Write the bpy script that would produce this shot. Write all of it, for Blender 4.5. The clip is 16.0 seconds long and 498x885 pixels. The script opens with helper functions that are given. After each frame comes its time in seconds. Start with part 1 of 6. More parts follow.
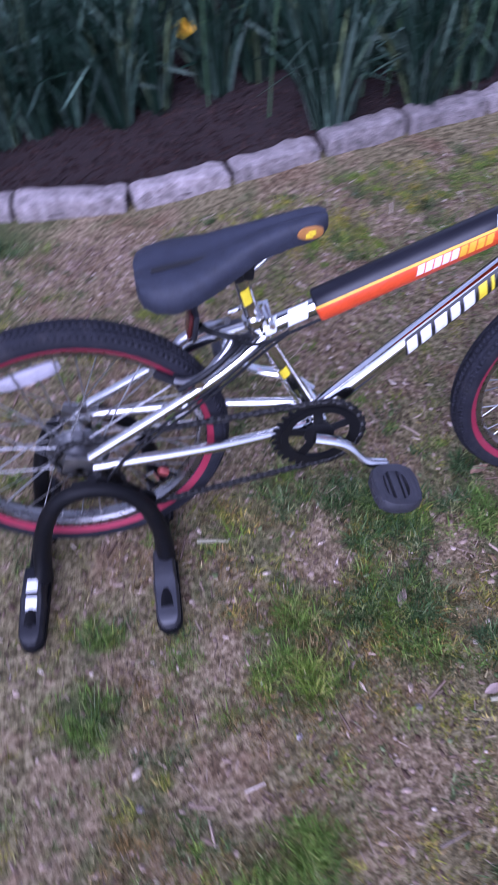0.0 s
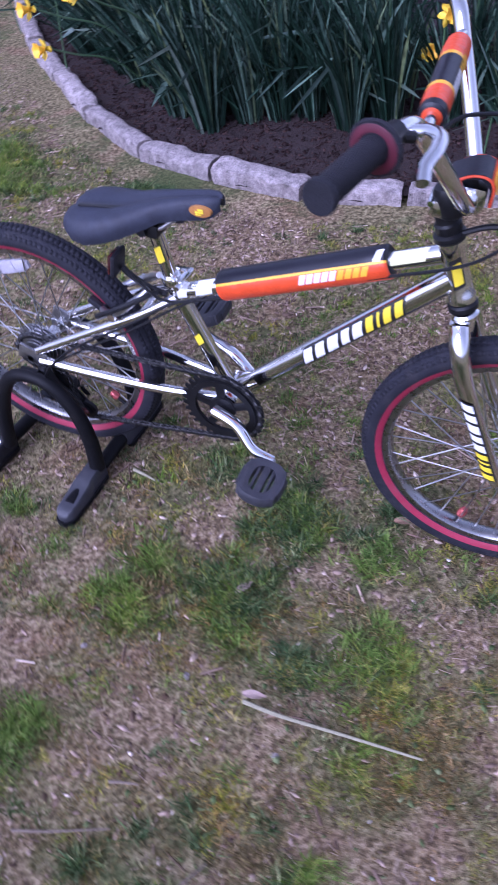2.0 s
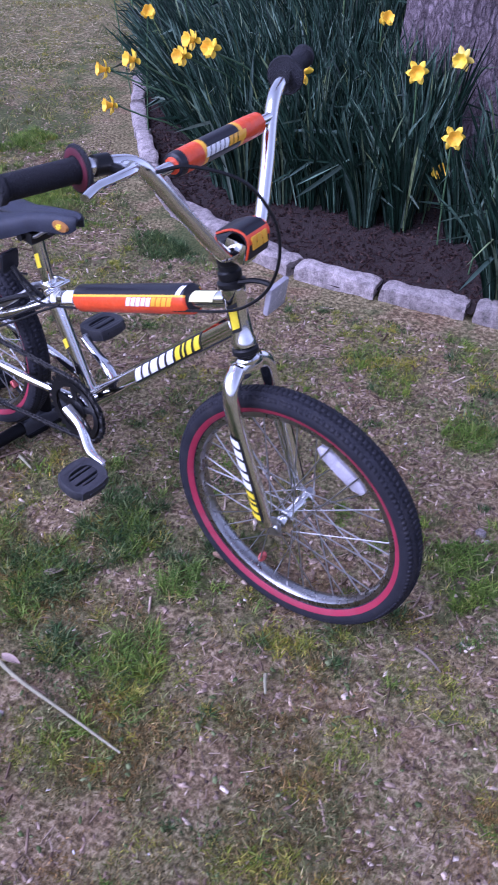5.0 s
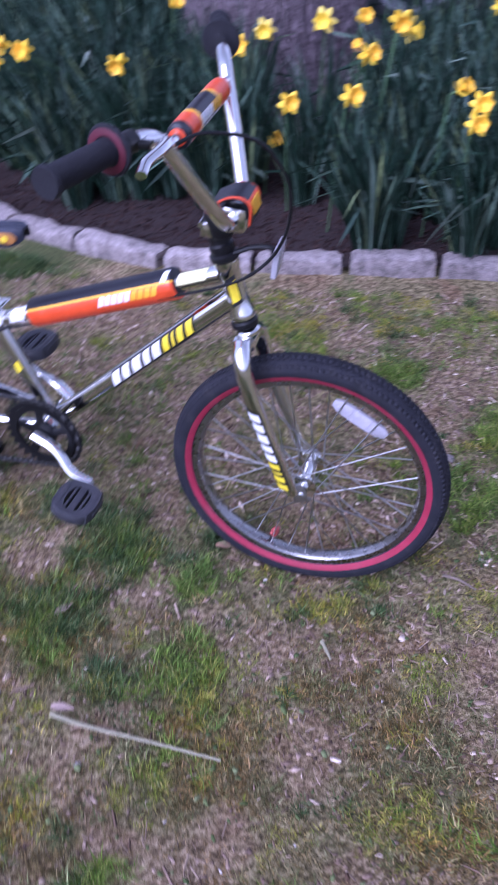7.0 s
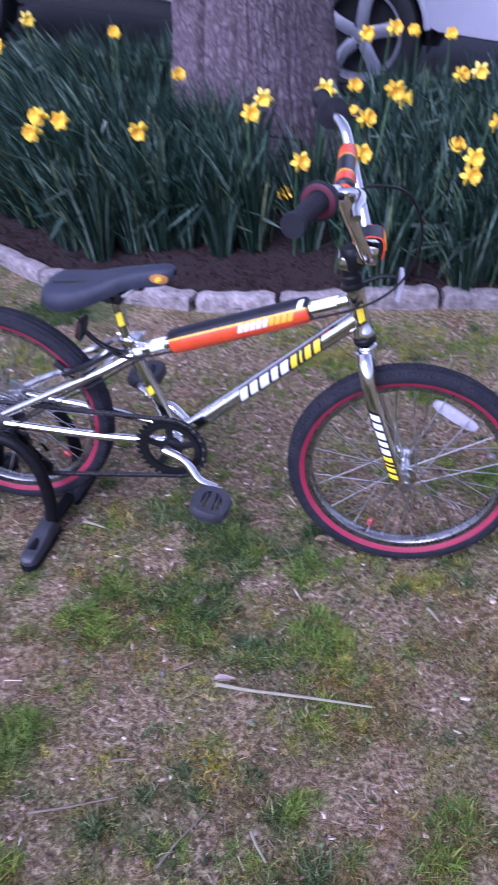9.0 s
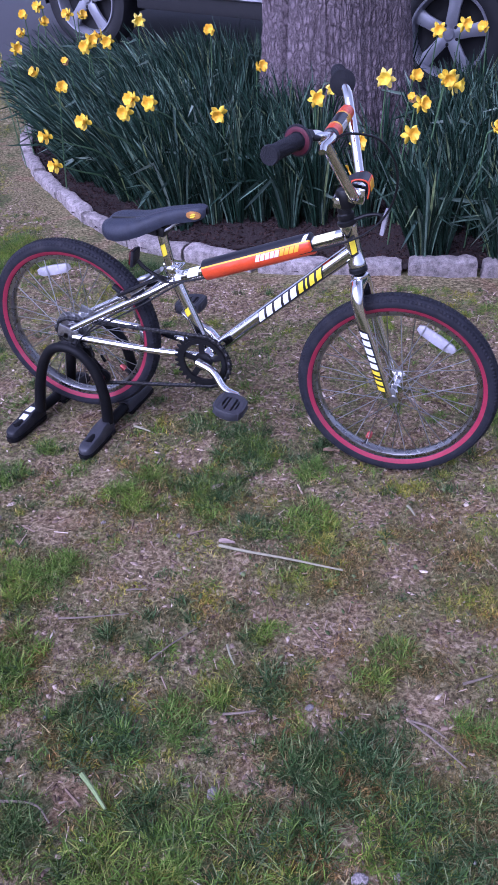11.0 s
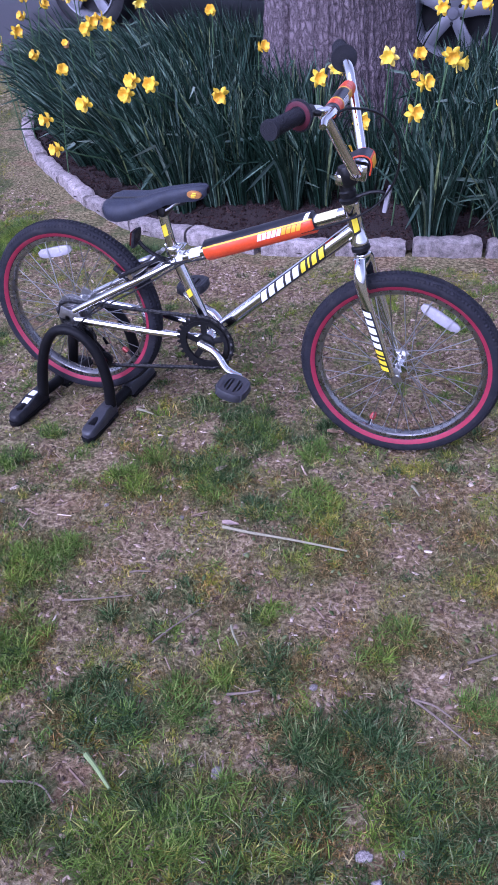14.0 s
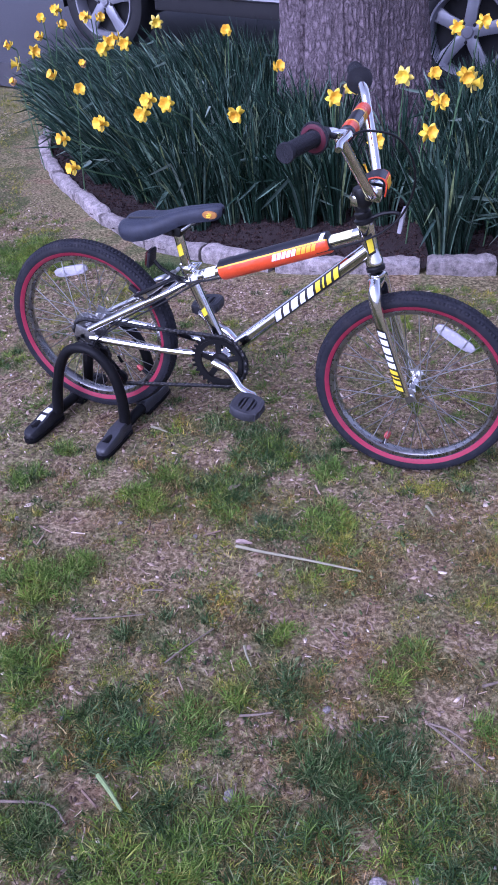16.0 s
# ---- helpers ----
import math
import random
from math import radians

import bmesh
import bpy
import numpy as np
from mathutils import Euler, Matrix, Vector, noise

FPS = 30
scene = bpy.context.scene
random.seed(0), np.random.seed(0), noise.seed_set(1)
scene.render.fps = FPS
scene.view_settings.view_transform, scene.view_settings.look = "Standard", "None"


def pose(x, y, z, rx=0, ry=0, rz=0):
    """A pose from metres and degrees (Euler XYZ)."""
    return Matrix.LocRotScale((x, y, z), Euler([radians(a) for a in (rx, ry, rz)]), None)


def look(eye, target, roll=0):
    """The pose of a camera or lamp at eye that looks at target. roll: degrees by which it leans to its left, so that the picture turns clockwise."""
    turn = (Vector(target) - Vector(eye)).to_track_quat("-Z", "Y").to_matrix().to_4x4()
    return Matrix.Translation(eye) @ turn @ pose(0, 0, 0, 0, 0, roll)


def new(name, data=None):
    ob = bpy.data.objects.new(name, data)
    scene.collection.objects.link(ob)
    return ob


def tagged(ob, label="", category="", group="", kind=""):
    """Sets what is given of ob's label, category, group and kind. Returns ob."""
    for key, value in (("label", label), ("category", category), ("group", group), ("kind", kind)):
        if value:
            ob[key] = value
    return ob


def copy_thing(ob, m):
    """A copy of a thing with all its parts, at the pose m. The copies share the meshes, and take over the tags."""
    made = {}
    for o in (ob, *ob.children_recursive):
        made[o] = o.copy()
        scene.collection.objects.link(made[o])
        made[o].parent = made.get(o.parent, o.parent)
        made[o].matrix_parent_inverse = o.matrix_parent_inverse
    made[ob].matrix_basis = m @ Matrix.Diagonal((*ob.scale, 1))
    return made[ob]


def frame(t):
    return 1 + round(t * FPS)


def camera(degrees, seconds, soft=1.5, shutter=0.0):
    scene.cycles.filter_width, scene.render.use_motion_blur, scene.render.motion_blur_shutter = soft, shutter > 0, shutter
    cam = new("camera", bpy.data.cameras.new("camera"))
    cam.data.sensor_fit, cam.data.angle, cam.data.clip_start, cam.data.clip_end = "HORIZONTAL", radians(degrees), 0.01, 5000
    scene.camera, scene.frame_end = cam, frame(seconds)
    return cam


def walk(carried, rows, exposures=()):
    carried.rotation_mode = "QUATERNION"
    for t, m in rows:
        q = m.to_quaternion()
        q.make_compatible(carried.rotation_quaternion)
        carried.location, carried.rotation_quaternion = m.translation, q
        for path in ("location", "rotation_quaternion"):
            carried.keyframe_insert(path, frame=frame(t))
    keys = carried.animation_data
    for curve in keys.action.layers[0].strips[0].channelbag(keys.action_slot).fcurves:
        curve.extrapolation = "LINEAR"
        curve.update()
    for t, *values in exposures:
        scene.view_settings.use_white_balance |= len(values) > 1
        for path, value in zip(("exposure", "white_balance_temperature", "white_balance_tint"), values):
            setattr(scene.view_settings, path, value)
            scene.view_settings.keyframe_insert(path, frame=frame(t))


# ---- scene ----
cam = camera(32.5, 16.0, soft=0.9, shutter=0.65)
PATH = [
    (0, (0.1865, -0.9758, 1.3518), (0.2915, 0.0632, 0.1395), -5.27),
    (0.1, (0.2244, -0.9903, 1.3556), (0.2734, 0.0429, 0.1349), -5.65),
    (0.4, (0.3380, -1.0339, 1.3671), (0.2498, 0.0191, 0.1656), -9.58),
    (0.5, (0.3745, -1.0384, 1.3676), (0.2717, 0.0172, 0.1696), -8.80),
    (0.6, (0.4091, -1.0326, 1.3649), (0.3245, 0.0221, 0.1646), -6.08),
    (0.9, (0.5090, -0.9852, 1.3467), (0.3986, 0.0350, 0.1190), -4.33),
    (1, (0.5456, -0.9756, 1.3414), (0.3879, 0.0513, 0.1247), -6.01),
    (1.1, (0.5856, -0.9732, 1.3372), (0.3888, 0.0653, 0.1361), -6.14),
    (1.4, (0.7156, -0.9845, 1.3270), (0.4316, 0.0764, 0.1635), -5.32),
    (1.5, (0.7581, -0.9908, 1.3252), (0.4342, 0.0657, 0.1681), -4.85),
    (1.6, (0.7999, -0.9998, 1.3255), (0.4350, 0.0417, 0.1670), -5.47),
    (1.9, (0.9226, -1.0342, 1.3312), (0.4421, -0.0354, 0.1774), -5.95),
    (2, (0.9599, -1.0370, 1.3291), (0.4442, -0.0454, 0.1842), -6.36),
    (2.1, (0.9940, -1.0314, 1.3222), (0.4643, -0.0505, 0.1745), -5.84),
    (2.4, (1.0854, -0.9887, 1.2893), (0.5648, 0.0334, 0.1737), 1.54),
    (2.5, (1.1165, -0.9749, 1.2827), (0.5874, 0.0311, 0.1566), 3.24),
    (2.6, (1.1481, -0.9629, 1.2806), (0.5756, 0.0280, 0.1624), 1.53),
    (2.9, (1.2449, -0.9283, 1.2877), (0.5566, -0.0019, 0.1795), -0.46),
    (3, (1.2813, -0.9192, 1.2916), (0.5561, -0.0185, 0.1857), -0.93),
    (3.1, (1.3269, -0.9136, 1.2971), (0.5495, -0.0147, 0.2258), 0.07),
    (3.3, (1.4211, -0.9093, 1.3123), (0.6070, -0.0287, 0.2531), -1.96),
    (3.5, (1.4519, -0.9044, 1.3247), (0.6133, -0.0408, 0.2707), -2.03),
    (4, (1.4911, -0.9043, 1.3388), (0.6947, 0.0233, 0.3067), -0.21),
    (4.5, (1.5258, -0.9028, 1.3388), (0.7747, 0.0774, 0.3215), 1.17),
    (4.7, (1.5357, -0.9080, 1.3310), (0.7786, 0.0722, 0.3180), 1.15),
    (6.8, (1.2495, -1.1532, 1.2744), (0.7463, -0.0366, 0.2449), -1.24),
    (6.9, (1.2289, -1.1373, 1.2678), (0.7668, 0.0080, 0.2506), -1.31),
    (7, (1.2037, -1.1180, 1.2639), (0.7801, 0.0492, 0.2549), -1.95),
    (7.1, (1.1802, -1.1214, 1.2678), (0.7907, 0.0717, 0.2753), -2.01),
    (7.4, (1.1089, -1.1504, 1.2869), (0.7731, 0.0857, 0.3282), -0.49),
    (7.5, (1.0839, -1.1680, 1.2935), (0.7879, 0.0753, 0.3309), -0.06),
    (7.6, (1.0566, -1.1924, 1.2999), (0.8113, 0.0473, 0.3187), -0.05),
    (7.9, (0.9708, -1.2893, 1.3199), (0.7862, -0.0450, 0.3312), -1.28),
    (8, (0.9483, -1.3160, 1.3261), (0.7620, -0.0765, 0.3317), -1.46),
    (8.4, (0.8947, -1.3800, 1.3487), (0.6594, -0.1299, 0.3782), -1.59),
    (8.5, (0.8881, -1.3952, 1.3528), (0.6410, -0.1442, 0.3864), -1.75),
    (8.9, (0.8819, -1.4618, 1.3597), (0.6197, -0.2053, 0.4045), -0.72),
    (9, (0.8936, -1.4825, 1.3616), (0.6116, -0.2156, 0.4260), -0.85),
    (9.1, (0.9148, -1.5063, 1.3645), (0.5887, -0.2428, 0.4386), -1.86),
    (9.4, (1.0140, -1.5893, 1.3747), (0.5853, -0.3200, 0.5001), -2.05),
    (9.5, (1.0470, -1.6184, 1.3776), (0.6053, -0.3464, 0.5134), -1.51),
    (9.6, (1.0833, -1.6563, 1.3793), (0.6258, -0.3895, 0.5156), -1.49),
    (9.7, (1.1084, -1.6848, 1.3795), (0.6555, -0.4393, 0.4830), -0.66),
    (11.8, (1.2393, -1.8523, 1.3694), (0.7400, -0.6389, 0.4539), -3.63),
    (12, (1.2342, -1.8505, 1.3644), (0.7389, -0.6341, 0.4507), -3.30),
    (12.5, (1.2267, -1.8413, 1.3804), (0.7369, -0.6318, 0.4545), -2.99),
    (13, (1.2308, -1.8437, 1.3696), (0.7467, -0.6333, 0.4418), -2.82),
    (13.5, (1.2308, -1.8438, 1.3688), (0.7312, -0.6319, 0.4513), -3.17),
    (14, (1.2391, -1.8407, 1.3580), (0.7482, -0.6395, 0.4219), -3.48),
    (14.5, (1.2333, -1.8394, 1.3677), (0.7435, -0.6406, 0.4280), -3.76),
    (15, (1.2288, -1.8364, 1.3724), (0.7088, -0.6497, 0.4336), -4.15),
    (15.5, (1.2261, -1.8345, 1.3739), (0.7145, -0.6390, 0.4417), -3.90),
    (16, (1.2345, -1.8353, 1.3692), (0.7171, -0.6281, 0.4554), -3.75),
]
walk(cam, [(t, look(eye, target, roll)) for t, eye, target, roll in PATH], [(0, 0.82, 4790, 41), (1.0, 0.95, 4790, 41), (4.5, 0.97, 4790, 41), (9.1, 1.0, 4790, 41), (9.5, 0.65, 4790, 41), (11.8, 1.02, 4790, 41), (16.0, 1.02, 4790, 41)])

# ---- light: a dull evening under an even, overcast sky ----
world = bpy.data.worlds.new("overcast_sky")
scene.world = world
world.use_nodes = True
wn = world.node_tree.nodes
sky = wn.new("ShaderNodeTexSky")
sky.sky_type, sky.sun_disc = "NISHITA", False
sky.sun_elevation, sky.sun_rotation = radians(38), radians(200)
sky.dust_density, sky.air_density, sky.ozone_density = 4.0, 1.2, 1.6
wn["Background"].inputs["Strength"].default_value = 0.115
cloud = wn.new("ShaderNodeHueSaturation")
cloud.inputs["Saturation"].default_value = 0.22
world.node_tree.links.new(sky.outputs["Color"], cloud.inputs["Color"])
world.node_tree.links.new(cloud.outputs["Color"], wn["Background"].inputs["Color"])
sun_data = bpy.data.lights.new("sun", "SUN")
sun_data.energy, sun_data.angle, sun_data.color = 0.9, radians(40), (1.0, 0.95, 0.92)
sun = new("sun", sun_data)
sun.matrix_world = look((-2.0, -4.0, 6.0), (0, 0, 0))

rng = np.random.default_rng(7)


# ---- materials ----
def nodes_of(name):
    m = bpy.data.materials.new(name)
    m.use_nodes = True
    nt = m.node_tree
    return m, nt, nt.nodes["Principled BSDF"]


def noise_node(nt, scale, detail=4.0, rough=0.55, vector=None):
    n = nt.nodes.new("ShaderNodeTexNoise")
    n.inputs["Scale"].default_value, n.inputs["Detail"].default_value = scale, detail
    n.inputs["Roughness"].default_value = rough
    if vector is not None:
        nt.links.new(vector, n.inputs["Vector"])
    return n


def ramp_node(nt, fac, stops):
    r = nt.nodes.new("ShaderNodeValToRGB")
    el = r.color_ramp.elements
    while len(el) < len(stops):
        el.new(0.5)
    for e, (p, c) in zip(el, stops):
        e.position, e.color = p, (*c, 1)
    nt.links.new(fac, r.inputs["Fac"])
    return r


def mix_node(nt, fac, a, b, blend="MIX"):
    m = nt.nodes.new("ShaderNodeMix")
    m.data_type, m.blend_type = "RGBA", blend
    for value, sock in ((fac, m.inputs["Factor"]), (a, m.inputs["A"]), (b, m.inputs["B"])):
        if isinstance(value, (int, float)):
            sock.default_value = value
        elif isinstance(value, tuple):
            sock.default_value = (*value, 1)
        else:
            nt.links.new(value, sock)
    return m.outputs["Result"]


def surface(name, color, rough=0.5, metal=0.0, vary=0.15, scale=40.0, bump=0.0, bump_scale=200.0, grime=None, random_tint=0.0, coat=0.0, rough_vary=0.1, relief=0.002, spec=0.5):
    """A surface with two scales of mottling, a fine relief and roughness that wanders."""
    m, nt, b = nodes_of(name)
    co = nt.nodes.new("ShaderNodeTexCoord").outputs["Object"]
    n1, n2 = noise_node(nt, scale, 5, 0.6, co), noise_node(nt, scale * 7, 3, 0.6, co)
    dark = tuple(c * (1 - vary) for c in color)
    light = tuple(min(1, c * (1 + vary)) for c in color)
    base = ramp_node(nt, n1.outputs["Fac"], [(0.3, dark), (0.7, light)]).outputs["Color"]
    base = mix_node(nt, 0.35, base, ramp_node(nt, n2.outputs["Fac"], [(0.35, dark), (0.65, light)]).outputs["Color"])
    if grime:
        n3 = noise_node(nt, scale * 0.45, 6, 0.7, co)
        f = ramp_node(nt, n3.outputs["Fac"], [(0.52, (0, 0, 0)), (0.72, (1, 1, 1))]).outputs["Color"]
        base = mix_node(nt, f, base, grime)
    if random_tint:
        oi = nt.nodes.new("ShaderNodeObjectInfo")
        h = nt.nodes.new("ShaderNodeHueSaturation")
        mr = nt.nodes.new("ShaderNodeMapRange")
        mr.inputs["To Min"].default_value, mr.inputs["To Max"].default_value = 1 - random_tint, 1 + random_tint
        nt.links.new(oi.outputs["Random"], mr.inputs["Value"])
        nt.links.new(mr.outputs["Result"], h.inputs["Value"])
        nt.links.new(base, h.inputs["Color"])
        base = h.outputs["Color"]
    nt.links.new(base, b.inputs["Base Color"])
    rr = nt.nodes.new("ShaderNodeMapRange")
    rr.inputs["To Min"].default_value, rr.inputs["To Max"].default_value = max(0.02, rough - rough_vary), min(1, rough + rough_vary)
    nt.links.new(n1.outputs["Fac"], rr.inputs["Value"])
    nt.links.new(rr.outputs["Result"], b.inputs["Roughness"])
    b.inputs["Metallic"].default_value = metal
    b.inputs["Coat Weight"].default_value = coat
    b.inputs["Specular IOR Level"].default_value = spec
    if bump:
        bp = nt.nodes.new("ShaderNodeBump")
        bp.inputs["Strength"].default_value, bp.inputs["Distance"].default_value = bump, relief
        nb = noise_node(nt, bump_scale, 4, 0.6, co)
        nt.links.new(nb.outputs["Fac"], bp.inputs["Height"])
        nt.links.new(bp.outputs["Normal"], b.inputs["Normal"])
    return m


def island_surface(name, stops, rough=0.6, streak=0.0, spec=0.4, patch=None):
    """For joined small pieces: a colour for each loose piece."""
    m, nt, b = nodes_of(name)
    geo = nt.nodes.new("ShaderNodeNewGeometry")
    col = ramp_node(nt, geo.outputs["Random Per Island"], stops).outputs["Color"]
    if streak:
        co = nt.nodes.new("ShaderNodeTexCoord").outputs["Object"]
        n = noise_node(nt, 35, 3, 0.6, co)
        k = ramp_node(nt, n.outputs["Fac"], [(0.3, (1 - streak,) * 3), (0.7, (1 + streak,) * 3)]).outputs["Color"]
        col = mix_node(nt, 1.0, col, k, "MULTIPLY")
    if patch:
        co = nt.nodes.new("ShaderNodeTexCoord").outputs["Object"]
        n = noise_node(nt, patch[0], 4, 0.6, co)
        col = mix_node(nt, 1.0, col, ramp_node(nt, n.outputs["Fac"], [(0.36, patch[1]), (0.50, (0.5, 0.5, 0.5)), (0.64, patch[2])]).outputs["Color"], "MULTIPLY")
        up = nt.nodes.new("ShaderNodeHueSaturation")
        up.inputs["Value"].default_value = 2.0
        nt.links.new(col, up.inputs["Color"])
        col = up.outputs["Color"]
    nt.links.new(col, b.inputs["Base Color"])
    b.inputs["Roughness"].default_value = rough
    b.inputs["Specular IOR Level"].default_value = spec
    return m


CHROME = surface("chrome", (0.78, 0.775, 0.76), 0.07, 1.0, 0.06, 60, 0.03, 400, rough_vary=0.04)
SPOKESTEEL = surface("spoke_steel", (0.42, 0.42, 0.42), 0.32, 1.0, 0.2, 80)
STEEL = surface("dull_steel", (0.45, 0.45, 0.46), 0.35, 1.0, 0.2, 80, 0.1, 600)
ALLOY = surface("rim_alloy", (0.36, 0.355, 0.35), 0.28, 1.0, 0.12, 60, 0.08, 500)
BLACK = surface("black_paint", (0.007, 0.007, 0.008), 0.42, 0.0, 0.3, 60, 0.1, 500, spec=0.3)
STANDBLACK = surface("black_powder_coat", (0.006, 0.006, 0.007), 0.5, 0.0, 0.3, 50, 0.2, 700, grime=(0.011, 0.010, 0.010), spec=0.14)
RUBBER = surface("tyre_rubber", (0.016, 0.016, 0.022), 0.75, 0.0, 0.35, 50, 0.3, 600, grime=(0.032, 0.030, 0.034), spec=0.25)
REDRUBBER = surface("red_sidewall", (0.27, 0.015, 0.042), 0.65, 0.0, 0.2, 50, 0.2, 500, grime=(0.25, 0.04, 0.06))
GRIP = surface("grip_rubber", (0.012, 0.012, 0.017), 0.65, 0.0, 0.4, 90, 1.0, 420, spec=0.35, relief=0.003)
SADDLE = surface("saddle_vinyl", (0.028, 0.031, 0.046), 0.5, 0.0, 0.35, 60, 0.5, 500, spec=0.3)
PADBLACK = surface("pad_black_vinyl", (0.011, 0.011, 0.016), 0.35, 0.0, 0.2, 40, 0.15, 300, spec=0.35)
PADORANGE = surface("pad_orange_vinyl", (0.66, 0.072, 0.014), 0.36, 0.0, 0.15, 30, 0.5, 45, relief=0.006)
PADYELLOW = surface("pad_yellow_vinyl", (0.80, 0.42, 0.02), 0.4, 0.0, 0.1, 30, 0.1, 300)
DECALWHITE = surface("decal_white", (0.78, 0.78, 0.78), 0.4, 0.0, 0.05, 80)
DECALYELLOW = surface("decal_yellow", (0.78, 0.62, 0.015), 0.4, 0.0, 0.08, 80)
DECALBLACK = surface("decal_black", (0.015, 0.015, 0.016), 0.4, 0.0, 0.1, 80)
PLASTIC = surface("black_plastic", (0.014, 0.014, 0.018), 0.5, 0.0, 0.3, 60, 0.3, 500, grime=(0.032, 0.031, 0.033), spec=0.3)
PEDALGREY = surface("pedal_plastic", (0.036, 0.036, 0.043), 0.5, 0.0, 0.25, 60, 0.3, 500, grime=(0.060, 0.057, 0.059), spec=0.4)
FOOTGREY = surface("grey_foot_plastic", (0.034, 0.034, 0.041), 0.36, 0.0, 0.25, 50, 0.3, 500, grime=(0.055, 0.053, 0.057), spec=0.5)
REFLECTOR = surface("clear_reflector", (0.42, 0.40, 0.44), 0.25, 0.0, 0.1, 120, 0.6, 1200, coat=0.5)
REDLENS = surface("red_lens", (0.06, 0.007, 0.007), 0.2, 0.0, 0.15, 120, 0.5, 1200, coat=0.5)
STONE = surface("granite", (0.280, 0.240, 0.230), 0.95, 0.0, 0.8, 45, 1.0, 110, grime=(0.12, 0.10, 0.092), random_tint=0.26, relief=0.008)
CAPRED = surface("pink_red_cap", (0.45, 0.10, 0.09), 0.25, 0.5, 0.2, 120)
RINGRED = surface("flange_red", (0.075, 0.005, 0.016), 0.6, 0.0, 0.2, 60, 0.2, 400)
# yellow decal paled by the chrome highlight painted into it
DECALGLINT = surface("decal_yellow_with_glint", (0.72, 0.70, 0.36), 0.35, 0.0, 0.06, 80)
CARWHITE = surface("white_car_paint", (0.36, 0.355, 0.40), 0.35, 0.0, 0.03, 3, coat=0.4)
CARTRIM = surface("black_car_trim", (0.007, 0.007, 0.009), 0.7, 0.0, 0.1, 10)
CARGLASS = surface("dark_car_glass", (0.01, 0.011, 0.012), 0.05, 0.0, 0.05, 5, rough_vary=0.02)
CARALLOY = surface("painted_alloy", (0.25, 0.25, 0.28), 0.4, 0.3, 0.08, 20)
WOODCHIP = island_surface("wood_litter", [(0.0, (0.080, 0.049, 0.030)), (0.5, (0.241, 0.165, 0.124)), (0.90, (0.457, 0.343, 0.266)), (1.0, (0.754, 0.631, 0.531))], 0.85, 0.25, 0.15)
MULCHBITS = island_surface("mulch_litter", [(0.0, (0.013, 0.007, 0.007)), (0.6, (0.032, 0.018, 0.016)), (1.0, (0.077, 0.047, 0.040))], 0.9, 0.25, 0.1)
STRAW = island_surface("dry_grass", [(0.0, (0.088, 0.060, 0.046)), (0.6, (0.237, 0.170, 0.127)), (1.0, (0.474, 0.363, 0.276))], 0.85, 0.2, 0.1)
GRASS = island_surface("grass_blades", [(0.0, (0.043, 0.080, 0.012)), (0.5, (0.113, 0.184, 0.026)), (0.85, (0.182, 0.244, 0.048)), (1.0, (0.286, 0.292, 0.095))], 0.65, 0.3, 0.12, (7.0, (0.40, 0.44, 0.48), (0.60, 0.56, 0.42)))
DEEPGRASS = island_surface("deep_grass_blades", [(0.0, (0.015, 0.032, 0.009)), (0.5, (0.046, 0.084, 0.023)), (0.85, (0.108, 0.156, 0.058)), (1.0, (0.235, 0.262, 0.125))], 0.65, 0.3, 0.12, (7.0, (0.42, 0.45, 0.48), (0.58, 0.55, 0.46)))
GREYGRASS = island_surface("thin_grass_blades", [(0.0, (0.057, 0.073, 0.024)), (0.5, (0.147, 0.158, 0.057)), (0.85, (0.263, 0.250, 0.108)), (1.0, (0.438, 0.369, 0.193))], 0.75, 0.3, 0.1, (6.0, (0.42, 0.46, 0.48), (0.58, 0.52, 0.44)))
OILY = surface("oily_chain", (0.035, 0.034, 0.034), 0.5, 0.6, 0.3, 80)
BADGE = surface("brass_badge", (0.42, 0.19, 0.05), 0.4, 0.2, 0.2, 90)
MOSSGRASS = island_surface("yellow_grass_blades", [(0.0, (0.087, 0.109, 0.015)), (0.4, (0.184, 0.207, 0.028)), (0.8, (0.292, 0.276, 0.052)), (1.0, (0.410, 0.322, 0.104))], 0.75, 0.3, 0.08, (6.0, (0.42, 0.47, 0.48), (0.60, 0.53, 0.38)))
CRUMBS = island_surface("soil_crumbs", [(0.0, (0.047, 0.032, 0.025)), (0.4, (0.136, 0.095, 0.073)), (0.8, (0.249, 0.178, 0.139)), (1.0, (0.374, 0.287, 0.232))], 0.95, 0.2, 0.1)
LEAF = island_surface("daffodil_leaf", [(0.0, (0.005, 0.015, 0.009)), (0.45, (0.015, 0.036, 0.022)), (0.75, (0.037, 0.071, 0.049)), (0.92, (0.109, 0.166, 0.123)), (1.0, (0.143, 0.178, 0.070))], 0.46, 0.5, 0.2)
# folded blades: pale underside colour, with the light they reflect painted in
LEAFSHEEN = island_surface("bent_leaf", [(0.0, (0.043, 0.081, 0.060)), (0.5, (0.089, 0.136, 0.105)), (1.0, (0.170, 0.217, 0.164))], 0.4, 0.2, 0.5)
STEMGREEN = surface("flower_stem", (0.06, 0.12, 0.05), 0.55, 0.0, 0.2, 60)
PETAL = surface("yellow_petal", (0.82, 0.585, 0.026), 0.55, 0.0, 0.15, 90, 0.2, 300, random_tint=0.12)
PALEPETAL = surface("pale_petal", (0.80, 0.64, 0.12), 0.55, 0.0, 0.15, 90, 0.2, 300)
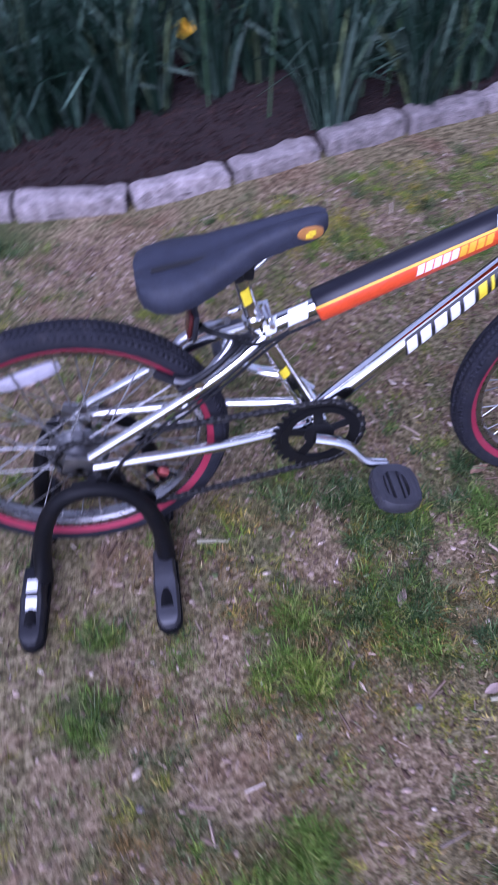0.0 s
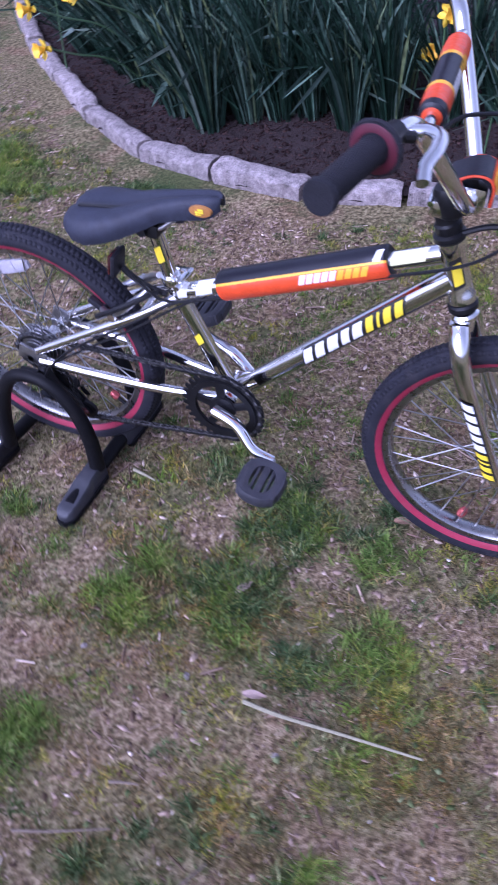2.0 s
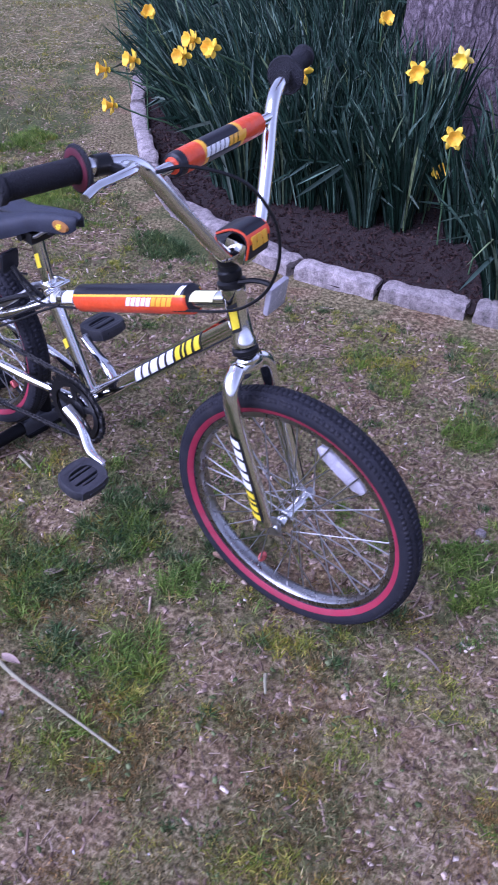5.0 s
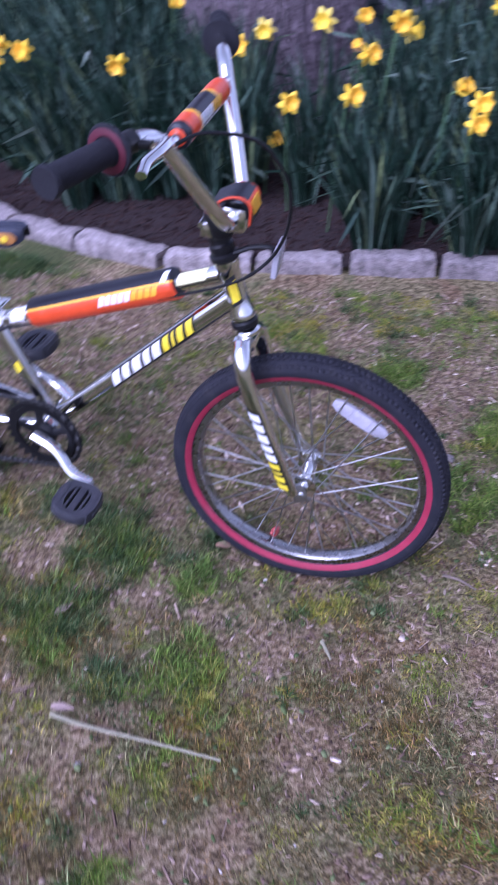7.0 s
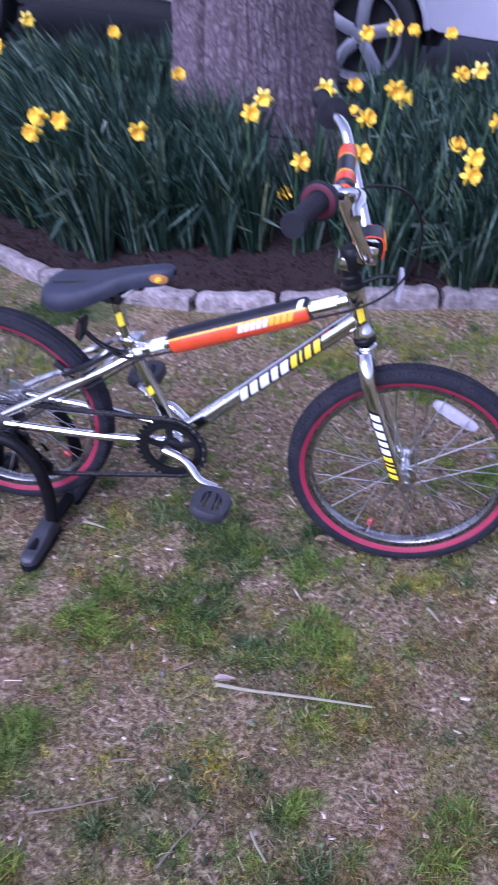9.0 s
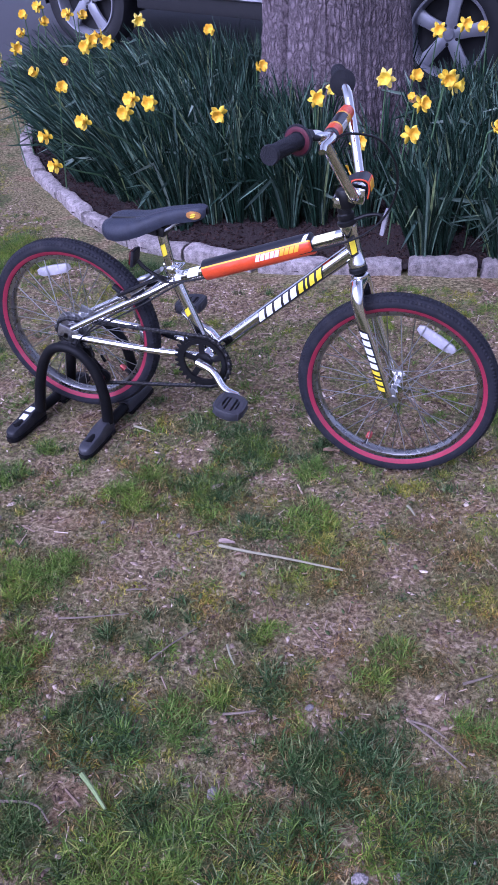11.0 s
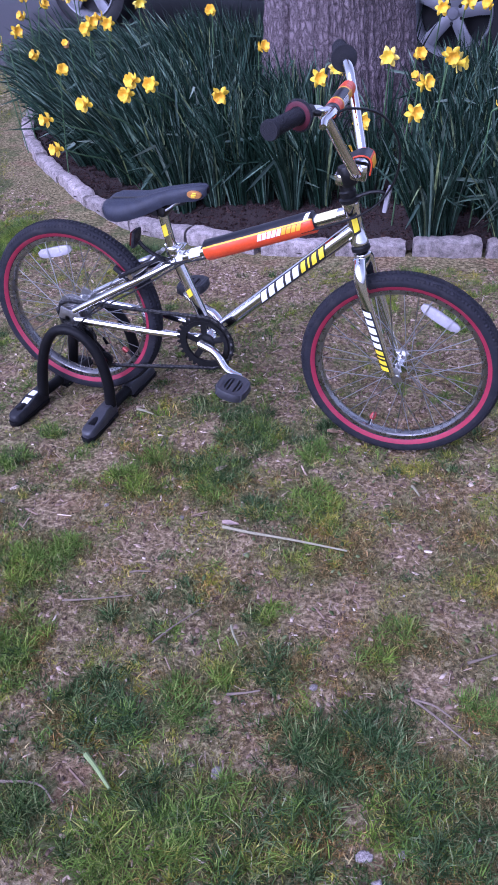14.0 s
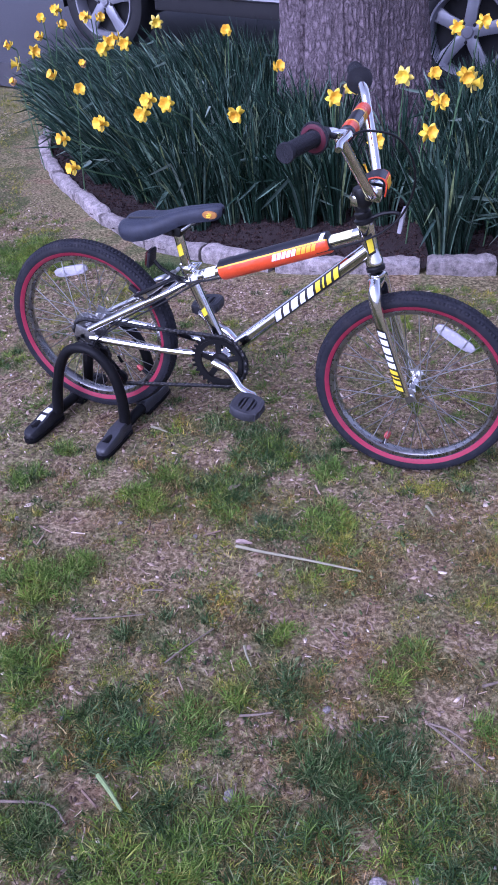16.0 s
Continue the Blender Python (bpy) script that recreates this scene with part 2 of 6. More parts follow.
TRUMPET = surface("orange_trumpet", (0.84, 0.475, 0.010), 0.55, 0.0, 0.15, 90, 0.2, 300, random_tint=0.1)
WILTED = surface("wilted_petal", (0.45, 0.27, 0.12), 0.7, 0.0, 0.3, 90, 0.3, 300)
BROWNTWIG = surface("brown_twig", (0.17, 0.13, 0.10), 0.8, 0.0, 0.3, 60, 0.4, 300)
TWIG = surface("dry_stalk", (0.27, 0.25, 0.16), 0.7, 0.0, 0.2, 60, 0.3, 300)


def ground_material():
    m, nt, b = nodes_of("lawn_soil")
    co = nt.nodes.new("ShaderNodeTexCoord").outputs["Object"]
    at = nt.nodes.new("ShaderNodeAttribute")
    at.attribute_name = "green"
    big, mid, fine = noise_node(nt, 2.2, 5, 0.6, co), noise_node(nt, 16, 6, 0.7, co), noise_node(nt, 85, 6, 0.72, co)
    soil = ramp_node(nt, mid.outputs["Fac"], [(0.25, (0.092, 0.065, 0.036)), (0.5, (0.251, 0.185, 0.106)), (0.75, (0.440, 0.339, 0.209))]).outputs["Color"]
    soil = mix_node(nt, 0.66, soil, ramp_node(nt, fine.outputs["Fac"], [(0.39, (0.021, 0.014, 0.006)), (0.50, (0.210, 0.152, 0.085)), (0.61, (0.576, 0.454, 0.297))]).outputs["Color"])
    rust = noise_node(nt, 5.5, 6, 0.75, co)
    rf = ramp_node(nt, rust.outputs["Fac"], [(0.47, (0, 0, 0)), (0.64, (0.70, 0.70, 0.70))]).outputs["Color"]
    soil = mix_node(nt, rf, soil, ramp_node(nt, fine.outputs["Fac"], [(0.34, (0.052, 0.029, 0.015)), (0.66, (0.314, 0.189, 0.109))]).outputs["Color"])
    ma = nt.nodes.new("ShaderNodeAttribute")
    ma.attribute_name = "moss"
    mm = nt.nodes.new("ShaderNodeMath")
    mm.operation = "ADD"
    clump = noise_node(nt, 42, 5, 0.7, co)
    nt.links.new(ma.outputs["Fac"], mm.inputs[0])
    nt.links.new(clump.outputs["Fac"], mm.inputs[1])
    pf = ramp_node(nt, mm.outputs["Value"], [(0.56, (0, 0, 0)), (1.10, (0.80, 0.80, 0.80))]).outputs["Color"]
    soil = mix_node(nt, pf, soil, ramp_node(nt, fine.outputs["Fac"], [(0.36, (0.034, 0.030, 0.012)), (0.5, (0.178, 0.152, 0.074)), (0.64, (0.40, 0.345, 0.19))]).outputs["Color"])
    green = ramp_node(nt, fine.outputs["Fac"], [(0.3, (0.030, 0.046, 0.015)), (0.7, (0.115, 0.140, 0.048))]).outputs["Color"]
    add = nt.nodes.new("ShaderNodeMath")
    add.operation = "ADD"
    nt.links.new(at.outputs["Fac"], add.inputs[0])
    sub = nt.nodes.new("ShaderNodeMapRange")
    sub.inputs["From Min"].default_value, sub.inputs["From Max"].default_value = 0.3, 0.7
    sub.inputs["To Min"].default_value, sub.inputs["To Max"].default_value = -0.35, 0.35
    nt.links.new(mid.outputs["Fac"], sub.inputs["Value"])
    nt.links.new(sub.outputs["Result"], add.inputs[1])
    f = ramp_node(nt, add.outputs["Value"], [(0.3, (0, 0, 0)), (0.8, (0.85, 0.85, 0.85))]).outputs["Color"]
    nt.links.new(mix_node(nt, f, soil, green), b.inputs["Base Color"])
    b.inputs["Roughness"].default_value = 0.95
    b.inputs["Specular IOR Level"].default_value = 0.15
    bp = nt.nodes.new("ShaderNodeBump")
    bp.inputs["Strength"].default_value, bp.inputs["Distance"].default_value = 0.9, 0.012
    nt.links.new(fine.outputs["Fac"], bp.inputs["Height"])
    nt.links.new(bp.outputs["Normal"], b.inputs["Normal"])
    return m


def bark_material():
    m, nt, b = nodes_of("tree_bark")
    co = nt.nodes.new("ShaderNodeTexCoord").outputs["Object"]
    wob = noise_node(nt, 14, 4, 0.6, co)
    off = nt.nodes.new("ShaderNodeVectorMath")
    off.operation = "MULTIPLY_ADD"
    off.inputs[1].default_value = (0.05, 0.05, 0.10)
    nt.links.new(wob.outputs["Color"], off.inputs[0])
    nt.links.new(co, off.inputs[2])
    mp = nt.nodes.new("ShaderNodeMapping")
    mp.inputs["Scale"].default_value = (46, 46, 21)
    nt.links.new(off.outputs["Vector"], mp.inputs["Vector"])
    vo = nt.nodes.new("ShaderNodeTexVoronoi")
    vo.feature = "DISTANCE_TO_EDGE"
    vo.inputs["Scale"].default_value = 1.0
    nt.links.new(mp.outputs["Vector"], vo.inputs["Vector"])
    n2, n3 = noise_node(nt, 6, 5, 0.65, co), noise_node(nt, 170, 5, 0.75, co)
    c = ramp_node(nt, vo.outputs["Distance"], [(0.0, (0.017, 0.012, 0.013)), (0.12, (0.104, 0.079, 0.087)), (0.34, (0.281, 0.223, 0.246))]).outputs["Color"]
    c = mix_node(nt, 0.20, c, ramp_node(nt, n2.outputs["Fac"], [(0.3, (0.111, 0.084, 0.093)), (0.7, (0.360, 0.293, 0.319))]).outputs["Color"])
    c = mix_node(nt, 0.30, c, ramp_node(nt, n3.outputs["Fac"], [(0.36, (0.036, 0.027, 0.030)), (0.64, (0.488, 0.394, 0.426))]).outputs["Color"])
    nt.links.new(c, b.inputs["Base Color"])
    b.inputs["Roughness"].default_value = 0.95
    b.inputs["Specular IOR Level"].default_value = 0.2
    add = nt.nodes.new("ShaderNodeMath")
    add.operation = "ADD"
    cap = nt.nodes.new("ShaderNodeMath")
    cap.operation = "MINIMUM"
    cap.inputs[1].default_value = 0.25
    nt.links.new(vo.outputs["Distance"], cap.inputs[0])
    nt.links.new(cap.outputs["Value"], add.inputs[0])
    sc = nt.nodes.new("ShaderNodeMath")
    sc.operation = "MULTIPLY"
    sc.inputs[1].default_value = 0.35
    nt.links.new(n3.outputs["Fac"], sc.inputs[0])
    nt.links.new(sc.outputs["Value"], add.inputs[1])
    bp = nt.nodes.new("ShaderNodeBump")
    bp.inputs["Strength"].default_value, bp.inputs["Distance"].default_value = 1.0, 0.03
    nt.links.new(add.outputs["Value"], bp.inputs["Height"])
    nt.links.new(bp.outputs["Normal"], b.inputs["Normal"])
    return m


GROUND = ground_material()
BARK = bark_material()
MULCH = surface("dark_mulch", (0.023, 0.013, 0.012), 0.95, 0.0, 0.5, 30, 1.0, 90, grime=(0.04, 0.024, 0.020), relief=0.01)
ASPHALT = surface("driveway_asphalt", (0.050, 0.049, 0.056), 0.85, 0.0, 0.15, 6, 0.6, 220)


# ---- mesh helpers ----
def finish(name, bm, mats, parent=None, label="", smooth=True):
    me = bpy.data.meshes.new(name)
    bmesh.ops.recalc_face_normals(bm, faces=bm.faces[:])
    bm.to_mesh(me)
    bm.free()
    for mt in (mats if isinstance(mats, (list, tuple)) else [mats]):
        me.materials.append(mt)
    if smooth:
        me.polygons.foreach_set("use_smooth", [True] * len(me.polygons))
        me.set_sharp_from_angle(angle=radians(40))
    ob = new(name, me)
    ob.parent = parent
    if label:
        tagged(ob, label)
    return ob


def part(name, bm, material, parent, label=""):
    return finish(name, bm, material, parent, label)


def raw(name, verts, faces, material, parent=None, smooth=False):
    """A mesh straight from arrays of equal-sided faces."""
    me = bpy.data.meshes.new(name)
    v, f = np.asarray(verts, np.float32), np.asarray(faces, np.int32)
    k = f.shape[1]
    me.vertices.add(len(v))
    me.vertices.foreach_set("co", v.ravel())
    me.loops.add(f.size)
    me.loops.foreach_set("vertex_index", f.ravel())
    me.polygons.add(len(f))
    me.polygons.foreach_set("loop_start", np.arange(0, f.size, k, dtype=np.int32))
    me.update(calc_edges=True)
    me.materials.append(material)
    if smooth:
        me.polygons.foreach_set("use_smooth", np.ones(len(f), bool))
    ob = new(name, me)
    ob.parent = parent
    return ob


def spline(pts, n=8):
    """A smooth line through the points, n steps between each two."""
    p = [Vector(q) for q in pts]
    p = [2 * p[0] - p[1]] + p + [2 * p[-1] - p[-2]]
    out = []
    for i in range(1, len(p) - 2):
        a, b, c, d = p[i - 1:i + 3]
        for k in range(n):
            t = k / n
            out.append(0.5 * (2 * b + (c - a) * t + (2 * a - 5 * b + 4 * c - d) * t * t + (3 * b - a - 3 * c + d) * t ** 3))
    return out + [p[-2]]


def tube(bm, pts, rad, seg=14, cap=True, mat=0, squash=1.0, mat_of=None):
    """Sweeps a round section along the points. rad: one number or one for each point."""
    pts = [Vector(p) for p in pts]
    rads = rad if isinstance(rad, (list, tuple)) else [rad] * len(pts)
    rings, up = [], None
    for i, p in enumerate(pts):
        d = (pts[min(i + 1, len(pts) - 1)] - pts[max(i - 1, 0)]).normalized()
        if up is None:
            up = Vector((0, 0, 1)) if abs(d.z) < 0.9 else Vector((1, 0, 0))
        side = d.cross(up).normalized()
        up = side.cross(d).normalized()
        rings.append([bm.verts.new(p + rads[i] * (math.cos(a) * side + squash * math.sin(a) * up)) for a in (2 * math.pi * k / seg for k in range(seg))])
    for i in range(len(rings) - 1):
        for k in range(seg):
            f = bm.faces.new((rings[i][k], rings[i][(k + 1) % seg], rings[i + 1][(k + 1) % seg], rings[i + 1][k]))
            f.material_index = mat_of(i, k) if mat_of else mat
    if cap:
        for r in (rings[0], rings[-1]):
            bm.faces.new(r).material_index = mat
    return bm


def lathe(bm, profile, m=Matrix(), seg=32, closed=False, mats=None):
    """Turns the profile of (radius, height) about the z axis of m."""
    rings = []
    for r, h in profile:
        rings.append([bm.verts.new(m @ Vector((r * math.cos(a), r * math.sin(a), h))) for a in (2 * math.pi * k / seg for k in range(seg))])
    n = len(rings)
    for i in range(n if closed else n - 1):
        a, b = rings[i], rings[(i + 1) % n]
        for k in range(seg):
            f = bm.faces.new((a[k], a[(k + 1) % seg], b[(k + 1) % seg], b[k]))
            f.material_index = mats[i] if mats else 0
    if not closed:
        for r, (rad, _) in ((rings[0], profile[0]), (rings[-1], profile[-1])):
            if rad > 1e-5:
                bm.faces.new(r)
    return bm


def block(bm, size, m=Matrix(), bevel=0.0, mat=0):
    """A box of that size, with its edges rounded."""
    g = bmesh.ops.create_cube(bm, size=1.0, matrix=m @ Matrix.Diagonal((*size, 1)))
    faces = {f for v in g["verts"] for f in v.link_faces}
    for f in faces:
        f.material_index = mat
    if bevel:
        edges = list({e for v in g["verts"] for e in v.link_edges})
        bmesh.ops.bevel(bm, geom=edges, offset=bevel, segments=2, affect="EDGES", profile=0.6)
    return bm


def along(a, b, roll_ref=(0, -1, 0)):
    """A pose at a whose z axis points to b."""
    a, b = Vector(a), Vector(b)
    z = (b - a).normalized()
    x = Vector(roll_ref).cross(z)
    if x.length < 1e-4:
        x = Vector((1, 0, 0)).cross(z)
    x.normalize()
    y = z.cross(x)
    m = Matrix((x, y, z)).transposed().to_4x4()
    m.translation = a
    return m


# ---- ground ----
KERB = [(2.75, 2.35), (2.55, 2.03), (2.28, 1.78), (1.98, 1.60), (1.68, 1.47), (1.40, 1.37), (1.234, 1.316), (0.97, 1.262), (0.704, 1.191), (0.421, 1.125), (0.126, 1.075),
        (-0.187, 1.115), (-0.48, 1.172), (-0.805, 1.37), (-1.105, 1.64), (-1.38, 1.89), (-1.60, 2.13), (-1.80, 2.42), (-1.95, 2.75), (-2.02, 3.08)]
# patches of the lawn, each x, y and radius: green, dark green, yellowed, bare
GREEN = [(0.2, -0.69, 0.09), (0.28, -0.89, 0.07), (0.27, -0.35, 0.06), (0.31, -0.26, 0.05), (0.54, -0.36, 0.04), (0.17, -0.41, 0.03), (-0.03, -0.21, 0.03), (-0.07, -0.35, 0.05), (0.72, -0.1, 0.06), (0.56, -0.06, 0.06),
         (0.5, -0.1, 0.04), (0.33, -0.95, 0.06), (0.69, -0.92, 0.06), (0.75, -0.84, 0.05), (0.66, -1.22, 0.07), (0.86, -1.16, 0.08), (0.76, -1.22, 0.07), (1.03, -0.72, 0.06), (1.24, -0.8, 0.05), (0.98, -1.09, 0.07),
         (1.16, -1.02, 0.07), (1.2, -1.07, 0.07), (0.78, -0.67, 0.03), (1.07, -0.65, 0.06), (1.17, 0.29, 0.1), (0.52, -0.3, 0.07), (0.95, 0.71, 0.07), (0.27, -0.62, 0.05), (-0.95, 0.95, 0.2), (-1.6, 1.4, 0.3),
         (1.3, 0.55, 0.15), (0.76, -0.29, 0.06)]
THIN = [(1.01, -0.30, 0.09), (1.25, -0.33, 0.07), (0.62, -0.36, 0.05), (1.12, -0.44, 0.05)]
DEEP = [(0.56, -1.0, 0.1), (0.52, -1.24, 0.07), (0.73, -1.12, 0.05), (0.86, -0.8, 0.06), (1.05, -0.93, 0.11), (0.93, -0.95, 0.06), (1.23, -0.97, 0.09), (0.65, -0.37, 0.04), (0.47, -0.75, 0.04),
        (0.53, -0.27, 0.05), (0.54, -0.07, 0.08), (-0.36, 0.99, 0.08), (0.72, 0.02, 0.03), (-0.31, 1.02, 0.12), (0.51, -0.01, 0.06), (0.48, -0.25, 0.07)]
YELLOW = [(0.33, -0.71, 0.03), (0.46, -0.84, 0.04), (0.52, -0.49, 0.03), (0.56, -0.46, 0.03), (0.84, -0.27, 0.05), (0.8, -0.52, 0.04), (1.19, -0.45, 0.06), (1.05, 0.03, 0.04), (0.87, -0.13, 0.02),
          (0.86, -0.38, 0.04), (0.36, -1.04, 0.03), (0.48, -0.88, 0.05), (0.57, -0.9, 0.03), (0.71, -1.03, 0.03), (0.95, -1.16, 0.04), (0.61, -0.64, 0.07), (0.81, -0.34, 0.05), (0.62, 0.88, 0.11), (1.18, -0.19, 0.05),
          (1.23, -0.01, 0.06), (0.95, -0.07, 0.05), (0.34, 1.06, 0.09), (0.52, 0.95, 0.09), (0.89, 1.12, 0.11), (0.25, 0.01, 0.04), (0.3, -0.1, 0.04)]
BARE = [(0.15, -0.49, 0.08), (0.18, -0.29, 0.05), (0.46, -0.55, 0.07), (0.38, -0.83, 0.05), (0.37, -0.1, 0.05), (0.63, -0.15, 0.05), (0.9, -0.22, 0.06), (1.02, -0.4, 0.07), (0.87, -0.66, 0.06), (1.15, -0.56, 0.05),
        (0.76, -1.01, 0.03), (1.15, -0.76, 0.06), (1.08, -1.05, 0.05), (0.95, -0.86, 0.04), (1.12, -1.09, 0.04), (0.87, -1.01, 0.03), (0.56, -1.16, 0.05), (1.04, -0.34, 0.05), (1.3, -0.11, 0.05), (0.54, 0.52, 0.08),
        (0.93, -0.55, 0.05), (0.08, 0.84, 0.16), (0.38, -0.14, 0.06), (0.16, -0.5, 0.07)]
CAR_A, CAR_B, DRIVE_Z = Vector((0.36, 3.95, 0)), Vector((-2.44, 4.30, 0)), 0.0


def ease(a, b, x):
    t = np.clip((x - a) / (b - a), 0, 1)
    return t * t * (3 - 2 * t)


def bumps(x, y):
    return 0.005 * np.sin(5.1 * x + 1.3 * np.sin(3.7 * y)) * np.cos(4.3 * y + 0.7) + 0.003 * np.sin(13 * x + 2) * np.sin(11 * y + 5 * x)


def ground_z(x, y):
    """The lawn's height: nearly level, rising to the driveway, with a hollow under the front tyre."""
    x, y = np.asarray(x, float), np.asarray(y, float)
    z = bumps(x, y) * ease(-6, -3, -np.hypot(x, y) + 0) + DRIVE_Z * ease(1.6, 3.5, y + 0.14 * x)
    return z - 0.017 * np.exp(-((x - 0.905) / 0.16) ** 2 - ((y - 0.012) / 0.1) ** 2)


def value_noise(x, y, scale, seed):
    """Smooth noise, 0 to 1, over the plan."""
    grid = np.random.default_rng(seed).random((256, 256))
    u, v = np.asarray(x) * scale + 1000.0, np.asarray(y) * scale + 1000.0
    i, j = np.floor(u).astype(int), np.floor(v).astype(int)
    fu, fv = u - i, v - j
    fu, fv = fu * fu * (3 - 2 * fu), fv * fv * (3 - 2 * fv)
    g = lambda a, b: grid[a % 256, b % 256]
    return (g(i, j) * (1 - fu) + g(i + 1, j) * fu) * (1 - fv) + (g(i, j + 1) * (1 - fu) + g(i + 1, j + 1) * fu) * fv


def patchy(x, y, scale, seed):
    x, y = np.asarray(x, float), np.asarray(y, float)
    x, y = x + 0.5 / scale * np.sin(1.7 * scale * y + seed), y + 0.5 / scale * np.sin(1.9 * scale * x + 2 * seed)
    return 0.50 * value_noise(0.8 * x + 0.6 * y, 0.8 * y - 0.6 * x, scale, seed) + 0.3 * value_noise(0.5 * x - 0.87 * y, 0.5 * y + 0.87 * x, 2.3 * scale, seed + 1) + 0.20 * value_noise(0.9 * x + 0.43 * y, 0.9 * y - 0.43 * x, 5 * scale, seed + 2)


def spots(patches, x, y):
    """How far the points lie inside any of the patches, 0 to 1, with ragged edges."""
    x, y = np.asarray(x, float), np.asarray(y, float)
    wx = x + 0.045 * (value_noise(x, y, 22, 61) - 0.5) + 0.03 * (value_noise(x, y, 55, 62) - 0.5)
    wy = y + 0.045 * (value_noise(x, y, 22, 63) - 0.5) + 0.03 * (value_noise(x, y, 55, 64) - 0.5)
    out = np.zeros(x.shape)
    for a, b, r in patches:
        out = np.maximum(out, np.exp(-(((wx - a) ** 2 + (wy - b) ** 2) / r ** 2) ** 2.0))
    return out


def moss_at(x, y):
    """How much low yellow-green moss and grass covers the soil, 0 to 1."""
    p = patchy(x, y, 8, 21) + 0.09 * ease(-0.25, -0.6, np.asarray(y)) * ease(0.5, 0.9, np.asarray(x)) + 0.07 * ease(0.1, -1.2, np.asarray(x)) - 0.05 * ease(0.0, 0.3, np.asarray(y)) * ease(-0.3, 0.1, np.asarray(x)) * ease(1.0, 0.7, np.asarray(y))
    return np.clip(0.75 * ease(0.43, 0.60, p) + spots(YELLOW, x, y) - 0.8 * spots(BARE, x, y), 0, 1)


def green_at(x, y):
    """How grassy the lawn is, 0 to 1."""
    x, y = np.asarray(x, float), np.asarray(y, float)
    g = 0.10 + 0.45 * ease(0.46, 0.64, patchy(x, y, 6, 71)) + 0.8 * np.maximum(spots(GREEN, x, y), spots(DEEP, x, y)) - 0.45 * spots(BARE, x, y)
    g = g + 0.16 * ease(-0.85, -1.2, y) + 0.3 * ease(-1.2, -2.2, x)
    return np.clip(g, 0, 1)


def axis_steps():
    near = np.arange(-2.6, 2.6001, 0.025)
    far = 2.6 * 1.16 ** np.arange(1, 33)
    return np.concatenate([-far[::-1], near, far])


gx, gy = np.meshgrid(axis_steps(), axis_steps() + 0.2, indexing="ij")
n_g = gx.shape[0]
ids = np.arange(n_g * n_g).reshape(n_g, n_g)
quads = np.stack([ids[:-1, :-1], ids[1:, :-1], ids[1:, 1:], ids[:-1, 1:]], -1).reshape(-1, 4)
ground = raw("ground", np.stack([gx, gy, ground_z(gx, gy)], -1).reshape(-1, 3), quads, GROUND, smooth=True)
attr = ground.data.attributes.new("green", "FLOAT", "POINT")
calm = ease(3.2, 2.1, np.maximum(np.abs(gx), np.abs(gy - 0.2)))
attr.data.foreach_set("value", (0.42 + (green_at(gx, gy) - 0.42) * calm).ravel().astype(np.float32))
attr = ground.data.attributes.new("moss", "FLOAT", "POINT")
attr.data.foreach_set("value", (0.62 + (moss_at(gx, gy) - 0.62) * calm).ravel().astype(np.float32))
tagged(ground, "worn lawn of brown soil with thin green grass", "ground", kind="structure")


def poly_path(pts, n=6):
    return [(p.x, p.y) for p in spline([(a, b, 0) for a, b in pts], n)]


def inside(poly, x, y):
    """Whether the points lie in the polygon."""
    x, y = np.asarray(x), np.asarray(y)
    hit = np.zeros(x.shape, bool)
    for (x0, y0), (x1, y1) in zip(poly, poly[1:] + poly[:1]):
        c = (y0 > y) != (y1 > y)
        xx = (x1 - x0) * (y - y0) / (y1 - y0 + 1e-12) + x0
        hit ^= c & (x < xx)
    return hit


kerb_line = poly_path(KERB)
BED = kerb_line + [(-1.6, 3.32), (0.4, 3.06), (2.6, 2.75)]


def kerb_distance(x, y):
    """How far behind the kerb's middle line a point lies."""
    x, y = np.asarray(x, float), np.asarray(y, float)
    d = np.full(x.shape, 9.0)
    for (x0, y0), (x1, y1) in zip(kerb_line, kerb_line[1:]):
        dx, dy = x1 - x0, y1 - y0
        t = np.clip(((x - x0) * dx + (y - y0) * dy) / (dx * dx + dy * dy), 0, 1)
        d = np.minimum(d, np.hypot(x - x0 - t * dx, y - y0 - t * dy))
    return d


def bed_z(x, y):
    return ground_z(x, y) + 0.02 + 0.05 * ease(0.05, 0.9, kerb_distance(x, y)) + 0.006 * np.sin(17 * np.asarray(x)) * np.sin(19 * np.asarray(y))


def mulch_bed():
    s = 0.05
    xs, ys = np.arange(-2.2, 2.9, s), np.arange(0.95, 3.4, s)
    x, y = np.meshgrid(xs, ys, indexing="ij")
    ok = inside(BED, x, y)
    num = np.arange(x.size).reshape(x.shape)
    cell = ok[:-1, :-1] & ok[1:, :-1] & ok[1:, 1:] & ok[:-1, 1:]
    q = np.stack([num[:-1, :-1], num[1:, :-1], num[1:, 1:], num[:-1, 1:]], -1)[cell]
    used = np.unique(q)
    back = np.full(x.size, -1)
    back[used] = np.arange(len(used))
    v = np.stack([x, y, bed_z(x, y)], -1).reshape(-1, 3)[used]
    ob = raw("mulch_bed", v, back[q], MULCH, smooth=True)
    return tagged(ob, "flower bed of dark brown bark mulch", "flower bed", kind="structure")


mulch_bed()


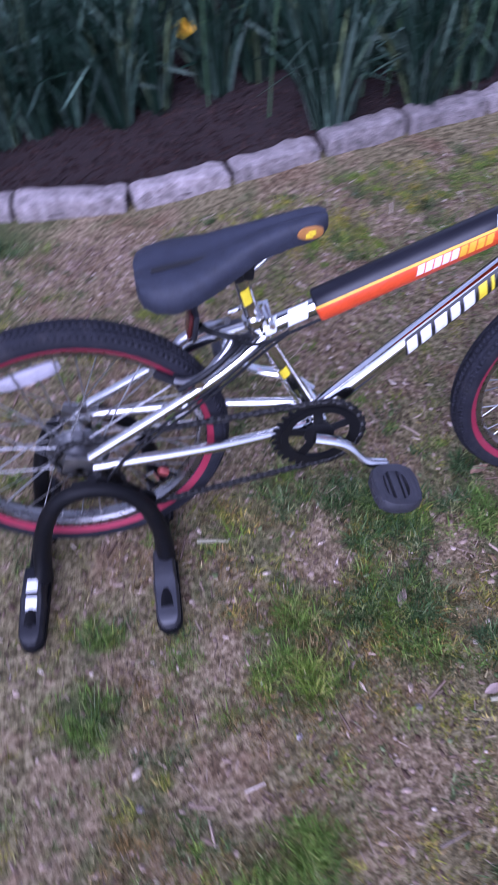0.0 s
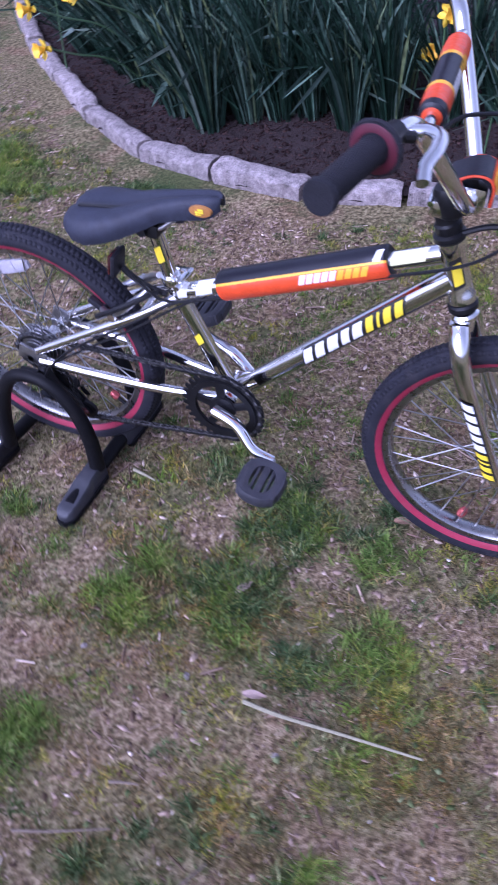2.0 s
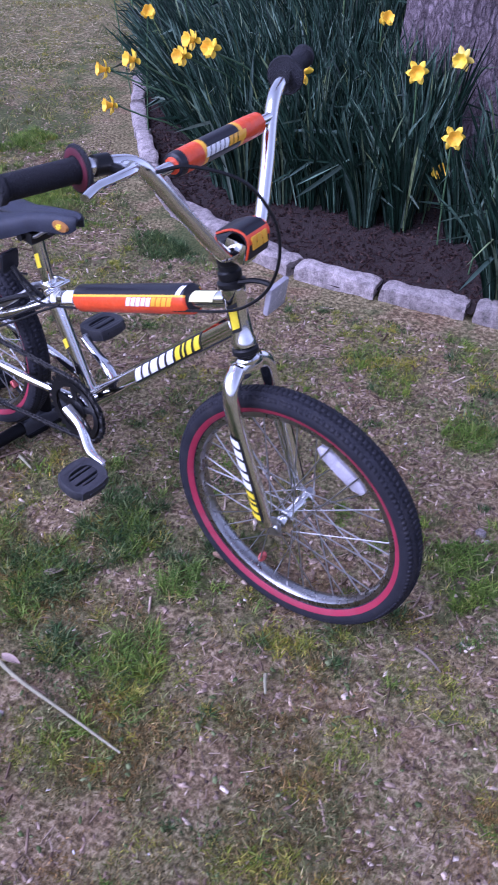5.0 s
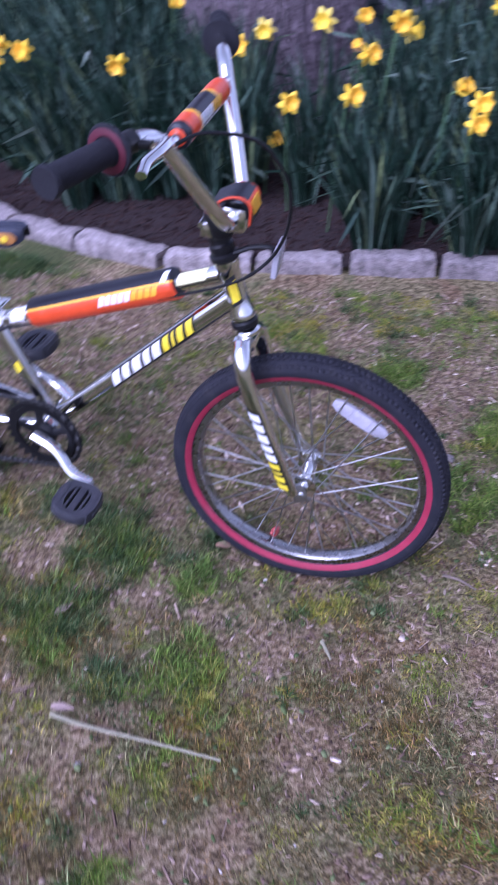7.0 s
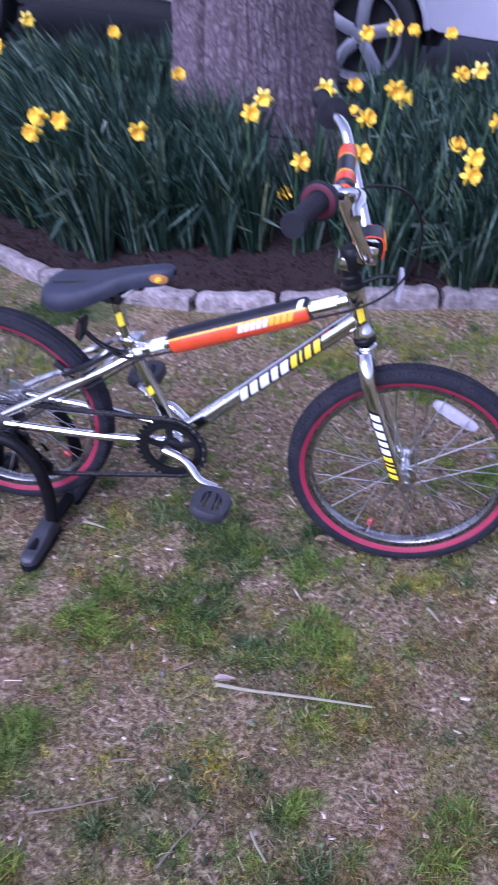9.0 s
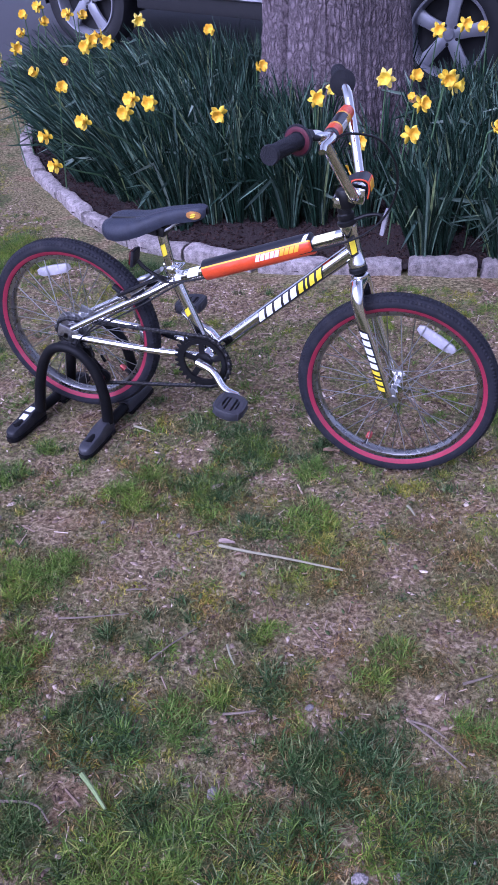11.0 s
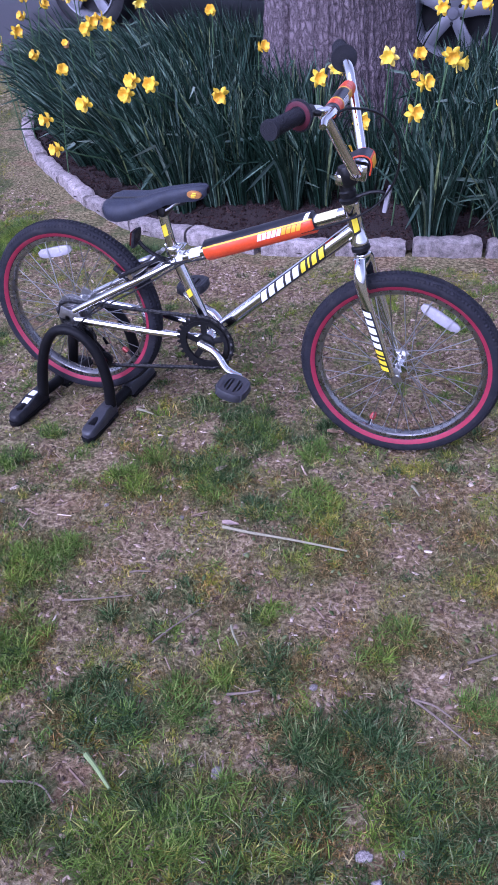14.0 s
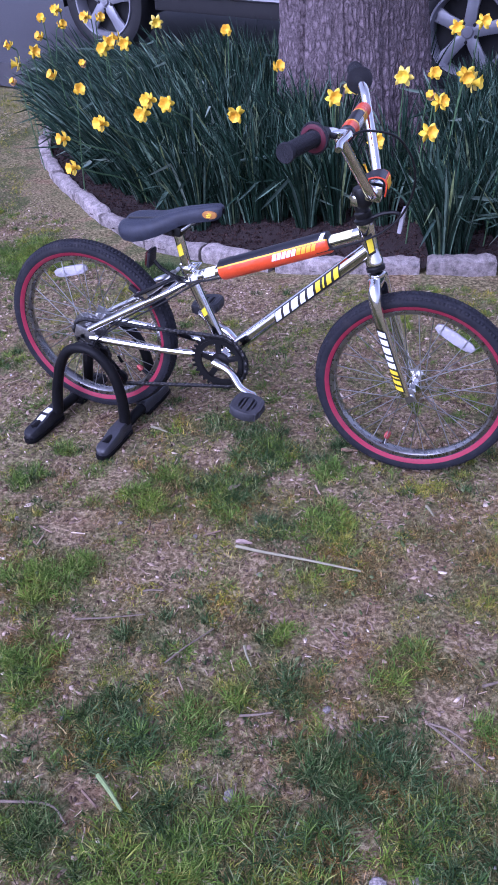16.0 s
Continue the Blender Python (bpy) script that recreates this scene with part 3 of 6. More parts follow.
# ---- driveway, far lawn edge ----
def driveway():
    bm = bmesh.new()
    d = (CAR_B - CAR_A).normalized()
    nrm = Vector((-d.y, d.x, 0)) if -d.y * 0 + d.x * 1 > 0 else Vector((d.y, -d.x, 0))
    start = CAR_A - nrm * 0.62
    rows = []
    for off in (0.0, 0.02, 6.0):
        z = 0.0 if off else -0.16
        rows.append([bm.verts.new(start + d * s + nrm * off + Vector((0, 0, z + 0.018 + 0.049 * min(max(s, -0.2), 4.0)))) for s in (-14, -6, -3, -0.2, 0, 1, 2, 3, 4, 5, 9, 20)])
    for a, b in zip(rows, rows[1:]):
        for k in range(len(a) - 1):
            bm.faces.new((a[k], a[k + 1], b[k + 1], b[k]))
    return tagged(finish("driveway", bm, ASPHALT), "grey asphalt driveway behind the flower bed", "driveway", kind="structure")


driveway()


# ---- kerb of rough granite blocks ----
def stone_mesh(name, length, seed, wide=0.084):
    bm = bmesh.new()
    block(bm, (length, wide, 0.15))
    bmesh.ops.subdivide_edges(bm, edges=[e for e in bm.edges if abs((e.verts[0].co - e.verts[1].co).x) > 0.5 * length], cuts=13, use_grid_fill=True)
    bmesh.ops.subdivide_edges(bm, edges=[e for e in bm.edges if abs((e.verts[0].co - e.verts[1].co).x) < 0.01], cuts=4, use_grid_fill=True)
    for v in bm.verts:
        p = v.co.copy()
        ex, ey, ez = abs(p.x) / (length / 2), abs(p.y) / (wide / 2), p.z / 0.075
        edge = max(0, ex - 0.82) * 2.2 + max(0, ey - 0.6) * 1.1
        chip = max(0, noise.noise(Vector((p.x * 19 + seed * 9.7, p.y * 9, p.z * 9)))) * (0.5 + edge)
        nv = noise.noise_vector(Vector((p.x * 9 + seed * 7.1, p.y * 9, p.z * 9)))
        nw = noise.noise_vector(Vector((p.x * 30 + seed * 3.3, p.y * 30, p.z * 30)))
        nx = noise.noise_vector(Vector((p.x * 75 + seed * 1.3, p.y * 75, p.z * 75)))
        v.co = p + Vector((nv.x * 0.010, nv.y * 0.012, nv.z * 0.012)) + nw * 0.0045 + nx * 0.002
        if ez > 0.3:
            v.co.z -= edge * 0.016 + chip * 0.018
    me = bpy.data.meshes.new(name)
    bm.to_mesh(me)
    bm.free()
    me.materials.append(STONE)
    me.polygons.foreach_set("use_smooth", [True] * len(me.polygons))
    me.set_sharp_from_angle(angle=radians(50))
    return me


def kerb():
    top = tagged(new("kerb"), "row of rough pale granite edging stones", "kerb", kind="structure")
    for i, ((x0, y0), (x1, y1)) in enumerate(zip(KERB, KERB[1:])):
        ln = math.hypot(x1 - x0, y1 - y0)
        st = new("stone", stone_mesh("stone", ln - 0.022 - 0.008 * math.sin(i * 1.7), i, 0.076 if x0 > -0.2 else 0.062))
        st.parent = top
        cx, cy = (x0 + x1) / 2, (y0 + y1) / 2
        dx, dy = (x1 - x0) / ln, (y1 - y0) / ln
        cx, cy = cx + dy * 0.040, cy - dx * 0.040
        st.matrix_basis = pose(cx, cy, float(ground_z(cx, cy)) - 0.019 + 0.006 * math.sin(i * 2.1), 1.5 * math.sin(i * 3), 1.2 * math.cos(i * 5), math.degrees(math.atan2(dy, dx)))
    return top


kerb()


# ---- tree ----
TREE = (0.03, 2.56)


def tree():
    bm = bmesh.new()
    seg, rows = 300, 190
    rings = []
    for j in range(rows + 1):
        h = -0.15 + 4.6 * (j / rows) ** 1.8
        flare = 0.07 * math.exp(-max(h, 0) / 0.30)
        base = 0.350 - 0.03 * min(h, 4) + flare
        ring = []
        for k in range(seg):
            a = 2 * math.pi * k / seg
            c, s = math.cos(a), math.sin(a)
            r = base * (1 + 0.05 * math.sin(3 * a + 0.4) + 0.03 * math.sin(5 * a + 1.3 + 0.3 * h) + (0.05 * flare / 0.05) * math.sin(6 * a + 0.6))
            ridge = noise.noise(Vector((c * 13.0 + 3, s * 13.0, h * 2.6)))
            fine = noise.noise(Vector((c * 30, s * 30 + 5, h * 9)))
            plate = noise.noise(Vector((c * 22 + 9, s * 22, h * 16.0)))
            r += 0.010 * (1 - 2 * abs(ridge) ** 0.7) + 0.010 * (0.5 - abs(fine)) + 0.007 * plate
            turn = (a - radians(253) + 0.05 * math.sin(4 * h) + 0.10 * h + math.pi) % (2 * math.pi) - math.pi
            r -= 0.045 * math.exp(-(turn / 0.03) ** 2)
            ring.append(bm.verts.new((r * c - 0.015 * h, r * s, h)))
        rings.append(ring)
    for j in range(rows):
        for k in range(seg):
            bm.faces.new((rings[j][k], rings[j][(k + 1) % seg], rings[j + 1][(k + 1) % seg], rings[j + 1][k]))
    bm.faces.new(rings[-1])
    ob = tagged(new("tree"), "thick old tree with furrowed grey-brown bark in a flower bed", "tree")
    ob.matrix_basis = pose(TREE[0], TREE[1], float(bed_z(*TREE)))
    part("trunk", bm, BARK, ob)
    for a, h, ln in ((20, 4.0, 2.2), (140, 4.2, 2.0), (260, 4.1, 2.4)):
        lb = bmesh.new()
        c, s = math.cos(radians(a)), math.sin(radians(a))
        pts = spline([(0.02 * c - 0.06, 0.02 * s, h - 0.3), (0.35 * c, 0.35 * s, h + 0.5), (0.8 * c, 0.8 * s, h + 1.3), (1.1 * c, 1.1 * s, h + ln)], 6)
        tube(lb, pts, [0.16 - 0.12 * i / (len(pts) - 1) for i in range(len(pts))], 12)
        part("limb", lb, BARK, ob)
    return ob


tree()


# ---- parked car ----
def car_wheel(parent, x):
    """A wheel whose outer face looks along -y at the side of the car."""
    tm = pose(x, 0.0, 0.35, 90, 0, 0)
    tb = bmesh.new()
    lathe(tb, [(0.245, 0.0), (0.255, 0.008), (0.305, 0.012), (0.335, 0.0), (0.35, -0.03), (0.35, -0.19), (0.33, -0.22), (0.23, -0.22)], tm, 56, closed=True)
    wheel = part("wheel", tb, CARTRIM, parent, "black car tyre on a silver five-spoke alloy rim")
    rb = bmesh.new()
    lathe(rb, [(0.250, 0.004), (0.246, 0.014), (0.236, 0.012), (0.226, -0.02), (0.222, -0.10), (0.23, -0.20), (0.248, -0.20), (0.249, 0.0)], tm, 56, closed=True)
    part("rim", rb, CARALLOY, wheel)
    for k in range(5):
        sb = bmesh.new()
        m = tm @ Matrix.Rotation(radians(72 * k + 14), 4, "Z")
        vs = []
        for r, w, z, th in ((0.03, 0.038, -0.02, 0.03), (0.07, 0.036, -0.008, 0.03), (0.15, 0.036, -0.012, 0.03), (0.232, 0.046, -0.022, 0.03)):
            vs.append([sb.verts.new(m @ Vector(q)) for q in ((r, -w, z - 0.01), (r, -w * 0.55, z), (r, w * 0.55, z), (r, w, z - 0.01), (r, w, z - th), (r, -w, z - th))])
        for a, b in zip(vs, vs[1:]):
            for i in range(6):
                sb.faces.new((a[i], a[(i + 1) % 6], b[(i + 1) % 6], b[i]))
        sb.faces.new(vs[0]), sb.faces.new(vs[-1])
        part("rim_spoke", sb, CARALLOY, wheel)
    hb = bmesh.new()
    lathe(hb, [(0.0, -0.004), (0.03, -0.006), (0.036, -0.014), (0.036, -0.06)], tm, 24)
    part("hub_cap", hb, CARALLOY, wheel)
    for k in range(5):
        nb = bmesh.new()
        a = radians(72 * k + 50)
        lathe(nb, [(0.0, -0.012), (0.010, -0.014), (0.011, -0.045)], tm @ pose(0.057 * math.cos(a), 0.057 * math.sin(a), 0), 8)
        part("wheel_nut", nb, CARTRIM, wheel)
    # near-black backing disc: shade between the spokes, put in as colour
    db = bmesh.new()
    lathe(db, [(0.0, -0.09), (0.222, -0.09), (0.222, -0.12), (0.0, -0.12)], tm, 32)
    part("spoke_gap_shade", db, CARTRIM, wheel)


def car():
    """Along x, its near side at y = 0, wheels at x = 0 and x = -2.72; the nose points to +x."""
    ob = tagged(new("car"), "white sport utility car parked on the driveway", "car")
    d = CAR_A - CAR_B
    ob.matrix_basis = pose(CAR_A.x, CAR_A.y, 0.018, 0, 2.8, math.degrees(math.atan2(d.y, d.x)))
    WB, W = -2.72, 1.8
    arch = lambda cx, r, n, a0, a1: [(cx + r * math.cos(radians(a0 + (a1 - a0) * i / n)), 0.35 + r * math.sin(radians(a0 + (a1 - a0) * i / n))) for i in range(n + 1)]
    low = [(-3.62, 0.48), (-3.60, 0.39)] + [(WB - 0.44, 0.40)] + arch(WB, 0.41, 14, 170, 10) + [(WB + 0.45, 0.42), (-0.45, 0.42)] + arch(0, 0.41, 14, 170, 10) + [(0.45, 0.40), (0.85, 0.38), (0.90, 0.48)]
    upper = [(0.88, 0.70), (0.80, 0.86), (0.55, 0.95), (-0.30, 1.04), (-2.9, 1.06), (-3.55, 1.06), (-3.64, 0.80)]
    prof = low + upper
    bm = bmesh.new()
    sides = []
    for y, inset in ((0.03, 0.0), (W - 0.03, 0.0)):
        sides.append([bm.verts.new((x, y, z)) for x, z in prof])
    bulge = [[bm.verts.new((x * 0.998 - 0.001, y, 0.62 + (z - 0.62) * 0.93)) for x, z in prof] for y in (-0.008, W + 0.008)]
    n = len(prof)
    for k in range(n):
        j = (k + 1) % n
        bm.faces.new((sides[0][k], sides[0][j], sides[1][j], sides[1][k]))
        bm.faces.new((sides[0][k], sides[0][j], bulge[0][j], bulge[0][k]))
        bm.faces.new((sides[1][k], sides[1][j], bulge[1][j], bulge[1][k]))
    for b in bulge:
        bmesh.ops.triangle_fill(bm, use_beauty=True, edges=[e for e in (bm.edges.get((b[k], b[(k + 1) % n])) for k in range(n)) if e])
    part("body", bm, CARWHITE, ob)
    cb = bmesh.new()
    lo = [(-0.30, 0.06, 1.03), (-3.50, 0.06, 1.05), (-3.50, W - 0.06, 1.05), (-0.30, W - 0.06, 1.03)]
    hi = [(-1.05, 0.22, 1.62), (-3.10, 0.22, 1.64), (-3.10, W - 0.22, 1.64), (-1.05, W - 0.22, 1.62)]
    a, b = [cb.verts.new(p) for p in lo], [cb.verts.new(p) for p in hi]
    for k in range(4):
        cb.faces.new((a[k], a[(k + 1) % 4], b[(k + 1) % 4], b[k]))
    cb.faces.new(a), cb.faces.new(b)
    part("cabin_glass", cb, CARGLASS, ob)
    rb = bmesh.new()
    block(rb, (2.15, 1.40, 0.07), pose(-2.08, W / 2, 1.66), 0.03)
    part("roof", rb, CARWHITE, ob)
    for x0, x1, x2, x3 in ((-0.35, -1.05, -1.12, -0.47), (-1.42, -1.5, -1.58, -1.5), (-2.35, -2.35, -2.44, -2.44), (-3.42, -3.02, -3.10, -3.50)):
        pb = bmesh.new()
        tube(pb, [((x0 + x3) / 2, 0.055, 1.03), ((x1 + x2) / 2, 0.215, 1.64)], 0.035, 8)
        part("pillar", pb, CARWHITE, ob)
    for x0, x1 in ((-0.48, -1.42), (-1.43, -2.30)):
        sb = bmesh.new()
        block(sb, (abs(x1 - x0) - 0.012, 0.02, 0.54), pose((x0 + x1) / 2, -0.014, 0.74), 0.008)
        block(sb, (abs(x1 - x0) - 0.02, 0.018, 0.05), pose((x0 + x1) / 2, -0.026, 0.60), 0.008)
        door = part("door", sb, CARWHITE, ob)
        kb = bmesh.new()
        tube(kb, spline([(x1 + 0.10, -0.02, 0.90), (x1 + 0.13, -0.05, 0.905), (x1 + 0.25, -0.05, 0.905), (x1 + 0.28, -0.02, 0.90)], 4), 0.012, 8)
        part("handle", kb, CARWHITE, door)
    # black strip under the white body, standing in for the shade beneath the car
    tb = bmesh.new()
    block(tb, (1.86, 0.06, 0.12), pose(-1.36, 0.055, 0.375), 0.012)
    part("under_car_shade", tb, CARTRIM, ob)
    for x in (0.0, WB):
        ab = bmesh.new()
        pts = [(p[0], 0.0, p[1]) for p in arch(x, 0.395, 20, 170, 10)]
        tube(ab, pts, 0.022, 8, squash=1.0)
        part("wheel_arch", ab, CARWHITE, ob)
        wb = bmesh.new()
        pts = arch(x, 0.40, 16, 190, -10)
        r0 = [wb.verts.new((p[0], 0.03, p[1])) for p in pts]
        r1 = [wb.verts.new((p[0], 0.40, p[1])) for p in pts]
        for k in range(16):
            wb.faces.new((r0[k], r0[k + 1], r1[k + 1], r1[k]))
        wb.faces.new(r1)
        part("wheel_housing", wb, CARTRIM, ob)
        car_wheel(ob, x)
    ub = bmesh.new()
    block(ub, (3.6, 1.5, 0.14), pose(-1.36, 0.95, 0.36), 0.02)
    part("underbody", ub, CARTRIM, ob)
    for y in (0.35, W - 0.35):
        lb = bmesh.new()
        block(lb, (0.14, 0.34, 0.14), pose(0.80, y, 0.76), 0.04)
        part("headlight", lb, REFLECTOR, ob)
    return ob


car()


# ---- bicycle ----
REAR, FRONT = Vector((0, 0, 0.290)), Vector((0.904, 0.012, 0.239))
BB = Vector((0.400, 0, 0.262))
HT_LOW, HT_TOP = Vector((0.796, 0, 0.556)), Vector((0.770, 0, 0.655))
bicycle = tagged(new("bicycle"), "chrome youth bicycle with red-walled tyres on a stand", "bicycle")


def tube_part(name, pts, rad, material=CHROME, seg=18, parent=None, label=""):
    bm = bmesh.new()
    tube(bm, pts, rad, seg)
    return part(name, bm, material, parent or bicycle, label)


def decal(name, a, b, r, spans, half, mat, parent, side=(0, -1, 0), slant=0.35):
    """Slanted blocks laid round a tube from a to b, on the side that is named. spans: places along it as shares of its length."""
    a, b = Vector(a), Vector(b)
    d = b - a
    ln = d.length
    d.normalize()
    s = (Vector(side) - d * d.dot(Vector(side))).normalized()
    u = s.cross(d).normalized()
    if u.z < 0 or (abs(u.z) < 0.3 and u.x < 0):
        u = -u
    bm = bmesh.new()
    for s0, s1 in spans:
        grid = []
        for i in range(5):
            ang = half * (2 * i / 4 - 1)
            sh = slant * r * ang / ln
            row = []
            for q in (s0, s1):
                row.append(bm.verts.new(a + d * ln * (q + sh) + r * (math.cos(ang) * s + math.sin(ang) * u)))
            grid.append(row)
        for g, h in zip(grid, grid[1:]):
            bm.faces.new((g[0], g[1], h[1], h[0]))
    return part(name, bm, mat, parent)


def lettering(a, b, r, start, end, half, parent, side=(0, -1, 0)):
    """Nine blocks for a maker's mark: five white, four yellow, on a dark ground."""
    widths = [1.12, 1.12, 1.25, 1.0, 1.12, 0.92, 0.55, 0.92, 0.95]
    unit = (end - start) / sum(widths)
    spans, q = [], start
    for k in widths:
        spans.append((q + 0.16 * unit, q + k * unit - 0.16 * unit))
        q += k * unit
    decal("decal_ground", a, b, r + 0.0007, [(spans[0][0] - 0.14 * unit, spans[-1][1] + 0.14 * unit)], half * 1.16, DECALBLACK, parent, side, 0.6)
    decal("white_mark", a, b, r + 0.0014, spans[:5], half * 0.82, DECALWHITE, parent, side, 0.6)
    decal("yellow_mark", a, b, r + 0.0014, spans[5:], half * 0.82, DECALYELLOW, parent, side, 0.6)


def cubes(name, list_of, material, parent, label=""):
    """Many small boxes as one mesh: each a pose and a size."""
    unit = [Vector((x, y, z)) for x in (-0.5, 0.5) for y in (-0.5, 0.5) for z in (-0.5, 0.5)]
    quads = np.array(((0, 1, 3, 2), (4, 6, 7, 5), (0, 4, 5, 1), (2, 3, 7, 6), (0, 2, 6, 4), (1, 5, 7, 3)))
    V = [tuple(m @ Vector((u.x * s[0], u.y * s[1], u.z * s[2]))) for m, s in list_of for u in unit]
    F = np.concatenate([quads + 8 * i for i in range(len(list_of))], 0)
    ob = raw(name, V, F, material, parent)
    return tagged(ob, label) if label else ob


def wheel(name, centre, yaw, valve_deg, refl_deg, cog=False):
    """A spoked wheel in the plane y = 0, turned about z by yaw."""
    m = pose(*centre, 0, 0, yaw) @ pose(0, 0, 0, 90, 0, 0)
    rb = bmesh.new()
    lathe(rb, [(0.2135, 0.0125), (0.215, 0.015), (0.211, 0.0155), (0.204, 0.0145), (0.200, 0.009), (0.199, 0.0), (0.200, -0.009), (0.204, -0.0145), (0.211, -0.0155), (0.215, -0.015), (0.2135, -0.0125), (0.208, 0)], m, 96, closed=True)
    w = part(name, rb, ALLOY, bicycle, "spoked wheel with a grey alloy rim and red-walled tyre")
    tb = bmesh.new()
    prof = [(0.2120, 0.0135), (0.2152, 0.0168), (0.2190, 0.0195), (0.2258, 0.0228), (0.236, 0.0252), (0.246, 0.0215), (0.2515, 0.013), (0.2535, 0.0)]
    full = prof + [(r, -h) for r, h in prof[-2::-1]]
    lathe(tb, full, m, 96, closed=True, mats=[0, 1, 1, 0, 0, 0, 0, 0, 0, 0, 0, 1, 1, 0, 0])
    ty = part("tyre", tb, [RUBBER, REDRUBBER], w, "black knobbly tyre with a red side band")
    knobs = []
    for k in range(150):
        a = 2 * math.pi * k / 150
        for off, tilt, rr, wd in ((0.0, 0, 0.2530, 0.011), (0.0125, 26, 0.2497, 0.0095), (-0.0125, -26, 0.2497, 0.0095), (0.0205, 52, 0.2450, 0.007), (-0.0205, -52, 0.2450, 0.007)):
            aa = a + (0.5 * 2 * math.pi / 150 if abs(off) == 0.0125 else 0)
            mm = m @ Matrix.Rotation(aa, 4, "Z") @ pose(rr, 0, off, 0, tilt * -1, 0)
            knobs.append((mm, (0.0026, 0.0074, wd * 1.05)))
    cubes("tread", knobs, RUBBER, w)
    hb = bmesh.new()
    lathe(hb, [(0.006, -0.062), (0.006, -0.048), (0.012, -0.046), (0.012, -0.038), (0.024, -0.036), (0.024, -0.031), (0.013, -0.027), (0.011, 0.0), (0.013, 0.027), (0.024, 0.031), (0.024, 0.036), (0.012, 0.038), (0.012, 0.046), (0.006, 0.048), (0.006, 0.062)], m, 24)
    part("hub", hb, CHROME, w)
    for z in (-0.058, 0.058):
        nb = bmesh.new()
        lathe(nb, [(0.010, z - 0.006), (0.0105, z - 0.004), (0.0105, z + 0.004), (0.008, z + 0.006)], m, 6)
        part("axle_nut", nb, STEEL, w)
    sm = None
    for k in range(36):
        side = 1 if k % 2 else -1
        rim_a = 2 * math.pi * k / 36
        lead = (1 if (k // 2) % 2 else -1) * radians(62)
        h = Vector((0.0235 * math.cos(rim_a + lead), 0.0235 * math.sin(rim_a + lead), 0.0335 * side))
        e = Vector((0.2005 * math.cos(rim_a), 0.2005 * math.sin(rim_a), 0.003 * side))
        if sm is None:
            sb = bmesh.new()
            tube(sb, [(0, 0, 0), (0, 0, 1)], 0.0013, 6)
            sm = bpy.data.meshes.new("spoke")
            sb.to_mesh(sm)
            sb.free()
            sm.materials.append(SPOKESTEEL)
        so = new("spoke", sm)
        so.parent = w
        so.matrix_basis = m @ along(h, e) @ Matrix.Diagonal((1, 1, (e - h).length, 1))
    va = radians(valve_deg)
    vb = bmesh.new()
    vm = m @ Matrix.Rotation(va, 4, "Z")
    tube(vb, [vm @ Vector((0.199, 0, 0)), vm @ Vector((0.176, 0, 0))], 0.0035, 10)
    val = part("valve", vb, BLACK, w)
    cb = bmesh.new()
    lathe(cb, [(0.0035, 0.0), (0.0078, 0.001), (0.0086, 0.007), (0.0080, 0.014), (0.0055, 0.019), (0.0, 0.0195)], along(vm @ Vector((0.181, 0, 0)), vm @ Vector((0.1, 0, 0))), 14)
    part("valve_cap", cb, CAPRED, w, "shiny red valve cap")
    fb = bmesh.new()
    fm = m @ Matrix.Rotation(radians(refl_deg), 4, "Z") @ pose(0.168, 0, 0)
    outline = [(-0.013, -0.040), (-0.006, -0.054), (0.006, -0.054), (0.012, -0.042), (0.0135, 0.0), (0.012, 0.042), (0.006, 0.054), (-0.006, 0.054), (-0.013, 0.040), (-0.0145, 0.0)]
    layers = [[fb.verts.new(fm @ Vector((u * q, v * q, z))) for u, v in outline] for z, q in ((-0.0045, 0.92), (-0.003, 1.0), (0.003, 1.0), (0.0045, 0.92))]
    for a, b in zip(layers, layers[1:]):
        for k in range(10):
            fb.faces.new((a[k], a[(k + 1) % 10], b[(k + 1) % 10], b[k]))
    fb.faces.new(layers[0]), fb.faces.new(layers[-1])
    for v in (-0.019, 0.019):
        block(fb, (0.026, 0.0022, 0.0105), fm @ pose(0, v, 0), 0.0005)
    part("wheel_reflector", fb, REFLECTOR, w, "long clear wheel reflector")
    return w, m


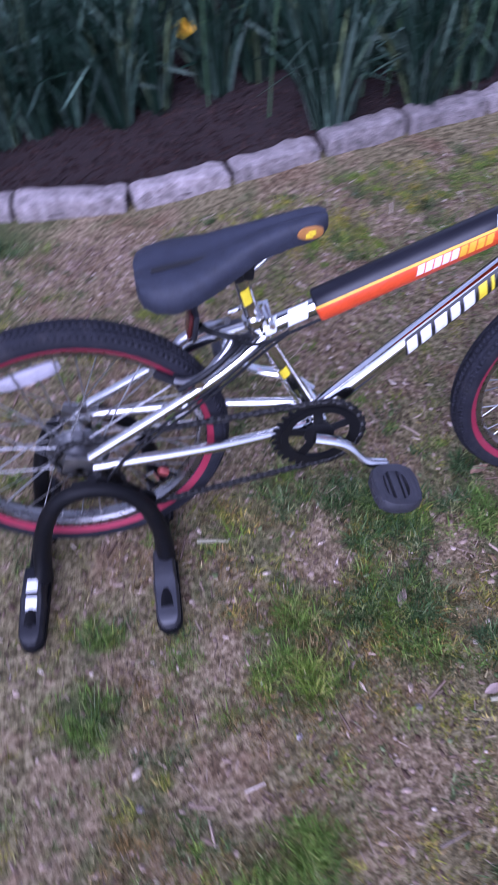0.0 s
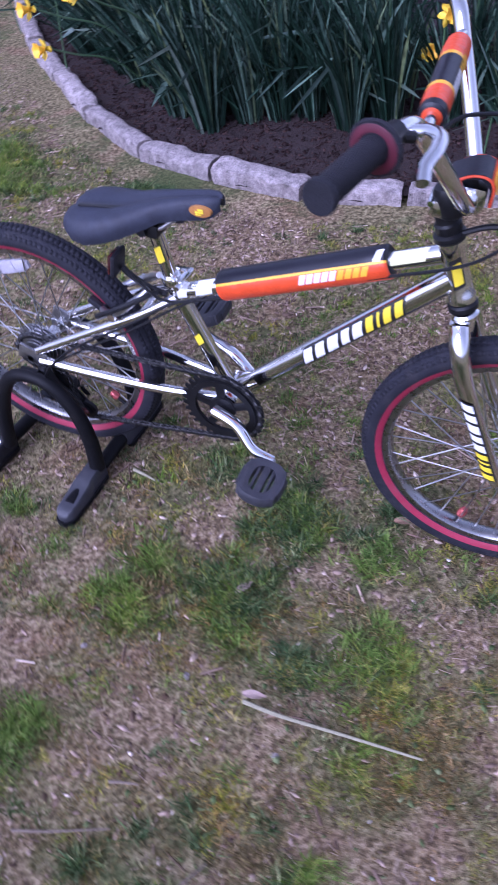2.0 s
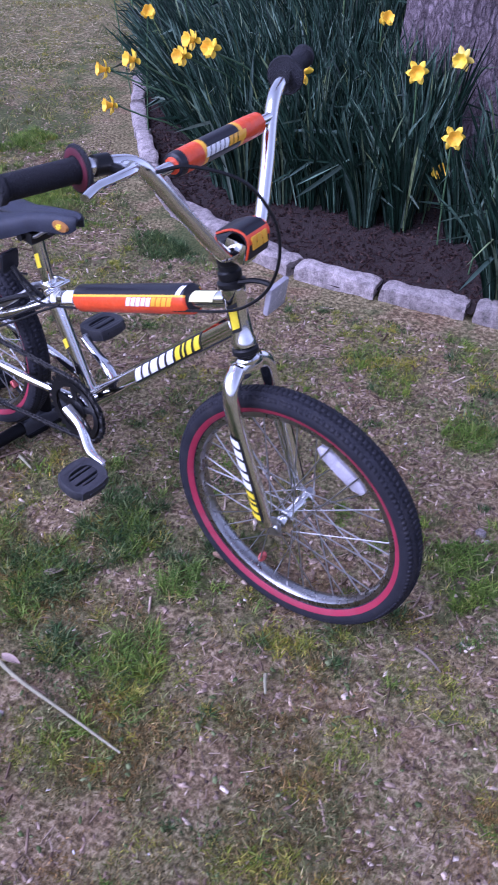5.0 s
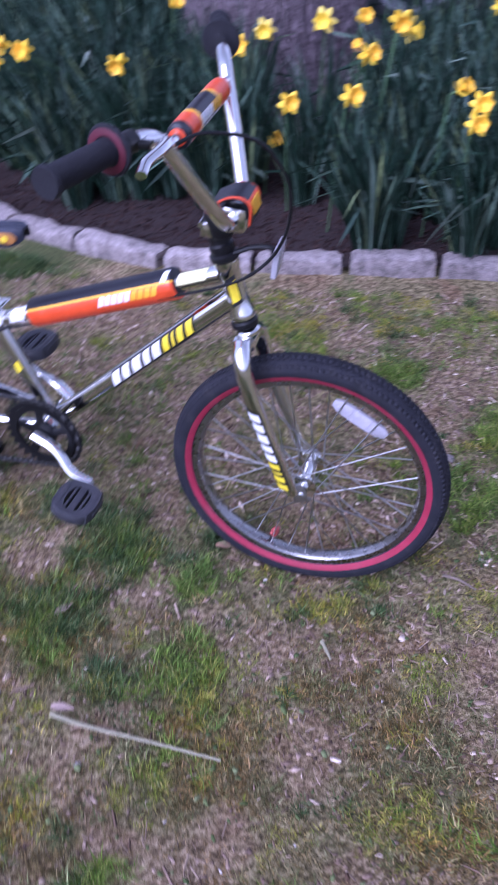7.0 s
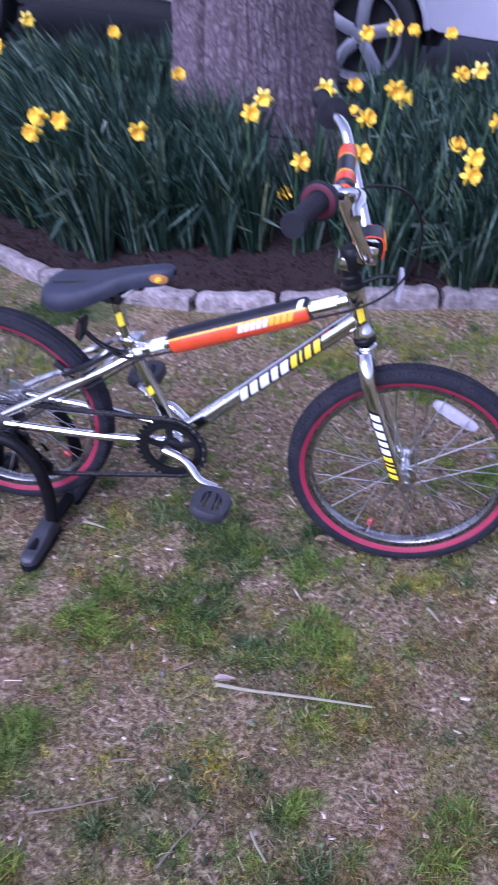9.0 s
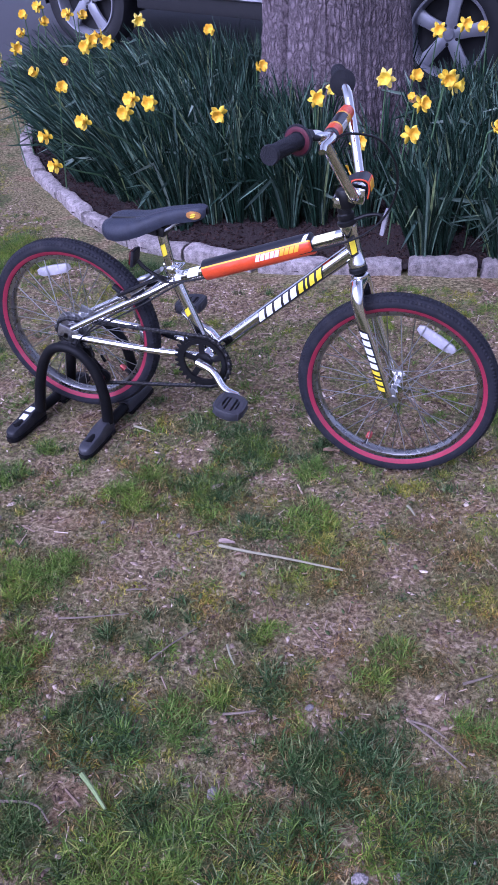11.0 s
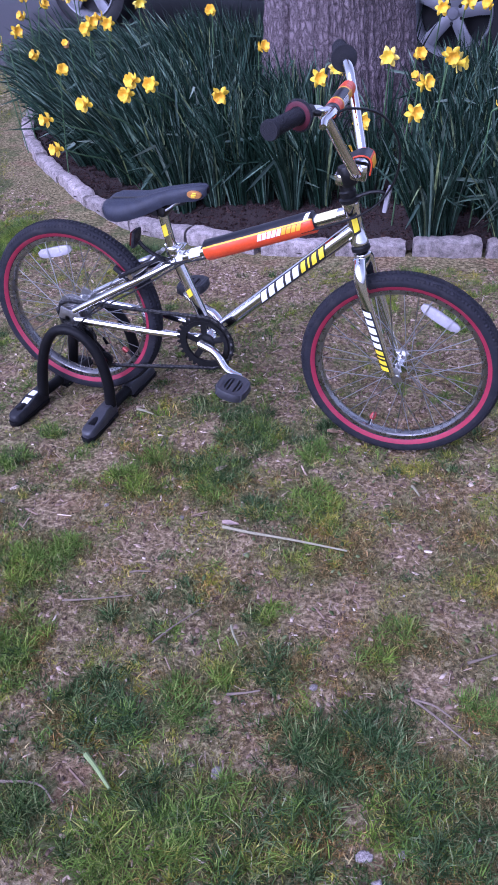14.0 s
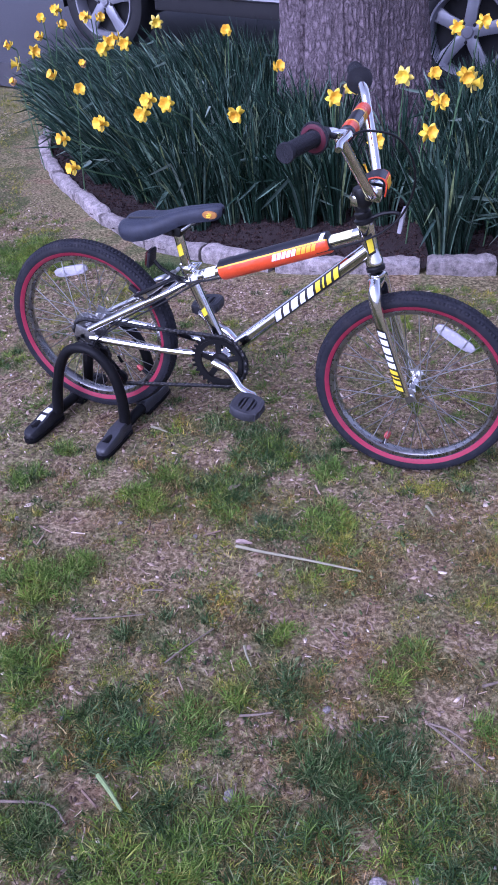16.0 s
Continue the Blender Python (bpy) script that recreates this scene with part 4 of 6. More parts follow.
def build_frame():
    lug = Vector((0.318, 0, 0.470))
    frame_tube = lambda n, a, b, r0, r1=None: tube_part(n, [a, (Vector(a) + Vector(b)) / 2, b], [r0, (r0 + (r1 or r0)) / 2, r1 or r0])
    frame_tube("seat_tube", BB, (0.3105, 0, 0.487), 0.0145)
    frame_tube("top_tube", lug, (0.762, 0, 0.629), 0.0145)
    frame_tube("down_tube", BB + Vector((0.01, 0, 0.01)), (0.781, 0, 0.592), 0.0185)
    lettering(BB, (0.781, 0, 0.592), 0.0188, 0.395, 0.835, 0.70, bicycle, (0, -1, 0.22))
    ht = bmesh.new()
    lathe(ht, [(0.0185, 0.0), (0.0205, 0.002), (0.0205, 0.012), (0.0185, 0.016), (0.0178, 0.05), (0.0185, 0.088), (0.0205, 0.092), (0.0205, 0.102)], along(HT_LOW, HT_TOP), 28)
    part("head_tube", ht, CHROME, bicycle)
    decal("head_badge_ground", HT_LOW, HT_TOP, 0.0189, [(0.30, 0.76)], 0.50, DECALBLACK, bicycle, (0.35, -1, 0), 0.3)
    decal("head_badge", HT_LOW, HT_TOP, 0.0195, [(0.36, 0.70)], 0.36, DECALYELLOW, bicycle, (0.35, -1, 0), 0.3)
    decal("seat_tube_mark", BB, (0.3105, 0, 0.487), 0.0151, [(0.50, 0.58)], 0.5, DECALYELLOW, bicycle)
    # front mark: pale yellow decal and the tube's highlight in one colour
    decal("top_tube_mark", lug, (0.762, 0, 0.629), 0.0151, [(0.845, 0.96)], 0.7, DECALGLINT, bicycle, (0, -0.7, 0.7))
    decal("top_tube_mark", lug, (0.762, 0, 0.629), 0.0151, [(0.02, 0.06), (0.10, 0.17)], 0.9, DECALWHITE, bicycle, (0, -0.8, 0.6))
    bb = bmesh.new()
    lathe(bb, [(0.021, -0.036), (0.0225, -0.034), (0.0225, 0.034), (0.021, 0.036)], pose(*BB, 90, 0, 0), 28)
    part("bottom_bracket_shell", bb, CHROME, bicycle)
    for s in (-1, 1):
        tube_part("seat_stay", spline([(0.322, 0.017 * s, 0.470), (0.27, 0.036 * s, 0.443), (0.20, 0.050 * s, 0.408), (0.022, 0.060 * s, 0.312)], 6), 0.0085)
        tube_part("chain_stay", spline([(BB.x - 0.015, 0.026 * s, BB.z + 0.004), (0.30, 0.040 * s, 0.270), (0.20, 0.052 * s, 0.277), (0.022, 0.060 * s, 0.287)], 6), 0.0095)
        db = bmesh.new()
        block(db, (0.060, 0.006, 0.036), pose(0.006, 0.061 * s, 0.297, 0, 20, 0), 0.0025)
        part("dropout", db, STEEL, bicycle)
    tube_part("seat_stay_bridge", [(0.262, -0.040, 0.440), (0.262, 0.040, 0.440)], 0.006)
    # clamp, post and saddle
    cb = bmesh.new()
    cm = along((0.3115, 0, 0.484), (0.296, 0, 0.56))
    lathe(cb, [(0.0165, 0.0), (0.0175, 0.002), (0.0175, 0.018), (0.0165, 0.020)], cm, 24)
    block(cb, (0.012, 0.034, 0.014), cm @ pose(-0.022, 0, 0.010), 0.003)
    tube(cb, [cm @ Vector((-0.024, -0.03, 0.01)), cm @ Vector((-0.024, 0.03, 0.01))], 0.0045, 10)
    tube(cb, spline([cm @ Vector((-0.024, -0.028, 0.01)), cm @ Vector((0.005, -0.032, 0.012)), cm @ Vector((0.035, -0.030, 0.014))], 4), 0.004, 8)
    part("seat_clamp", cb, CHROME, bicycle)
    tube_part("seat_post", [(0.312, 0, 0.48), (0.291, 0, 0.597)], 0.0127)
    decal("seat_post_mark", (0.312, 0, 0.48), (0.291, 0, 0.597), 0.0133, [(0.46, 0.70)], 0.55, DECALYELLOW, bicycle)


def build_saddle():
    bm = bmesh.new()
    rings = []
    # station along the saddle: x, half width, top, side drop, hollow
    for x, w, top, drop, rim in ((0.146, 0.030, 0.615, 0.014, 0.010), (0.152, 0.050, 0.620, 0.022, 0.012), (0.168, 0.062, 0.625, 0.032, 0.012), (0.195, 0.069, 0.627, 0.035, 0.012), (0.225, 0.064, 0.629, 0.032, 0.012),
                                 (0.255, 0.053, 0.635, 0.030, 0.012), (0.285, 0.043, 0.645, 0.028, 0.012), (0.320, 0.031, 0.655, 0.024, 0.010), (0.360, 0.025, 0.663, 0.024, 0.010), (0.395, 0.023, 0.669, 0.025, 0.010), (0.412, 0.019, 0.670, 0.022, 0.008), (0.421, 0.010, 0.667, 0.014, 0.006)):
        ring = []
        for k in range(21):
            a = -1.0 + 2 * k / 20
            yy = w * math.sin(a * math.pi / 2)
            zz = top - drop * (abs(a) ** 3.2) - 0.004 * math.exp(-(a / 0.18) ** 2)
            ring.append((x, yy, zz))
        for k in range(20, -1, -1):
            a = -1.0 + 2 * k / 20
            ring.append((x, 0.93 * w * math.sin(a * math.pi / 2), top - drop * (abs(a) ** 3.2) - rim))
        rings.append([bm.verts.new(p) for p in ring])
    n = len(rings[0])
    for a, b in zip(rings, rings[1:]):
        for k in range(n):
            bm.faces.new((a[k], a[(k + 1) % n], b[(k + 1) % n], b[k]))
    bm.faces.new(rings[0]), bm.faces.new(rings[-1])
    sad = part("saddle", bm, SADDLE, bicycle, "smooth dark blue-black vinyl saddle")
    # black strip laid on top, painting the dark inside of the saddle's slit
    gb = bmesh.new()
    block(gb, (0.085, 0.008, 0.0045), pose(0.212, -0.016, 0.6275, 0, -2, 5), 0.0018)
    part("slit_shade", gb, DECALBLACK, sad)
    for s in (-1,):
        ob = bmesh.new()
        lathe(ob, [(0.0, 0.0045), (0.0125, 0.003), (0.0135, 0.0), (0.0135, -0.004)], pose(0.393, 0.0215 * s, 0.650, -90 * s, 0, 0) @ Matrix.Diagonal((1.45, 0.75, 1, 1)), 20)
        part("badge", ob, BADGE, sad, "small oval orange badge")
        bb = bmesh.new()
        block(bb, (0.014, 0.0035, 0.003), pose(0.393, 0.0252 * s, 0.650), 0.001)
        block(bb, (0.010, 0.0035, 0.0025), pose(0.395, 0.0252 * s, 0.654), 0.001)
        block(bb, (0.010, 0.0035, 0.0025), pose(0.391, 0.0252 * s, 0.646), 0.001)
        part("badge_mark", bb, DECALYELLOW, sad)
    for s in (-1, 1):
        rb = bmesh.new()
        tube(rb, spline([(0.185, 0.030 * s, 0.606), (0.21, 0.024 * s, 0.597), (0.30, 0.022 * s, 0.601), (0.34, 0.016 * s, 0.622), (0.385, 0.006 * s, 0.646)], 6), 0.0036, 10)
        part("saddle_rail", rb, STEEL, sad)
    kb = bmesh.new()
    block(kb, (0.050, 0.056, 0.026), pose(0.288, 0, 0.603, 0, 8, 0), 0.006)
    tube(kb, [(0.288, -0.036, 0.602), (0.288, 0.036, 0.602)], 0.008, 10)
    part("saddle_clamp", kb, BLACK, sad)
    ub = bmesh.new()
    block(ub, (0.085, 0.03, 0.02), pose(0.315, 0, 0.622, 0, -6, 0), 0.006)
    part("saddle_base", ub, PLASTIC, sad)


def build_pads():
    a, b = Vector((0.318, 0, 0.470)), Vector((0.762, 0, 0.629))
    at = lambda s: a + (b - a) * s
    bm = bmesh.new()
    seg = 40
    s0, s1 = 0.195, 0.835
    pts = [at(s0), at(s0 + 0.004)] + [at(s0 + 0.01 + (s1 - s0 - 0.02) * i / 8) for i in range(9)] + [at(s1 - 0.004), at(s1)]
    rr = [0.0215, 0.0248] + [0.0262] * 9 + [0.0248, 0.0215]

    def colour(i, k):
        ang = math.degrees(2 * math.pi * (k + 0.5) / seg)
        z = math.sin(radians(ang))
        return 0 if z > 0.58 else (1 if z > 0.42 else 2)

    tube(bm, pts, rr, seg, mat_of=colour)
    pad = part("top_tube_pad", bm, [PADBLACK, PADYELLOW, PADORANGE], bicycle, "foam pad with black, yellow and orange bands")
    q, w = at(0.0), at(1.0)
    n = 9
    st, en = 0.525, 0.775
    step = (en - st) / n
    decal("white_mark", q, w, 0.0269, [(st + i * step + 0.06 * step, st + (i + 1) * step - 0.12 * step) for i in range(5)], 0.29, DECALWHITE, pad, (0, -1, 0.16), 0.5)
    decal("yellow_mark", q, w, 0.0269, [(st + i * step + 0.06 * step, st + (i + 1) * step - 0.12 * step) for i in range(5, 9)], 0.29, PADYELLOW, pad, (0, -1, 0.16), 0.5)
    decal("pale_mark", q, w, 0.0268, [(0.800, 0.825)], 0.34, DECALWHITE, pad, (0, -0.55, 0.83), 0.4)


def build_fork(m, steer):
    """Fork, wheel, stem and bars; m turns the steering about the head tube."""
    def at(p):
        return m @ Vector(p)
    crown = HT_LOW + (HT_LOW - HT_TOP).normalized() * 0.006
    hb = bmesh.new()
    lathe(hb, [(0.019, 0.0), (0.0225, 0.002), (0.0225, 0.010), (0.019, 0.013)], along(HT_LOW - (HT_TOP - HT_LOW).normalized() * 0.014, HT_TOP), 28)
    part("lower_headset", hb, BLACK, bicycle)
    kb = bmesh.new()
    lathe(kb, [(0.017, 0.0), (0.021, 0.003), (0.021, 0.007), (0.017, 0.011)], along(crown - (HT_TOP - HT_LOW).normalized() * 0.024, HT_TOP), 24)
    block(kb, (0.034, 0.062, 0.026), m @ pose(0.801, 0, 0.517, 0, -14, 0), 0.010)
    fork = part("fork_crown", kb, CHROME, bicycle)
    for s in (-1, 1):
        pts = spline([(0.800, 0.026 * s, 0.522), (0.806, 0.048 * s, 0.505), (0.815, 0.056 * s, 0.465), (0.835, 0.057 * s, 0.405), (0.860, 0.056 * s, 0.335), (0.886, 0.054 * s, 0.262), (0.893, 0.054 * s, 0.245)], 5)
        tb = bmesh.new()
        tube(tb, [at(p) for p in pts], [0.0155 - 0.005 * max(0, i / (len(pts) - 1) - 0.25) for i in range(len(pts))], 16)
        leg = part("fork_leg", tb, CHROME, bicycle)
        eb = bmesh.new()
        block(eb, (0.026, 0.005, 0.040), m @ pose(0.901, 0.048 * s, 0.243, 0, -20, 0), 0.002)
        part("fork_end", eb, STEEL, bicycle)
        side = m.to_3x3() @ Vector((-0.15, s, 0))
        lettering(at((0.828, 0.057 * s, 0.428)), at((0.884, 0.055 * s, 0.262)), 0.0158, 0.02, 0.98, 0.62, bicycle, side)
    # spacers, stem, bars
    up = (HT_TOP - HT_LOW).normalized()
    sb = bmesh.new()
    lathe(sb, [(0.0205, 0.0), (0.0235, 0.003), (0.0235, 0.010), (0.018, 0.013), (0.0195, 0.017), (0.0195, 0.026), (0.0165, 0.029), (0.0165, 0.062)], along(HT_TOP, HT_TOP + up), 26)
    part("upper_headset", sb, BLACK, bicycle, "black headset cup and spacers")


def build_bars(m):
    def at(p):
        return m @ Vector(p)
    sb = bmesh.new()
    block(sb, (0.040, 0.046, 0.040), m @ pose(0.790, 0, 0.733, 0, 8, 0), 0.010)
    block(sb, (0.030, 0.036, 0.026), m @ pose(0.752, 0, 0.712, 0, 8, 0), 0.007)
    tube(sb, [at((0.740, -0.02, 0.722)), at((0.740, 0.02, 0.722))], 0.0045, 8)
    part("stem", sb, CHROME, bicycle)
    qb = bmesh.new()
    lathe(qb, [(0.017, -0.024), (0.0215, -0.018), (0.0215, 0.014), (0.018, 0.020), (0.0, 0.021)], m @ pose(0.763, 0, 0.722, 0, -14, 0), 24)
    block(qb, (0.030, 0.030, 0.034), m @ pose(0.776, 0, 0.726, 0, 12, 0), 0.006)
    part("stem_head", qb, BLACK, bicycle)
    for s in (-1, 1):
        pts = spline([(0.790, 0.0, 0.735), (0.790, 0.035 * s, 0.735), (0.786, 0.056 * s, 0.748), (0.762, 0.110 * s, 0.822), (0.744, 0.145 * s, 0.875), (0.733, 0.172 * s, 0.901), (0.718, 0.215 * s, 0.909), (0.706, 0.25 * s, 0.911), (0.6805, 0.340 * s, 0.913)], 6)
        bb = bmesh.new()
        tube(bb, [at(p) for p in pts], 0.0112, 16)
        part("handlebar", bb, CHROME, bicycle)
        gb = bmesh.new()
        g0, g1 = at((0.709, 0.242 * s, 0.911)), at((0.6775, 0.354 * s, 0.913))
        ln = (g1 - g0).length
        prof = [(0.012, 0.0), (0.0295, 0.0), (0.0310, 0.003), (0.0295, 0.006), (0.0155, 0.007)]
        k = 0.010
        while k < ln - 0.012:
            prof += [(0.0148, k), (0.0160, k + 0.0008), (0.0160, k + 0.0022), (0.0148, k + 0.003)]
            k += 0.0038
        prof += [(0.0165, ln - 0.010), (0.0190, ln - 0.008), (0.0190, ln - 0.002), (0.018, ln), (0.0, ln)]
        lathe(gb, prof, along(g0, g1), 26)
        grip = part("grip", gb, GRIP, bicycle, "ribbed black rubber grip with a wide flange")
        if s < 0:
            rb = bmesh.new()
            lathe(rb, [(0.0180, 0.0066), (0.0255, 0.0064), (0.0268, 0.0072), (0.0255, 0.0080), (0.0180, 0.0080)], along(g0, g1), 30, closed=True)
            part("flange_ring", rb, RINGRED, grip, "red ring on the flange")
    # crossbar with its pad
    c0, c1 = at((0.743, -0.147, 0.879)), at((0.743, 0.147, 0.879))
    xb = bmesh.new()
    tube(xb, [c0, c1], 0.008, 14)
    part("crossbar", xb, CHROME, bicycle)
    pb = bmesh.new()
    f = lambda s: c0 + (c1 - c0) * s
    st = [0.15, 0.16, 0.20, 0.30, 0.33, 0.36, 0.38, 0.50, 0.60, 0.63, 0.66, 0.70, 0.78, 0.86, 0.87]
    seg = 20
    tube(pb, [f(s) for s in st], [0.012, 0.0165] + [0.0175] * 11 + [0.0165, 0.012], seg, mat_of=lambda i, k: [2, 2, 0, 0, 1, 2, 2, 2, 2, 1, 0, 0, 0, 0][i])
    pad = part("crossbar_pad", pb, [PADORANGE, PADYELLOW, PADBLACK], bicycle, "orange crossbar pad with a black middle band")
    n, s0, s1 = 9, 0.34, 0.68
    w = (s1 - s0) / n
    decal("white_mark", c0, c1, 0.0182, [(s0 + i * w + 0.08 * w, s0 + (i + 1) * w - 0.12 * w) for i in range(5)], 0.36, DECALWHITE, pad, (0.9, -0.2, 0.25), 0.4)
    decal("yellow_mark", c0, c1, 0.0182, [(s0 + i * w + 0.08 * w, s0 + (i + 1) * w - 0.12 * w) for i in range(5, 9)], 0.36, PADYELLOW, pad, (0.9, -0.2, 0.25), 0.4)
    # stem pad
    qb = bmesh.new()
    rows = []
    for y in (-0.027, 0.0, 0.027):
        lift = 0.008
        prof = [(0.760, 0.752), (0.785, 0.764), (0.804, 0.766), (0.815, 0.760), (0.821, 0.746), (0.819, 0.722), (0.813, 0.722), (0.814, 0.745), (0.810, 0.753), (0.802, 0.759), (0.785, 0.758), (0.760, 0.746)]
        rows.append([qb.verts.new(at((x, y, z + lift))) for x, z in prof])
    for a, b in zip(rows, rows[1:]):
        for k in range(12):
            face = qb.faces.new((a[k], a[(k + 1) % 12], b[(k + 1) % 12], b[k]))
            face.material_index = 1 if k == 3 else 0
    qb.faces.new(rows[0]), qb.faces.new(rows[-1])
    pad = part("stem_pad", qb, [PADBLACK, PADORANGE], bicycle, "black stem pad with an orange front edge")
    for y in (-0.0275, 0.0275):
        eb = bmesh.new()
        tube(eb, spline([at((x, y, z + lift)) for x, z in ((0.762, 0.750), (0.786, 0.762), (0.804, 0.763), (0.815, 0.757), (0.819, 0.744), (0.816, 0.722))], 4), 0.0019, 8)
        part("piping", eb, PADORANGE, pad)
    yb = bmesh.new()
    for i in range(3):
        block(yb, (0.002, 0.012, 0.020), m @ pose(0.8205, -0.014 + 0.014 * i, 0.746 + lift, 0, -12, 0), 0.0006)
    part("yellow_mark", yb, PADYELLOW, pad)
    # brake lever on the near bar, its cable
    vb = bmesh.new()
    tube(vb, [at((0.7215, -0.205, 0.909)), at((0.7155, -0.226, 0.911))], 0.0138, 14)
    block(vb, (0.024, 0.014, 0.011), m @ pose(0.733, -0.208, 0.907, 0, 10, 16), 0.005)
    part("lever_clamp", vb, BLACK, bicycle)
    wb = bmesh.new()
    pts = spline([at(p) for p in ((0.738, -0.192, 0.906), (0.757, -0.200, 0.911), (0.769, -0.220, 0.914), (0.769, -0.248, 0.914), (0.763, -0.274, 0.911), (0.765, -0.298, 0.906))], 6)
    tube(wb, pts, [0.0095 - 0.002 * i / len(pts) for i in range(len(pts))], 10, squash=0.75)
    part("brake_lever", wb, CHROME, bicycle)
    kb = bmesh.new()
    tube(kb, spline([at((0.760, -0.160, 0.892)), (0.800, -0.125, 0.893), (0.850, -0.075, 0.870), (0.880, -0.045, 0.815), (0.884, -0.035, 0.755), (0.862, -0.03, 0.695), (0.822, -0.032, 0.652), (0.770, -0.028, 0.622), (0.69, -0.021, 0.590), (0.55, -0.019, 0.540), (0.40, -0.019, 0.486), (0.31, -0.03, 0.470), (0.27, -0.03, 0.490), (0.235, -0.012, 0.497), (0.215, 0.02, 0.478)], 8), 0.0026, 8)
    part("brake_cable", kb, BLACK, bicycle)
    # front reflector
    rb = bmesh.new()
    block(rb, (0.010, 0.052, 0.048), m @ pose(0.853, 0.0, 0.670, 0, 8, 0), 0.004)
    part("front_reflector", rb, REFLECTOR, bicycle, "square clear front reflector")
    ab = bmesh.new()
    tube(ab, spline([at((0.785, 0, 0.672)), at((0.815, 0, 0.684)), at((0.842, 0, 0.685)), at((0.847, 0, 0.672))], 4), 0.0045, 8)
    part("reflector_bracket", ab, BLACK, bicycle)


def build_drive():
    cr = pose(BB.x, -0.047, BB.z, 90, 0, 0)
    rb = bmesh.new()
    T = 32
    outer, inner, o2, i2 = [], [], [], []
    for k in range(T * 4):
        a = 2 * math.pi * k / (T * 4)
        r = 0.0815 if k % 4 in (1, 2) else 0.0725
        for lst, rad, z in ((outer, r, 0.0018), (inner, 0.053, 0.0018), (o2, r, -0.0018), (i2, 0.053, -0.0018)):
            lst.append(rb.verts.new(cr @ Vector((rad * math.cos(a), rad * math.sin(a), z))))
    N = T * 4
    for k in range(N):
        j = (k + 1) % N
        for p, q in ((outer, inner), (inner, i2), (i2, o2), (o2, outer)):
            rb.faces.new((p[k], p[j], q[j], q[k]))
    for k in range(5):
        a = radians(72 * k + 20)
        block(rb, (0.044, 0.016, 0.0036), cr @ Matrix.Rotation(a, 4, "Z") @ pose(0.042, 0, 0), 0.0008)
    lathe(rb, [(0.026, -0.003), (0.026, 0.003), (0.010, 0.004)], cr, 24)
    lathe(rb, [(0.066, 0.0030), (0.066, 0.0050), (0.054, 0.0050), (0.054, 0.0030)], cr, 48, closed=True)
    part("chainring", rb, BLACK, bicycle, "black toothed chainring")
    ang = math.atan2(0.199 - BB.z, 0.508 - BB.x)
    for s in (-1, 1):
        ca, sa = (math.cos(ang), math.sin(ang)) if s < 0 else (-math.cos(ang), -math.sin(ang))
        ln = 0.127
        f = lambda q, y: (BB.x + ca * ln * q, y * s * -1 * -1, BB.z + sa * ln * q)
        cb = bmesh.new()
        y0, y1 = (-0.062, -0.085) if s < 0 else (0.062, 0.085)
        pts = spline([(BB.x - 0.012 * ca, y0, BB.z - 0.012 * sa), (BB.x + ca * ln * 0.3 + 0.010 * sa * s, y0 * 1.15, BB.z + sa * ln * 0.3 - 0.010 * ca * s), (BB.x + ca * ln * 0.68 - 0.005 * sa * s, y1, BB.z + sa * ln * 0.68 + 0.005 * ca * s), (BB.x + ca * ln, y1, BB.z + sa * ln)], 5)
        tube(cb, pts, [0.0135 - 0.004 * i / (len(pts) - 1) for i in range(len(pts))], 12, squash=0.75)
        part("crank_arm", cb, CHROME, bicycle)
        px, pz = BB.x + ca * ln, BB.z + sa * ln
        yc = y1 - 0.056 if s < 0 else y1 + 0.056
        tilt = 12 if s < 0 else -6
        pm = pose(px, yc, pz, 0, tilt, 0)
        pb = bmesh.new()
        # oval body with two slots
        lo = []
        ring = lambda rx, ry, z, n=36: [pb.verts.new(pm @ Vector((rx * (abs(math.cos(a)) ** 0.75) * (1 if math.cos(a) > 0 else -1), ry * (abs(math.sin(a)) ** 0.75) * (1 if math.sin(a) > 0 else -1), z))) for a in (2 * math.pi * k / n for k in range(n))]
        rs = [ring(0.021, 0.030, -0.010), ring(0.039, 0.044, -0.012), ring(0.041, 0.046, -0.008), ring(0.041, 0.046, 0.008), ring(0.039, 0.044, 0.012), ring(0.021, 0.030, 0.010)]
        for i in range(6):
            a, b = rs[i], rs[(i + 1) % 6]
            for k in range(36):
                pb.faces.new((a[k], a[(k + 1) % 36], b[(k + 1) % 36], b[k]))
        block(pb, (0.014, 0.070, 0.019), pm, 0.004)
        for q in (-0.0135, 0.0135):
            block(pb, (0.0055, 0.062, 0.015), pm @ pose(q, 0, 0), 0.002)
        for q in (-0.030, 0.030):
            block(pb, (0.012, 0.070, 0.0245), pm @ pose(q, 0, 0), 0.004)
        ped = part("pedal", pb, PEDALGREY, bicycle, "oval dark grey plastic pedal")
        ab = bmesh.new()
        tube(ab, [(px, y1, pz), (px, yc, pz)], 0.006, 10)
        part("pedal_axle", ab, STEEL, ped)
        for q in (-0.0400, 0.0400):
            eb = bmesh.new()
            block(eb, (0.004, 0.040, 0.012), pm @ pose(q * 1.0, 0, 0), 0.001)
            part("pedal_reflector", eb, PEDALGREY, ped)
    # sprockets, derailleur, chain
    for i, r in enumerate((0.052, 0.047, 0.041, 0.035, 0.030, 0.026)):
        kb = bmesh.new()
        y = -0.022 - 0.0048 * i
